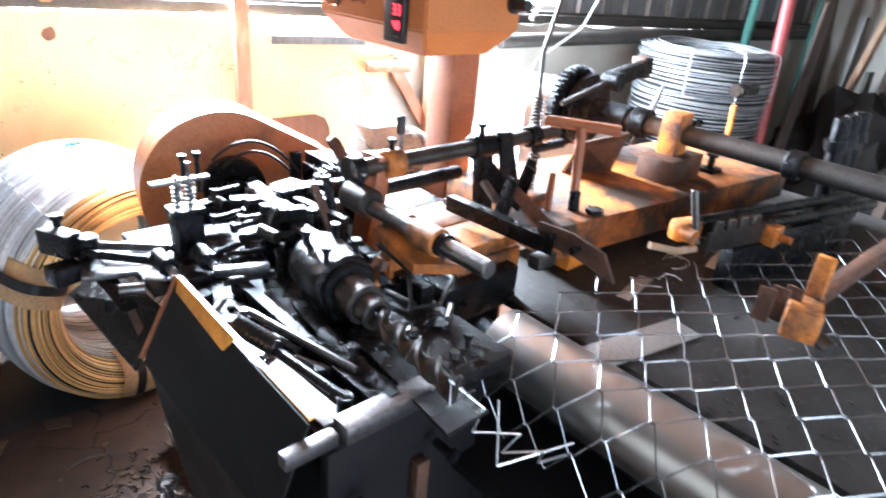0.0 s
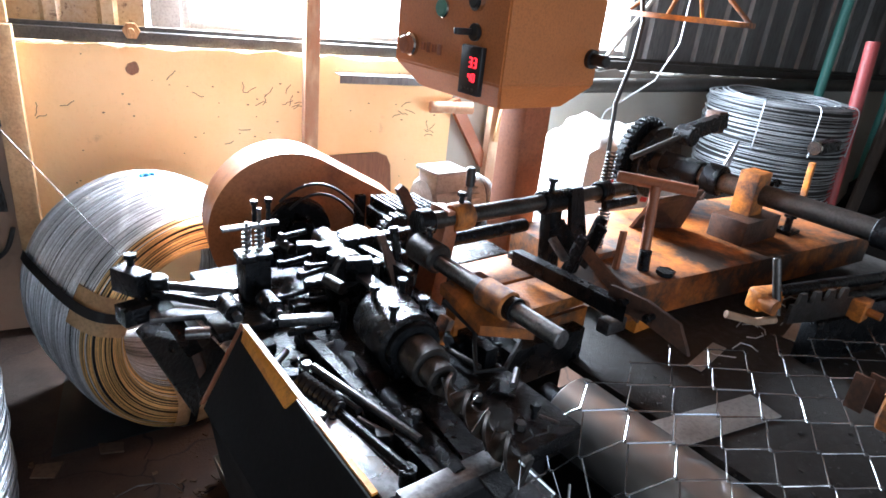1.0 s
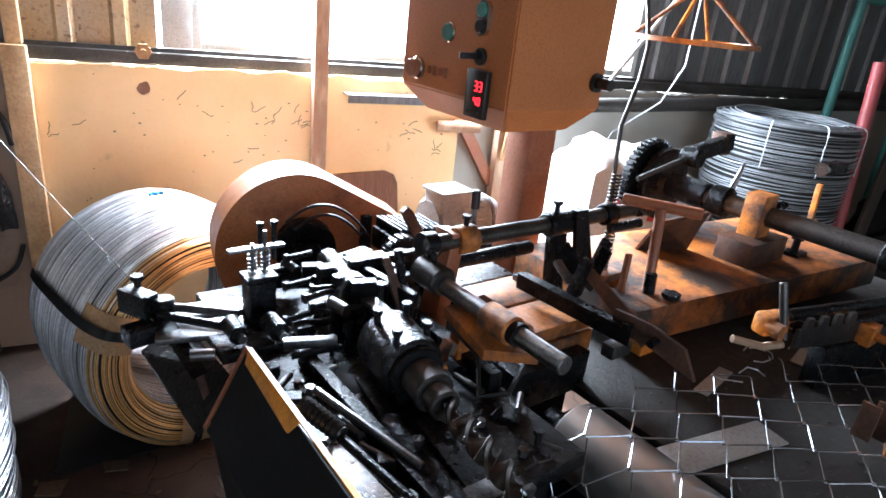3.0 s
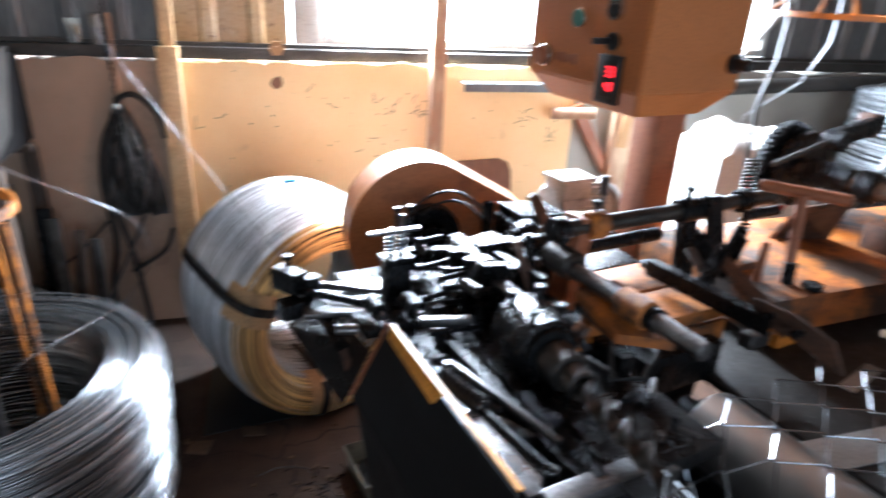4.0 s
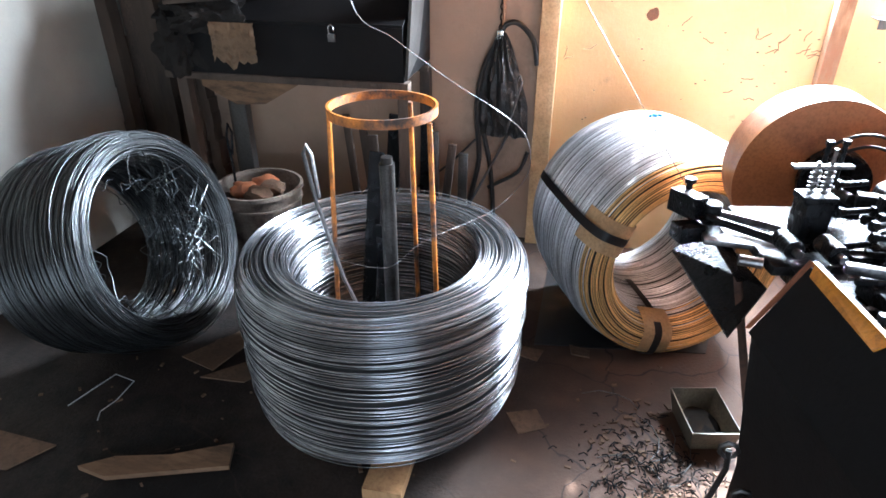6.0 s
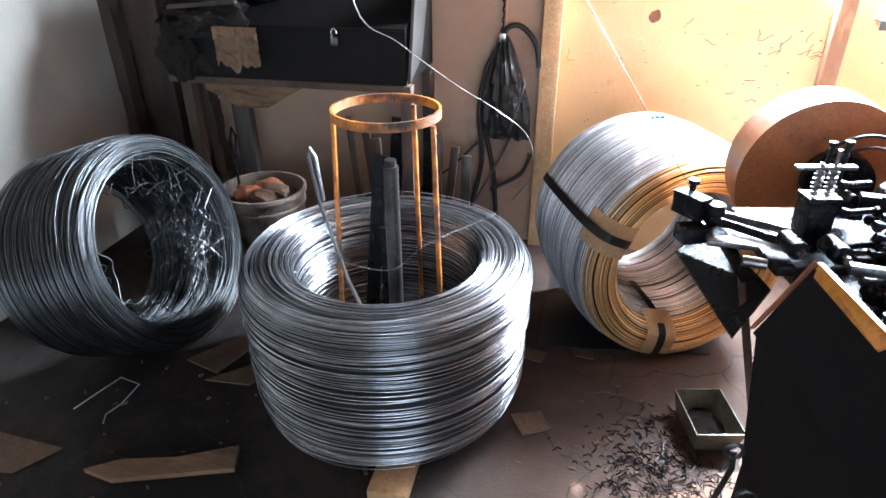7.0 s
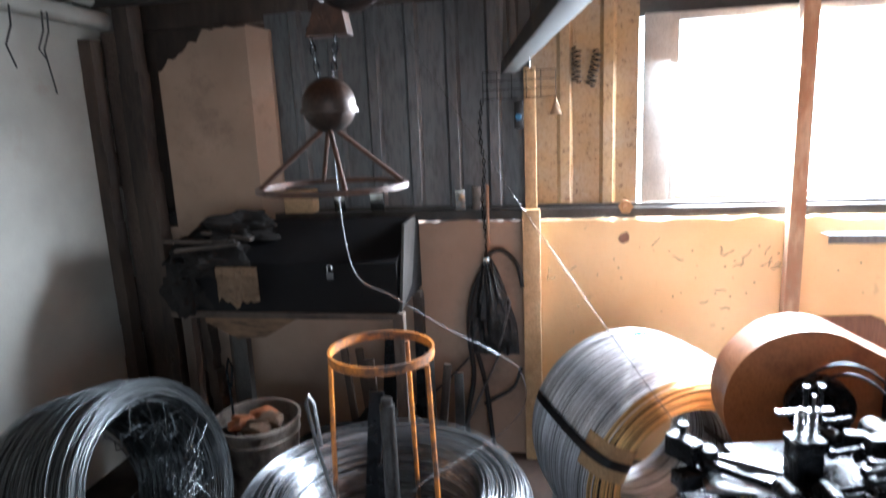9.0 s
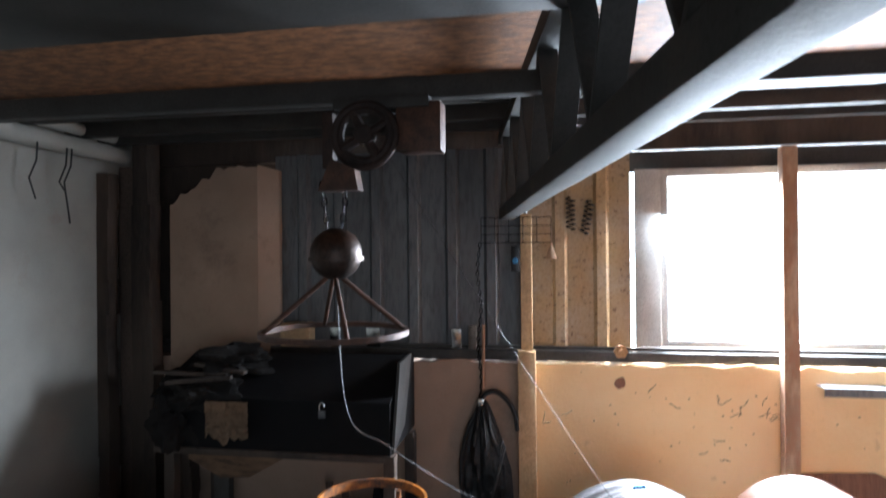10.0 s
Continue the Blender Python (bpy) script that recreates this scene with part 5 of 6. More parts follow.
for k in range(3):
    bm = B()
    box(bm, P(0.27 + 0.024 * k, -0.55 - 0.015 * k, 1.05), (0.006, 0.028, 0.065), MR, bevel=0.001)
    part("jaw", bm, RUST_DARK, comb2)
bm = B()
cyl(bm, P(0.31, -0.64, 1.01), P(0.3, -0.665, 1.005), 0.014, seg=12)
part("nut", bm, STEEL, comb2)
bm = B()
box(bm, P(0.72, -0.6, 1.03), (0.7, 0.03, 0.03), MR @ Matrix.Rotation(-0.03, 3, "Z"), bevel=0.004)
box(bm, P(1.05, -0.6, 0.945), (0.05, 0.05, 0.16), MR, bevel=0.003)
part("arm", bm, RUST_DARK, comb2)

comb.location += MR @ Vector((0.07, 0.01, 0))
comb2.location += MR @ Vector((0.08, 0.0, 0))

# ---- chain-link mesh ----
net = thing("chain_link_mesh", P(0.5, -0.6, 0.94), "half-woven galvanised chain-link mesh over the roller", "wire mesh")
HU, HV, RR = 0.064, 0.0462, 0.08


def net_point(u, v, lift=0.0):
    """u runs over the flat and then round the roller."""
    z = 0.9695 + 0.008 * noise.noise((u * 4, v * 4, 0)) + lift
    if u >= 0.03:
        return P(u, v, z)
    s = 0.03 - u
    a = min(s / RR, 1.75)
    rest = max(0.0, s - 1.75 * RR)
    rr = RR + lift
    return P(0.03 - rr * math.sin(a) + rest * 0.1, v, 0.8895 + rr * math.cos(a) - rest)


for k in range(-3, 24):
    u0 = 0.002 + k * HU
    start = -0.225 - 0.043 * max(0, (k - 4)) * 0.45 + (0.0 if k > 1 else 0.0)
    first = math.ceil((-start) / HV)
    if (k % 2) and k > 5:
        first += 1
    pts = []
    for j in range(first, 27):
        side = (j + k) % 2
        v = -HV * j
        uu = u0 + HU * side
        inn = 0.0022 if side == 0 else -0.0022
        pts.append(net_point(uu - inn, v + HV * 0.05, 0.0025 if side else -0.001))
        pts.append(net_point(uu + inn * 0.2, v, 0.0))
        pts.append(net_point(uu - inn, v - HV * 0.05, -0.001 if side else 0.0025))
    bm = B()
    tube(bm, pts, 0.00145, 6)
    part("mesh_wire", bm, WIRE_MID, net)
bm = B()
a0 = P(-0.235, -0.36, 1.03)
tube(bm, [a0, P(-0.2, -0.4, 0.99), P(-0.195, -0.38, 0.93), P(-0.16, -0.44, 0.95), P(-0.155, -0.41, 0.89), P(-0.12, -0.46, 0.91), P(-0.1, -0.44, 0.86), P(-0.04, -0.46, 0.86)], 0.0018, 6)
part("mesh_wire", bm, WIRE, net)
bm = B()
cyl(bm, P(-0.17, -0.4, 0.99), P(-0.19, -0.43, 0.9), 0.002, seg=8)
cyl(bm, P(-0.19, -0.43, 0.9), P(-0.06, -0.47, 0.9), 0.002, seg=8)
part("edge_wire", bm, WIRE_MID, net)


def smooth_path(pts, n=6):
    q = [Vector(p) for p in pts]
    out = []
    for i in range(len(q) - 1):
        p_, a_, b_, n_ = q[max(0, i - 1)], q[i], q[i + 1], q[min(len(q) - 1, i + 2)]
        for k in range(n):
            t = k / n
            out.append(0.5 * ((2 * a_) + (b_ - p_) * t + (2 * p_ - 5 * a_ + 4 * b_ - n_) * t * t + (3 * a_ - p_ - 3 * b_ + n_) * t ** 3))
    return out + [q[-1]]


# ---- straps on the lying coil ----
lying = [o for o in scene.objects if o.get("label", "").startswith("strapped coil")][0]
LX, LYV, LZ = frame_on(LY_DIR)


def coil_pt(ang, rad, depth):
    return LY_AT + (LX * math.cos(ang) + LYV * math.sin(ang)) * rad + LZ * depth


def strap_round(ang, w, grow, material, name, label, d1=0.56):
    """A band round the wire bundle at one angle: outer side, face, inner side."""
    bm = B()
    grown = [section(LY_R + grow, LY_IN - grow, LY_H + 2 * grow, q / 48, LY_N) for q in range(49)]
    path = [(a, h - grow) for a, h in grown[8:0:-1] + grown[:23:-1] if h - grow < d1]
    rows = []
    for k, (rad, dep) in enumerate(path):
        row = []
        for s in (-0.5, 0.5):
            row.append(bm.verts.new(coil_pt(ang + s * w / rad, rad, dep)))
        rows.append(row)
    for a, b in zip(rows, rows[1:]):
        bm.faces.new((a[0], a[1], b[1], b[0]))
    bmesh.ops.solidify(bm, geom=bm.faces[:], thickness=0.0025)
    return part(name, bm, material, lying, label)


def nearest_angle(target):
    return min((i * math.pi / 180 for i in range(360)), key=lambda a: (coil_pt(a, 0.34, 0) - Vector(target)).length)


for tgt in ((-0.5, 2.13, 0.58), (-0.27, 2.25, 0.1), (0.25, 2.45, 0.5)):
    a = nearest_angle(tgt)
    strap_round(a, 0.032, 0.016, STRAP, "strap", "black steel strapping band")
    strap_round(a, 0.125, 0.01, PAD, "strap_pad", "pale plywood pad under the strap", d1=0.12)
bm = B()
tube(bm, [coil_pt(nearest_angle((-0.3, 2.5, 0.85)) + 0.03 * k, 0.428, 0.42 + 0.01 * (k % 2)) for k in range(5)], 0.006, 6)
part("tie", bm, BLUE, lying, "blue plastic tie")

# tangled ends across the mouth of the loose coil
tangle = [o for o in scene.objects if o.get("label", "").startswith("loose dark tangled")][0]
TX, TY, TZ = frame_on(TA_DIR)
rng = random.Random(14)
for k in range(90):
    a0 = rng.gauss(math.pi - 0.4, 0.55) + (math.pi if k % 9 == 0 else 0)
    a1 = a0 + rng.uniform(0.5, 1.5)
    d0, d1 = rng.uniform(-0.02, 0.3), rng.uniform(0.0, 0.4)
    pts = []
    for q in range(9):
        t = q / 8
        a = a0 + (a1 - a0) * t
        rad = 0.315 - 0.13 * math.sin(math.pi * t) * rng.uniform(0.6, 1.0)
        pts.append(TA_AT + (TX * math.cos(a) + TY * math.sin(a)) * rad + TZ * (d0 + (d1 - d0) * t))
    bm = B()
    tube(bm, smooth_path(pts, 3), 0.0016, 5)
    part("loose_end", bm, WIRE_DARK, tangle)
# ---- what stands inside the tall coil ----
def on_stand(name, a, b, r, material, label, category="rod"):
    bm = B()
    cyl(bm, a, b, r, seg=16, bevel=min(0.003, r * 0.2))
    return single(name, bm, material, label, category)


bm = B()
cyl(bm, (-1.2, 1.93, 0.0), (-1.2, 1.93, 0.87), 0.024, seg=20)
cyl(bm, (-1.2, 1.93, 0.87), (-1.2, 1.93, 0.89), 0.018, seg=20)
part("pipe", bm, DARK_STEEL, stand, "grey steel centre pipe")
bm = B()
cyl(bm, (-1.2, 1.93, 0.0), (-1.2, 1.93, 0.015), 0.24, seg=36)
part("turntable", bm, SOOTY, stand, "dark base disc")
bm = B()
box(bm, (-1.31, 2.05, 0.45), (0.05, 0.012, 0.82), Matrix.Rotation(0.1, 3, "Y"), bevel=0.002)
part("flat_bar", bm, BLACK, stand)
bm = B()
box(bm, (-1.24, 1.98, 0.33), (0.045, 0.012, 0.6), bevel=0.002)
part("flat_bar", bm, BLACK, stand)
bm = B()
tube(bm, [(-1.22, 1.78, 0.32), (-1.3, 1.76, 0.55), (-1.36, 1.75, 0.8), (-1.385, 1.75, 0.95), (-1.375, 1.75, 0.975), (-1.362, 1.75, 0.95), (-1.35, 1.75, 0.82)], 0.006, 8)
single("hook_rod", bm, STEEL, "steel rod bent into a narrow loop inside the coil", "rod")
bm = B()
tube(bm, smooth_path([(-1.4, 1.95, 0.5), (-1.2, 1.88, 0.53), (-1.1, 1.98, 0.585), (-0.93, 2.25, 0.578), (-0.837, 2.16, 0.701), (-0.781, 2.13, 0.809), (-0.796, 2.06, 0.944), (-0.874, 1.96, 1.046), (-0.99, 1.88, 1.139), (-1.122, 1.8, 1.257), (-1.225, 1.77, 1.352), (-1.245, 1.75, 1.71)]), 0.0014, 7)
single("drawn_wire", bm, WIRE_MID, "single galvanised wire looping up from the coil", "wire")
# wire running from the pulley down to the machine
bm = B()
tube(bm, arc_bend((-1.16, 1.76, 2.13), tuple(P(-0.525, 0.455, 1.03)), 0.015), 0.0008, 6)
single("feed_wire", bm, DARK_STEEL, "taut galvanised wire running down to the machine", "wire")

# ---- hoists with hanging guide crowns ----
def guide_crown(at, metal, label):
    x, y, z = at
    c = thing("guide_crown", (x, y, z), label, "guide", "hanging wire guides")
    bm = B()
    ring_band(bm, (x, y, z), 0.192, 0.012, 0.014)
    part("hoop", bm, metal, c)
    for k in range(4):
        a = 0.5 + k * math.pi / 2
        bm = B()
        cyl(bm, (x + 0.19 * math.cos(a), y + 0.19 * math.sin(a), z), (x + 0.02 * math.cos(a), y + 0.02 * math.sin(a), z + 0.145), 0.0065, seg=8)
        part("spoke", bm, metal, c)
    return c


crown = guide_crown((-1.25, 1.745, 1.57), RUST_DARK, "rusty hanging wire guide hoop under an iron ball")
bm = B()
bmesh.ops.create_uvsphere(bm, u_segments=36, v_segments=20, radius=0.069)
bmesh.ops.translate(bm, verts=bm.verts, vec=(-1.245, 1.745, 1.778))
ring_band(bm, (-1.245, 1.745, 1.765), 0.07, 0.008, 0.012)
part("weight_ball", bm, mat("scorched_iron_ball", (0.09, 0.05, 0.035), 0.38, metal=0.6, alt=(0.03, 0.025, 0.022), scale=9, bump=0.15, rough_to=0.55), crown, "dark scorched iron ball")
for dx in (-0.02, 0.02):
    bm = B()
    for k in range(6):
        z = 1.85 + 0.022 * k
        o = Vector((-1.247 + dx * (1 + 0.15 * k), 1.745, z))
        t = Vector((0.007, 0, 0)) if k % 2 else Vector((0, 0.007, 0))
        tube(bm, [o + t * math.cos(a) + Vector((0, 0, 0.014)) * math.sin(a) for a in [i * math.pi / 4 for i in range(8)]], 0.0028, 5, True)
    part("chain", bm, BLACK, crown)
bm = B()
box(bm, (-1.05, 1.8, 2.22), (3.8, 0.05, 0.06), bevel=0.004)
single("hoist_beam", bm, RAFTER, "grey painted beam carrying the hoist", "beam", kind="structure")
bm = B()
box(bm, (-1.75, 1.25, 2.325), (2.5, 0.28, 0.15), bevel=0.005)
single("roof_beam", bm, RAFTER, "wide dark painted roof beam", "beam", kind="structure")
hoist = thing("hoist", (-1.2, 1.75, 2.42), "rusty pulley hoist under the ceiling", "hoist")
bm = B()
prism(bm, [(-1.285, 1.72, 1.945), (-1.175, 1.72, 1.945), (-1.185, 1.72, 2.0), (-1.25, 1.72, 2.03)], (0, 0.05, 0))
part("hook_block", bm, RUST_DARK, hoist, "rusty hook block")
bm = B()
PC = Vector((-1.162, 1.735, 2.09))
for r_, d_ in ((0.083, 0.014), (0.067, 0.014)):
    tube(bm, [PC + Vector((math.cos(a) * r_, d_ * 0.5, math.sin(a) * r_)) for a in [i * math.pi / 20 for i in range(40)]], 0.011, 8, True)
cyl(bm, PC + Vector((0, -0.015, 0)), PC + Vector((0, 0.03, 0)), 0.026, seg=20, bevel=0.003)
for k in range(4):
    a = 0.5 + k * math.pi / 2
    e = Vector((math.cos(a), 0, math.sin(a)))
    cyl(bm, PC + e * 0.02 + Vector((0, 0.008, 0)), PC + e * 0.07 + Vector((0, 0.008, 0)), 0.014, seg=8)
part("pulley", bm, SOOTY_RUST, hoist, "dark spoked pulley wheel")
bm = B()
box(bm, (-1.02, 1.79, 2.112), (0.12, 0.08, 0.13), bevel=0.006)
part("motor_box", bm, RUST_DARK, hoist, "rusty motor box")
bm = B()
box(bm, (-1.12, 1.78, 2.175), (0.26, 0.08, 0.03), bevel=0.004)
part("hanger", bm, RAFTER, hoist)
bm = B()
box(bm, (-1.265, 1.76, 2.08), (0.03, 0.04, 0.15), bevel=0.004)
part("bracket", bm, SOOTY_RUST, hoist)
crown2 = guide_crown((1.17, 1.8, 1.575), ORANGE, "orange hanging wire guide hoop on a cord")
bm = B()
tube(bm, [(1.17, 1.8, 1.72), (1.17, 1.8, 2.0), (1.175, 1.8, 2.4)], 0.004, 6)
part("cord", bm, CABLE, crown2)
bm = B()
tube(bm, [(1.17, 1.8, 1.7), (1.19, 1.82, 1.5), (1.15, 1.85, 1.38), (1.02, 1.9, 1.27), (0.95, 1.86, 1.2)], 0.0026, 6)
single("drawn_wire", bm, WIRE, "single galvanised wire hanging from the guide hoop", "wire")
bm = B()
cyl(bm, (1.53, 2.6, 1.33), (2.56, 2.82, 2.4), 0.011, seg=12)
single("conduit", bm, FRAME_LIGHT, "pale slanting steel conduit", "pipe")

# ---- left corner: bench chest, bucket, soot ----
bench = thing("tool_chest", (-1.9, 2.95, 0), "black padlocked steel tool chest on a timber stand", "tool chest")
bm = B()
prism(bm, [(-1.36, 2.72, 0.915), (-1.36, 3.2, 0.915), (-1.36, 3.2, 1.26), (-1.36, 3.08, 1.27), (-1.36, 2.72, 1.13)], (-1.1, 0, 0))
part("body", bm, BLACK_DULL, bench, "black painted steel chest body")
bm = B()
prism(bm, [(-1.355, 2.7, 1.135), (-1.355, 3.08, 1.277), (-1.355, 3.08, 1.287), (-1.355, 2.7, 1.145)], (-1.11, 0, 0))
part("lid", bm, BLACK_DULL, bench)
bm = B()
prism(bm, [(-1.35, 2.7, 0.93), (-1.35, 2.9, 1.0), (-1.35, 3.05, 1.3), (-1.34, 2.78, 1.3)], (0.012, 0, 0))
part("side_flap", bm, FRAME_DARK, bench, "loose bent sheet on the end of the chest")
bm = B()
box(bm, (-1.9, 2.74, 0.9), (1.12, 0.06, 0.03), bevel=0.003)
box(bm, (-1.9, 3.1, 0.9), (1.12, 0.06, 0.03), bevel=0.003)
part("rail", bm, SOOTY, bench)
for x, y in ((-1.37, 2.76), (-1.37, 3.15), (-2.4, 2.76), (-2.4, 3.15)):
    bm = B()
    box(bm, (x, y, 0.445), (0.05, 0.05, 0.89), bevel=0.004)
    part("leg", bm, SOOTY, bench)
bm = B()
prism(bm, [(-2.33, 2.78, 0.885), (-1.85, 2.78, 0.885), (-1.87, 2.78, 0.86), (-2.03, 2.78, 0.77), (-2.17, 2.78, 0.76), (-2.33, 2.78, 0.84)], (0, 0.05, 0))
part("gusset", bm, WOOD_DIRTY, bench, "brown timber gusset")
bm = B()
box(bm, (-2.2, 2.86, 0.4), (0.075, 0.05, 0.8), bevel=0.004)
part("leg", bm, FRAME_DARK, bench, "grey steel prop")
lock = thing("padlock", (-1.65, 2.69, 1.08), "small steel padlock on the chest", "padlock")
bm = B()
box(bm, (-1.65, 2.69, 1.09), (0.03, 0.016, 0.032), bevel=0.004)
part("body", bm, STEEL, lock)
bm = B()
tube(bm, [(-1.66, 2.69, 1.1), (-1.661, 2.69, 1.13), (-1.65, 2.69, 1.142), (-1.639, 2.69, 1.13), (-1.64, 2.69, 1.12)], 0.0035, 8)
part("shackle", bm, CHROME, lock, "bright shackle")


def crumple(name, at, size, material, label, category, seed, sub=4, amp=0.3):
    bm = B()
    bmesh.ops.create_icosphere(bm, subdivisions=sub, radius=1.0)
    for v in bm.verts:
        f = 1 + amp * noise.noise(v.co * 1.7 + Vector((seed, 0, 0))) + amp * 0.5 * noise.noise(v.co * 5 + Vector((0, seed, 0)))
        v.co = Vector((v.co.x * size[0] * f, v.co.y * size[1] * f, max(-0.55, v.co.z) * size[2] * f)) + Vector(at)
    return single(name, bm, material, label, category)


crumple("oily_rag", (-2.2, 2.9, 1.27), (0.2, 0.12, 0.07), CLOTH, "pile of dark oily rags on the chest", "rags", 3, 4, 0.6)
crumple("oily_rag", (-2.38, 2.85, 1.18), (0.12, 0.1, 0.06), CLOTH, "pile of dark oily rags on the chest", "rags", 9)
crumple("oily_rag", (-2.22, 2.76, 1.14), (0.17, 0.09, 0.09), CLOTH, "heap of black oily rags over the chest front", "rags", 41, 4, 0.65)
crumple("oily_rag", (-2.37, 2.74, 1.0), (0.1, 0.07, 0.14), CLOTH, "heap of black oily rags over the chest front", "rags", 47, 4, 0.65)
for k, (x0, y0, z0, l0) in enumerate(((-2.24, 2.72, 1.215, 0.3), (-2.3, 2.76, 1.235, 0.36), (-2.18, 2.8, 1.255, 0.26))):
    bm = B()
    box(bm, (x0, y0, z0), (l0, 0.035, 0.016), Matrix.Rotation(0.1 * k - 0.08, 3, "Y") @ Matrix.Rotation(0.12 - 0.1 * k, 3, "Z"), bevel=0.003)
    single("flat_bar", bm, SOOTY, "sooty flat bar lying on the rags", "bar", "bars on the chest")
bm = B()
g = 14
vs = [[bm.verts.new((-2.17 + 0.2 * i / g, 2.655 - 0.025 * abs(noise.noise((i * 0.5, j * 0.4, 2))), 1.14 - 0.22 * j / g * (0.75 + 0.3 * noise.noise((i * 0.4, 0, 7))))) for i in range(g + 1)] for j in range(g + 1)]
for j in range(g):
    for i in range(g):
        bm.faces.new((vs[j][i], vs[j][i + 1], vs[j + 1][i + 1], vs[j + 1][i]))
bmesh.ops.solidify(bm, geom=bm.faces[:], thickness=0.004)
single("hanging_cloth", bm, TAN, "crumpled tan cloth hanging over the chest front", "cloth")
bucket = thing("bucket", (-2.03, 2.62, 0), "paint-spattered bucket full of scrap", "bucket")
bm = B()
cyl(bm, (-2.03, 2.62, 0.0), (-2.03, 2.62, 0.44), 0.155, 0.188, seg=40, caps=False)
cyl(bm, (-2.03, 2.62, 0.0), (-2.03, 2.62, 0.01), 0.155, seg=40)
bmesh.ops.solidify(bm, geom=bm.faces[:], thickness=0.004)
part("shell", bm, BUCKET, bucket)
bm = B()
ring_band(bm, (-2.03, 2.62, 0.44), 0.191, 0.012, 0.018)
ring_band(bm, (-2.03, 2.62, 0.38), 0.186, 0.008, 0.01)
part("rim", bm, BUCKET, bucket)
for k, (dx, dy) in enumerate(((-0.06, -0.03), (0.05, 0.02), (0.0, 0.06), (0.03, -0.07))):
    crumple("scrap", (-2.03 + dx, 2.62 + dy, 0.42), (0.065, 0.06, 0.04), CARD_OLD if k % 2 else RUST_RED, "brown scrap piece in the bucket", "scrap", 20 + k, 3)
bm = B()
tube(bm, [(-2.13, 2.6, 0.1), (-2.17, 2.66, 0.5), (-2.19, 2.68, 0.64), (-2.175, 2.68, 0.7), (-2.16, 2.68, 0.66), (-2.17, 2.67, 0.56)], 0.006, 7)
single("hook_rod", bm, BLACK, "dark steel rod with a loop standing in the bucket", "rod")
rng = random.Random(12)
for k in range(9):
    x = -1.72 + 0.07 * k + rng.uniform(-0.02, 0.02)
    h = rng.uniform(0.5, 0.75)
    bm = B()
    box(bm, (x, 3.02 + rng.uniform(-0.06, 0.06), h / 2), (rng.uniform(0.03, 0.07), 0.02, h), Matrix.Rotation(rng.uniform(-0.12, 0.12), 3, "Y") @ Matrix.Rotation(rng.uniform(-0.12, -0.02), 3, "X"), bevel=0.002)
    single("steel_offcut", bm, rng.choice((BLACK, SOOTY, DARK_STEEL)), "dark steel bar leaning on the wall", "bar", "leaning bars")
crumple("scrap_mound", (-1.55, 2.92, 0.1), (0.32, 0.18, 0.2), CLOTH, "low dark heap of scrap against the wall", "scrap", 31, 4, 0.5)
# sooty corner posts
for x, y, w, lean, m_, z1 in ((-2.93, 3.22, 0.1, 0.0, STAINED, 2.25), (-2.84, 3.18, 0.1, 0.01, SOOTY, 2.38), (-2.74, 3.14, 0.06, -0.02, SOOTY, 2.38)):
    bm = B()
    n = 14
    for k in range(n):
        za, zb = z1 * k / n, z1 * (k + 1) / n
        o = 0.012 * noise.noise((x * 9, k * 0.6, 1))
        box(bm, (x + o + lean * za, y, (za + zb) / 2), (w * (1 + 0.25 * noise.noise((k * 0.7, x * 5, 0))), 0.09, zb - za + 0.002))
    single("corner_post", bm, m_, "charred and stained rough corner post", "post", kind="structure")
for x, y, w, lean, z1 in ((-2.63, 3.14, 0.07, 0.03, 0.95), (-2.52, 3.15, 0.055, -0.06, 0.9), (-2.97, 3.07, 0.07, 0.0, 2.2)):
    bm = B()
    n = 12
    for k in range(n):
        za, zb = z1 * k / n, z1 * (k + 1) / n
        o = 0.016 * noise.noise((x * 7, k * 0.7, 2))
        box(bm, (x + o + lean * za, y, (za + zb) / 2), (w * (1 + 0.4 * noise.noise((k * 0.8, x * 6, 0))), 0.08, zb - za + 0.002))
    single("corner_post", bm, SOOTY, "charred rough timber post in the corner", "post", kind="structure")
bm = B()
tube(bm, [(-2.93, 3.15, 2.3), (-2.95, 2.6, 2.31), (-2.94, 1.8, 2.31), (-2.94, 0.8, 2.32)], 0.045, 14)
single("wall_pipe", bm, PLASTER_GREY, "thick whitewashed pipe along the top of the wall", "pipe", kind="structure")
bm = B()
tube(bm, [(-2.9, 3.1, 2.38), (-2.92, 2.4, 2.385), (-2.92, 1.5, 2.385)], 0.03, 12)
single("wall_pipe", bm, PLASTER_GREY, "whitewashed pipe along the top of the wall", "pipe", kind="structure")
for y, l in ((2.55, 0.25), (2.75, 0.35), (2.72, 0.2)):
    bm = B()
    tube(bm, [(-2.9, y, 2.28), (-2.915, y + 0.01, 2.2), (-2.925, y - 0.02, 2.12), (-2.93, y + 0.02, 2.28 - l)], 0.004, 6)
    single("loose_cord", bm, CABLE, "short dark cord hanging from the pipe", "cord")

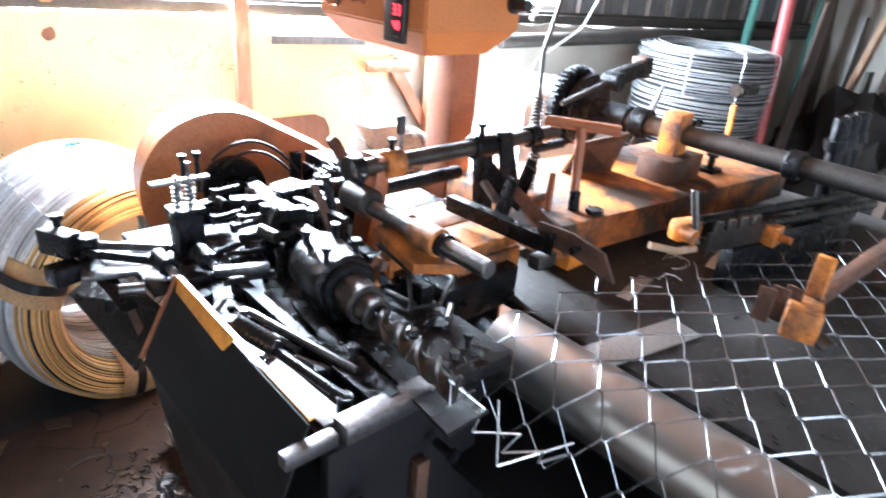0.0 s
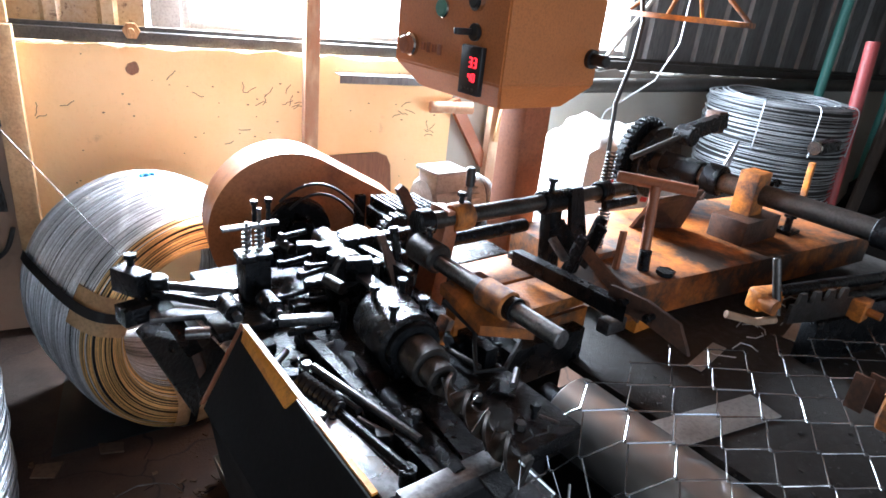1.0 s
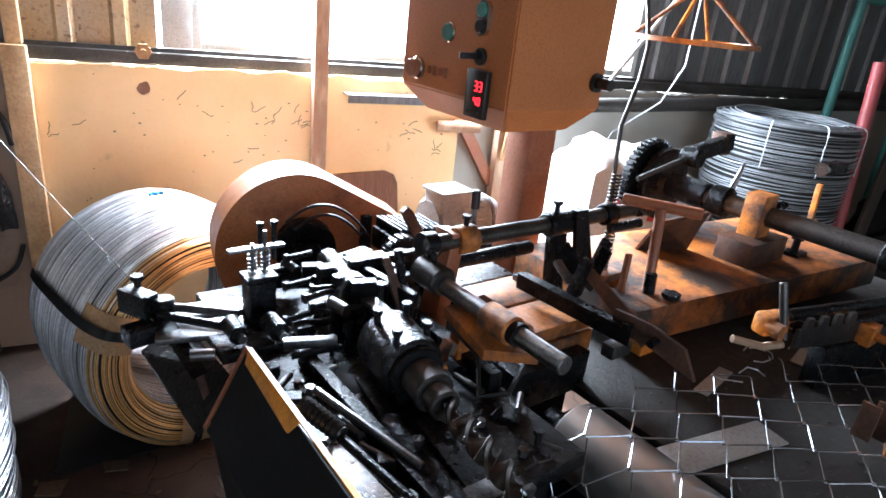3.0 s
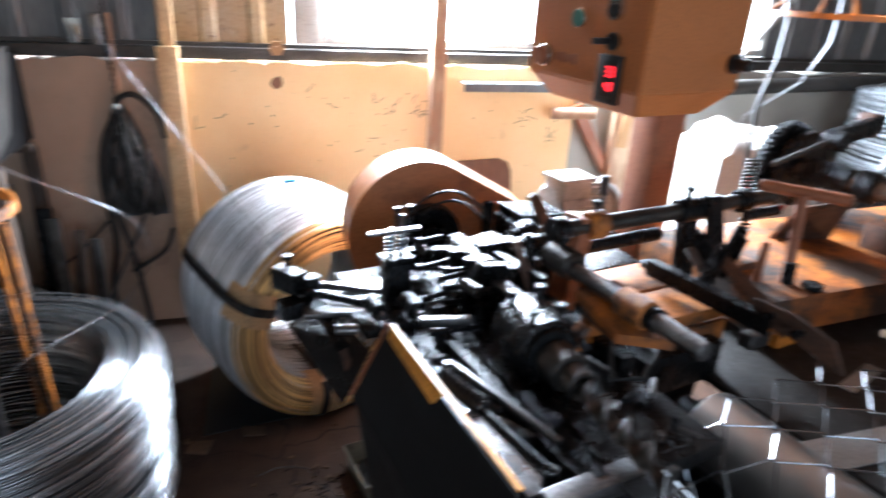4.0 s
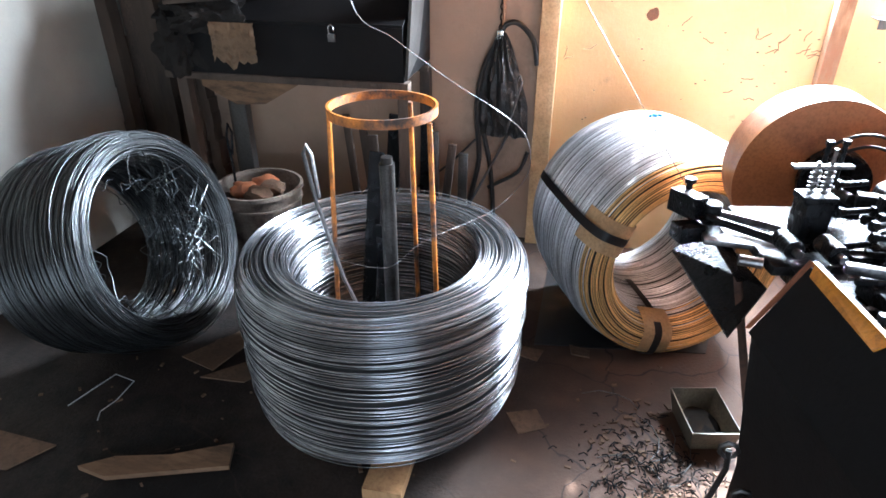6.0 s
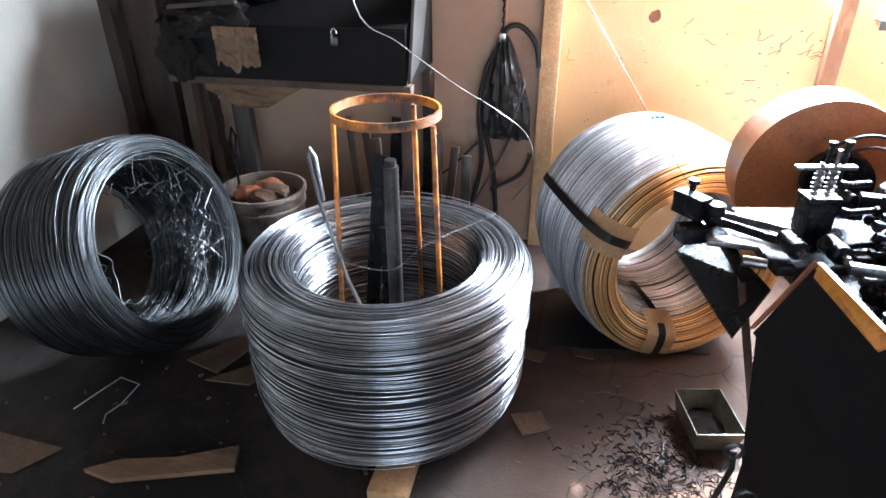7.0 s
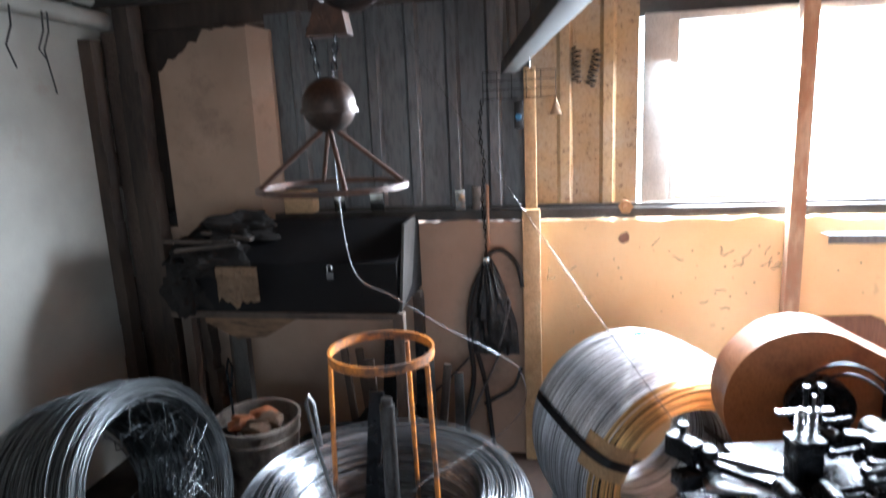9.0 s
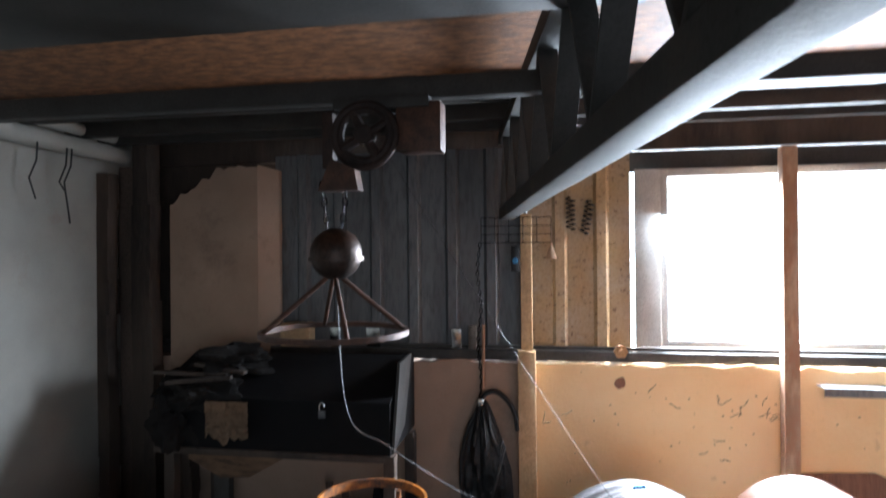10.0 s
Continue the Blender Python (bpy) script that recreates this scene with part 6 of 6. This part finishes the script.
# ---- on the back wall ----
bag = thing("rubber_bag", (-1.0, 3.15, 0.56), "black rubber bag hung on the wall with hoses", "bag")
bm = B()
g = 16
for side in (0, 1):
    vs = []
    for j in range(g + 1):
        t = j / g
        half = 0.018 + 0.1 * min(1, t * 1.5) ** 0.8
        row = []
        for i in range(g + 1):
            s = 2 * i / g - 1
            bulge = 0.05 * (1 - s * s) * math.sin(math.pi * min(1, 0.15 + t * 0.8)) + 0.03 * noise.noise((s * 4, t * 3, side)) + 0.012 * noise.noise((s * 9, t * 8, side))
            drop = 0.02 * noise.noise((s * 3, 1, 4)) if j == g else 0
            row.append(bm.verts.new((-1.015 + 0.03 * t + half * s, 3.165 - (bulge if side == 0 else 0.004), 1.06 - 0.49 * t + drop)))
        vs.append(row)
    for j in range(g):
        for i in range(g):
            bm.faces.new((vs[j][i], vs[j][i + 1], vs[j + 1][i + 1], vs[j + 1][i]))
bmesh.ops.remove_doubles(bm, verts=bm.verts, dist=0.004)
part("sack", bm, RUBBER, bag)
bm = B()
box(bm, (-1.02, 3.15, 1.05), (0.03, 0.02, 0.04), bevel=0.004)
part("clip", bm, CHROME, bag)
for pts, r in ((((-1.03, 3.17, 1.02), (-1.0, 3.16, 1.09), (-0.94, 3.16, 1.1), (-0.87, 3.16, 1.03), (-0.845, 3.16, 0.92)), 0.012), (((-1.03, 3.17, 1.02), (-1.09, 3.16, 0.9), (-1.12, 3.16, 0.7), (-1.1, 3.15, 0.45), (-1.14, 3.13, 0.2), (-1.1, 3.1, 0.05)), 0.013), (((-1.08, 3.15, 0.58), (-1.04, 3.15, 0.4), (-1.02, 3.15, 0.2), (-1.0, 3.12, 0.03)), 0.012), (((-0.86, 3.16, 0.5), (-0.9, 3.15, 0.4), (-1.0, 3.15, 0.33), (-1.05, 3.15, 0.3)), 0.01), (((-0.95, 3.16, 0.62), (-1.0, 3.14, 0.5), (-1.1, 3.05, 0.3), (-1.2, 2.95, 0.1)), 0.007), (((-1.12, 3.15, 0.55), (-1.25, 3.12, 0.42), (-1.4, 3.08, 0.3)), 0.006)):
    bm = B()
    tube(bm, smooth_path(pts), r, 8)
    part("hose", bm, CABLE, bag, "black rubber hose")
bm = B()
tube(bm, [(-0.97, 3.14, 0.6), (-0.93, 3.12, 0.75), (-0.905, 3.12, 0.85), (-0.915, 3.12, 0.88), (-0.93, 3.12, 0.85), (-0.925, 3.12, 0.78)], 0.006, 7)
part("wire_loop", bm, STEEL, bag, "steel rope loop")
bm = B()
for k in range(34):
    z = 1.05 + 0.023 * k
    o = Vector((-1.03 + 0.008 * math.sin(k * 0.4), 3.2, z))
    t = Vector((0.007, 0, 0)) if k % 2 else Vector((0, 0.007, 0))
    tube(bm, [o + t * math.cos(a) + Vector((0, 0, 0.014)) * math.sin(a) for a in [i * math.pi / 4 for i in range(8)]], 0.003, 5, True)
single("hanging_chain", bm, BLACK, "dark steel chain hanging on the wall", "chain")
bm = B()
cyl(bm, (-1.015, 3.2, 1.05), (-1.01, 3.2, 1.42), 0.008, seg=8)
single("wall_rod", bm, WOOD_RED, "thin rusty rod on the wall", "rod")
rack = thing("wire_rack", (-0.85, 3.12, 1.82), "thin dark wire rack on the post", "rack")
for z in (1.82, 1.86, 1.9, 1.94):
    bm = B()
    cyl(bm, (-1.01, 3.13, z), (-0.68, 3.13, z), 0.0022, seg=6)
    part("wire", bm, BLACK, rack)
for k in range(6):
    bm = B()
    cyl(bm, (-1.01 + 0.066 * k, 3.13, 1.82), (-1.01 + 0.066 * k, 3.13, 1.94), 0.0022, seg=6)
    part("wire", bm, BLACK, rack)
hand = thing("pendant_control", (-0.848, 3.13, 1.74), "black pendant control with a blue button", "control")
bm = B()
box(bm, (-0.848, 3.125, 1.745), (0.042, 0.03, 0.125), bevel=0.008)
part("case", bm, PLASTIC, hand)
bm = B()
cyl(bm, (-0.848, 3.11, 1.735), (-0.848, 3.1, 1.735), 0.014, seg=18, bevel=0.002)
part("button", bm, BLUE, hand, "blue round button")
for x, z, rot in ((-0.585, 1.96, 0.0), (-0.505, 1.94, 0.25)):
    bm = B()
    spring(bm, (x - math.sin(rot) * 0.07, 3.27, z - 0.08), (x + math.sin(rot) * 0.07, 3.27, z + 0.08), 0.022, 0.004, 7)
    single("spare_spring", bm, BLACK, "dark coil spring hung on the sheet wall", "spring", "hung springs")
bm = B()
cyl(bm, (-0.68, 3.24, 1.74), (-0.68, 3.24, 1.82), 0.03, 0.004, seg=10)
single("tassel", bm, TAN, "small dry tan bundle hung on a string", "bundle")
bm = B()
cyl(bm, (-1.07, 3.25, 1.293), (-1.07, 3.25, 1.41), 0.022, seg=20, bevel=0.003)
single("spray_can", bm, BUCKET, "small worn can on the wall ledge", "can")
bm = B()
box(bm, (-1.99, 3.24, 1.355), (0.16, 0.09, 0.12), bevel=0.01)
single("ledge_tub", bm, CARD, "tan box on the wall ledge", "box")
for x, w in ((-1.78, 0.06), (-1.58, 0.07), (-1.15, 0.05)):
    bm = B()
    box(bm, (x, 3.235, 1.34), (w, 0.004, 0.11), Matrix.Rotation(0.15, 3, "X"), bevel=0.001)
    single("bright_sheet", bm, CHROME, "small bright sheet offcut on the ledge", "sheet", "ledge offcuts")
bm = B()
cyl(bm, (-0.357, 3.245, 1.296), (-0.357, 3.225, 1.296), 0.034, seg=6)
cyl(bm, (-0.357, 3.225, 1.296), (-0.357, 3.205, 1.296), 0.012, seg=12)
single("rail_bolt", bm, WOOD, "rusty six-sided bolt plate on the rail", "bolt")
bm = B()
box(bm, (0.72, WALL_Y - 0.045, 1.168), (0.46, 0.09, 0.005))
box(bm, (0.72, WALL_Y - 0.088, 1.15), (0.46, 0.005, 0.035))
single("angle_shelf", bm, SHEET, "grey angle iron fixed to the wall", "shelf")
bm = B()
out = [(0.33, 0.0), (0.83, 0.0), (0.79, 0.72), (0.77, 0.765), (0.72, 0.785), (0.42, 0.77), (0.36, 0.73)]
prism(bm, [(x, WALL_Y - 0.1 + 0.08 * z / 0.785, z) for x, z in out], (0, 0.012, 0))
single("leaning_board", bm, PANEL_WOOD, "brown wood-grained board leaning on the wall", "board")
# stains and cracks in the plaster
def splat(x, z, r, seed):
    bm = B()
    n = 22
    c = bm.verts.new((x, WALL_Y - 0.0015, z))
    ring = [bm.verts.new((x + r * (1 + 0.35 * noise.noise((math.cos(a) * 1.5, math.sin(a) * 1.5, seed))) * math.cos(a), WALL_Y - 0.0012, z + r * (1 + 0.35 * noise.noise((math.cos(a), math.sin(a), seed + 3))) * math.sin(a))) for a in [2 * math.pi * i / n for i in range(n)]]
    for i in range(n):
        bm.faces.new((c, ring[(i + 1) % n], ring[i]))
    single("wall_stain", bm, mat("dark_stain", (0.26, 0.13, 0.08), 0.85, bump=0.1), "dark smudge on the plaster", "stain", kind="structure")


splat(-0.364, 1.15, 0.026, 1.0)
rng = random.Random(8)
bm = B()
for cx, cz, n in ((0.11, 1.018, 5), (0.27, 1.04, 6), (0.82, 0.98, 4), (-0.7, 0.95, 3), (0.02, 0.85, 3), (0.98, 0.9, 4), (-0.2, 1.1, 2)):
    for k in range(n):
        x, z = cx + rng.uniform(-0.06, 0.06), cz + rng.uniform(-0.05, 0.05)
        a = rng.choice((0.3, 0.6, -0.3, 1.4))
        pts = []
        for q in range(5):
            pts.append((x, WALL_Y - 0.0005, z))
            x += 0.014 * math.cos(a + rng.uniform(-0.7, 0.7))
            z += 0.014 * math.sin(a + rng.uniform(-0.7, 0.7))
        tube(bm, pts, 0.0016, 5)
for k in range(60):
    x, z, s = rng.uniform(-0.75, 1.05), rng.uniform(0.4, 1.2), rng.uniform(0.002, 0.005)
    box(bm, (x, WALL_Y - 0.001, z), (s * 2, 0.003, s))
single("trim_plaster_cracks", bm, SOOTY, "fine dark cracks and chips in the plaster", "cracks", kind="structure")
# timber bracket and things behind the column
bm = B()
prism(bm, [(1.08, 3.16, 1.05), (1.14, 3.16, 1.07), (1.36, 3.16, 0.72), (1.31, 3.16, 0.7)], (0, 0.04, 0))
single("wall_brace", bm, RUST_RED, "red-brown slanting brace on the wall", "brace")
bm = B()
box(bm, (1.4, 3.15, 0.6), (0.16, 0.06, 1.2), bevel=0.004)
single("wall_plank", bm, WOOD_RED, "flaking pale plank upright on the wall", "plank")
bm = B()
box(bm, (1.36, 3.08, 0.98), (0.05, 0.02, 0.24), Matrix.Rotation(0.12, 3, "Y"), bevel=0.004)
single("wall_tag", bm, WOOD, "narrow pale wooden tag hanging on the plank", "tag")
bm = B()
cyl(bm, (0.98, 3.18, 1.02), (1.2, 3.12, 1.03), 0.03, seg=14, bevel=0.004)
single("pipe_stub", bm, WOOD_RED, "short rusty pipe stub on the wall", "pipe")


def sack(at, size, seed, label):
    s = thing("white_sack", at, label, "sack", "filled sacks")
    bm = B()
    bmesh.ops.create_cube(bm, size=2.0)
    bmesh.ops.subdivide_edges(bm, edges=bm.edges[:], cuts=12, use_grid_fill=True)
    for v in bm.verts:
        c = v.co.copy()
        k = c.normalized() * 1.25
        c = c.lerp(k, 0.45)
        f = 1 + 0.09 * noise.noise(c * 1.6 + Vector((seed, 0, 0))) + 0.03 * noise.noise(c * 6)
        v.co = Vector((c.x * size[0] * f, c.y * size[1] * f, (c.z + 1) * size[2] * f)) + Vector(at)
    body_ = part("body", bm, SACK, s)
    return s


s1 = sack((1.62, 2.55, 0.0), (0.27, 0.2, 0.52), 2, "large filled white woven sack with red and black print")
bm = B()
rngp = random.Random(4)
for r_ in range(4):
    for c_ in range(5):
        if rngp.random() < 0.75:
            box(bm, (1.5 + 0.05 * c_, 2.318, 0.92 - 0.045 * r_), (0.036, 0.004, 0.022), Matrix.Rotation(0.2, 3, "Y"))
part("print_marks", bm, REDPRINT, s1, "red printed bars")
bm = B()
for c_ in range(6):
    box(bm, (1.62 + 0.032 * c_, 2.318, 0.985), (0.022, 0.004, 0.024), Matrix.Rotation(0.1, 3, "Y"))
part("print_marks", bm, DARKPRINT, s1, "dark printed bars")
sack((2.05, 2.85, 0.0), (0.25, 0.2, 0.45), 5, "large filled white woven sack")
# far right clutter
bm = B()
tube(bm, [(1.75, 3.12, 1.16), (2.6, 3.12, 1.19), (3.6, 3.12, 1.22), (4.85, 3.12, 1.25)], 0.04, 14)
single("wall_duct", bm, FRAME_DARK, "thick dark pipe along the grey wall", "pipe", kind="structure")
bm = B()
cyl(bm, (3.15, 2.3, 0.0), (3.2, 2.45, 1.55), 0.035, seg=14)
single("red_prop", bm, RED_PIPE, "dull red steel prop leaning back", "prop")
teal = thing("pipe_stand", (3.85, 3.0, 0), "green painted pipe frame against the wall", "frame")
for x in (3.72, 4.5):
    bm = B()
    cyl(bm, (x, 3.0, 0), (x, 3.0, 1.9), 0.03, seg=12)
    part("upright", bm, TEAL, teal)
bm = B()
cyl(bm, (3.7, 3.0, 1.9), (4.52, 3.0, 1.9), 0.03, seg=12)
part("crossbar", bm, TEAL, teal)
rng = random.Random(77)
for k in range(16):
    x, y = rng.uniform(3.4, 4.7), rng.uniform(1.7, 2.9)
    h = rng.uniform(0.9, 2.1)
    bm = B()
    box(bm, (x, y, h / 2), (rng.uniform(0.03, 0.12), rng.uniform(0.02, 0.06), h), Matrix.Rotation(rng.uniform(-0.2, 0.2), 3, "Y") @ Matrix.Rotation(rng.uniform(-0.1, 0.1), 3, "X"), bevel=0.003)
    single("scrap_timber", bm, rng.choice((SOOTY, SOOTY, WOOD_RED, FRAME_DARK)), "dark leaning scrap timber and steel lengths", "scrap", "leaning scrap")
crumple("scrap_mound", (4.1, 2.2, 0.35), (0.6, 0.5, 0.6), CLOTH, "dark heap of workshop scrap", "scrap", 55, 4, 0.5)
vise = thing("bench_stop", P(1.75, 0.13, 0), "orange upright stop with a black clamp head", "clamp")
bm = B()
box(bm, P(1.72, 0.13, 0.5), (0.035, 0.03, 1.0), MR, bevel=0.003)
box(bm, P(1.7, 0.13, 1.04), (0.02, 0.02, 0.2), MR @ Matrix.Rotation(-0.12, 3, "Y"), bevel=0.003)
part("upright", bm, ORANGE, vise)
bm = B()
box(bm, P(1.72, 0.12, 1.2), (0.16, 0.045, 0.04), MR, bevel=0.006)
part("head", bm, BLACK, vise)
bm = B()
cyl(bm, P(1.63, 0.12, 1.2), P(1.645, 0.12, 1.2), 0.024, seg=14)
part("jaw", bm, CHROME, vise)

# ---- floor clutter ----
def flat_piece(name, pts, material, label, category, z=0.003, t=0.005, group=""):
    bm = B()
    prism(bm, [(x, y, z + 0.006 * abs(noise.noise((x * 7, y * 7, 0)))) for x, y in pts], (0, 0, t))
    return single(name, bm, material, label, category, group)


flat_piece("wood_offcut", [(-1.63, 1.52), (-1.6, 1.43), (-1.95, 1.31), (-2.06, 1.33), (-1.97, 1.39), (-1.8, 1.43)], WOOD_DIRTY, "rough dirty wooden board offcut on the floor", "board", t=0.018)
flat_piece("cardboard_scrap", [(-2.48, 1.42), (-2.2, 1.4), (-2.28, 1.28), (-2.5, 1.26)], CARD_OLD, "torn brown cardboard on the floor", "cardboard", group="cardboard pieces")
flat_piece("cardboard_scrap", [(-2.06, 1.9), (-1.92, 2.1), (-1.85, 2.02), (-1.9, 1.85)], CARD_OLD, "torn brown cardboard on the floor", "cardboard", group="cardboard pieces")
flat_piece("cardboard_scrap", [(-1.92, 1.8), (-1.72, 1.99), (-1.69, 1.9), (-1.75, 1.81)], CARD_OLD, "torn brown cardboard on the floor", "cardboard", z=0.007, group="cardboard pieces")
flat_piece("cardboard_scrap", [(-0.78, 1.86), (-0.68, 1.9), (-0.64, 1.82), (-0.73, 1.77)], CARD_OLD, "small torn cardboard scrap", "cardboard", group="cardboard pieces")
flat_piece("cardboard_scrap", [(-0.76, 2.25), (-0.68, 2.24), (-0.7, 2.17), (-0.77, 2.19)], CARD_OLD, "small torn cardboard scrap", "cardboard", group="cardboard pieces")
flat_piece("cardboard_scrap", [(-0.58, 2.3), (-0.5, 2.28), (-0.5, 2.23), (-0.57, 2.24)], CARD_OLD, "small torn cardboard scrap", "cardboard", group="cardboard pieces")
flat_piece("wood_block", [(-1.16, 1.95), (-1.04, 1.95), (-1.04, 1.42), (-1.16, 1.42)], WOOD, "pale wooden bearer under the tall coil", "block", z=0.0, t=0.04)
flat_piece("wood_block", [(-1.36, 2.4), (-1.24, 2.4), (-1.24, 1.9), (-1.36, 1.9)], WOOD, "pale wooden bearer under the tall coil", "block", z=0.0, t=0.04)
flat_piece("rubber_mat", [(-0.72, 2.28), (-0.05, 2.36), (0.1, 2.9), (-0.7, 3.1)], STRAP, "thin black rubber mat under the lying coil", "mat", z=0.0, t=0.004)
tray = thing("drip_tray", (-0.12, 2.0, 0), "shallow dirty plastic oil tray on the floor", "tray")
bm = B()
bmesh.ops.create_cube(bm, size=1.0)
for v in bm.verts:
    k = 1.0 if v.co.z > 0 else 0.82
    v.co = Vector((v.co.x * 0.16 * k, v.co.y * 0.22 * k, (v.co.z + 0.5) * 0.085))
bmesh.ops.delete(bm, geom=[f for f in bm.faces if f.calc_center_median().z > 0.08], context="FACES")
bmesh.ops.solidify(bm, geom=bm.faces[:], thickness=0.004)
bmesh.ops.transform(bm, matrix=pose(-0.13, 1.93, 0.002, 0, 0, 12), verts=bm.verts)
part("shell", bm, mat("stained_clear_plastic", (0.22, 0.19, 0.14), 0.35, alt=(0.07, 0.06, 0.045), scale=9, bump=0.05), tray)
bm = B()
bmesh.ops.create_circle(bm, cap_ends=True, segments=24, radius=0.065)
bmesh.ops.transform(bm, matrix=Matrix.Translation((-0.13, 1.93, 0.022)) @ Matrix.Rotation(radians(12), 4, "Z") @ Matrix.Diagonal((0.92, 1.35, 1, 1)), verts=bm.verts)
part("oil", bm, mat("black_oil", (0.01, 0.009, 0.008), 0.05, bump=0.0), tray, "black oil film")
rng = random.Random(21)
bm = B()
for k in range(260):
    if k < 150:
        x, y = rng.gauss(-0.33, 0.1), rng.gauss(1.8, 0.13)
    else:
        x, y = rng.uniform(-2.6, -0.2), rng.uniform(1.2, 2.4)
    s = rng.uniform(0.003, 0.012)
    box(bm, (x, y, s * 0.3), (s * rng.uniform(0.6, 3), s, s * 0.6), Matrix.Rotation(rng.uniform(0, 3), 3, "Z"))
tagged(single("floor_debris", bm, CARD_OLD, "small chips and crumbs scattered over the floor", "debris"), kind="stuff")
bm = B()
for k in range(420):
    x, y = rng.gauss(-0.3, 0.11), rng.gauss(1.66, 0.13)
    a, l = rng.uniform(0, 6.3), rng.uniform(0.008, 0.035)
    d = Vector((math.cos(a), math.sin(a), 0))
    z = 0.004 + 0.02 * rng.random() * math.exp(-((x + 0.3) ** 2 + (y - 1.66) ** 2) / 0.02)
    q = Vector((x, y, z))
    tube(bm, [q, q + d * l * 0.5 + Vector((0, 0, 0.006)), q + d * l + Vector((-d.y, d.x, 0)) * l * 0.4], rng.uniform(0.0012, 0.003), 4)
tagged(single("metal_swarf", bm, BLACK_DULL, "dark oily swarf heaped on the floor beside the tray", "swarf"), kind="stuff")
rng = random.Random(22)
for k in range(7):
    x, y = rng.gauss(-0.35, 0.07), rng.gauss(1.75, 0.09)
    a = rng.uniform(0, 6)
    bm = B()
    tube(bm, [(x + 0.05 * q * math.cos(a + 0.25 * q), y + 0.05 * q * math.sin(a + 0.25 * q), 0.006 + 0.004 * (q % 2)) for q in range(5)], 0.002, 5)
    single("wire_scrap", bm, DARK_STEEL, "short bent wire scrap on the floor", "wire", "wire scraps")
bm = B()
tube(bm, [(-2.3, 1.57, 0.004), (-2.26, 1.64, 0.02), (-2.22, 1.73, 0.03), (-2.14, 1.72, 0.02), (-2.15, 1.63, 0.006), (-2.17, 1.57, 0.004), (-2.15, 1.53, 0.004)], 0.0022, 6)
single("wire_scrap", bm, WIRE, "bent bright wire scrap on the floor", "wire", "wire scraps")
# metal crumbs and wire ends on the table
bm = B()
for k in range(420):
    u, v = rng.uniform(0.15, 1.4), rng.uniform(-0.95, -0.17)
    s = rng.uniform(0.0012, 0.0045)
    box(bm, P(u, v, 0.871 + s * 0.3), (s * 2, s, s * 0.7), Matrix.Rotation(rng.uniform(0, 3), 3, "Z"))
tagged(single("table_debris", bm, DARK_STEEL, "metal crumbs scattered on the black table", "debris"), kind="stuff")
for k in range(12):
    u, v, a = rng.uniform(0.55, 1.25), rng.uniform(-0.28, -0.19), rng.uniform(0, 6)
    bm = B()
    q0 = P(u, v, 0.874)
    tube(bm, [q0 + Vector((0.02 * q * math.cos(a + 0.5 * q), 0.02 * q * math.sin(a + 0.5 * q), 0.004 * (q % 3))) for q in range(4)], 0.0017, 5)
    single("wire_scrap", bm, WIRE, "short bent wire end on the table", "wire", "wire scraps")

far = [o for o in scene.objects if o.get("label", "").startswith("high loose stack")][0]
for a in (3.6, 4.3, 5.1):
    bm = B()
    q = [(0.405, 0.95), (0.405, 1.1), (0.395, 1.2), (0.33, 1.215), (0.27, 1.19), (0.265, 1.0)]
    tube(bm, smooth_path([(2.98 + r_ * math.cos(a), 2.72 + r_ * math.sin(a), z) for r_, z in q], 4), 0.003, 6)
    part("tie_wire", bm, WIRE, far)
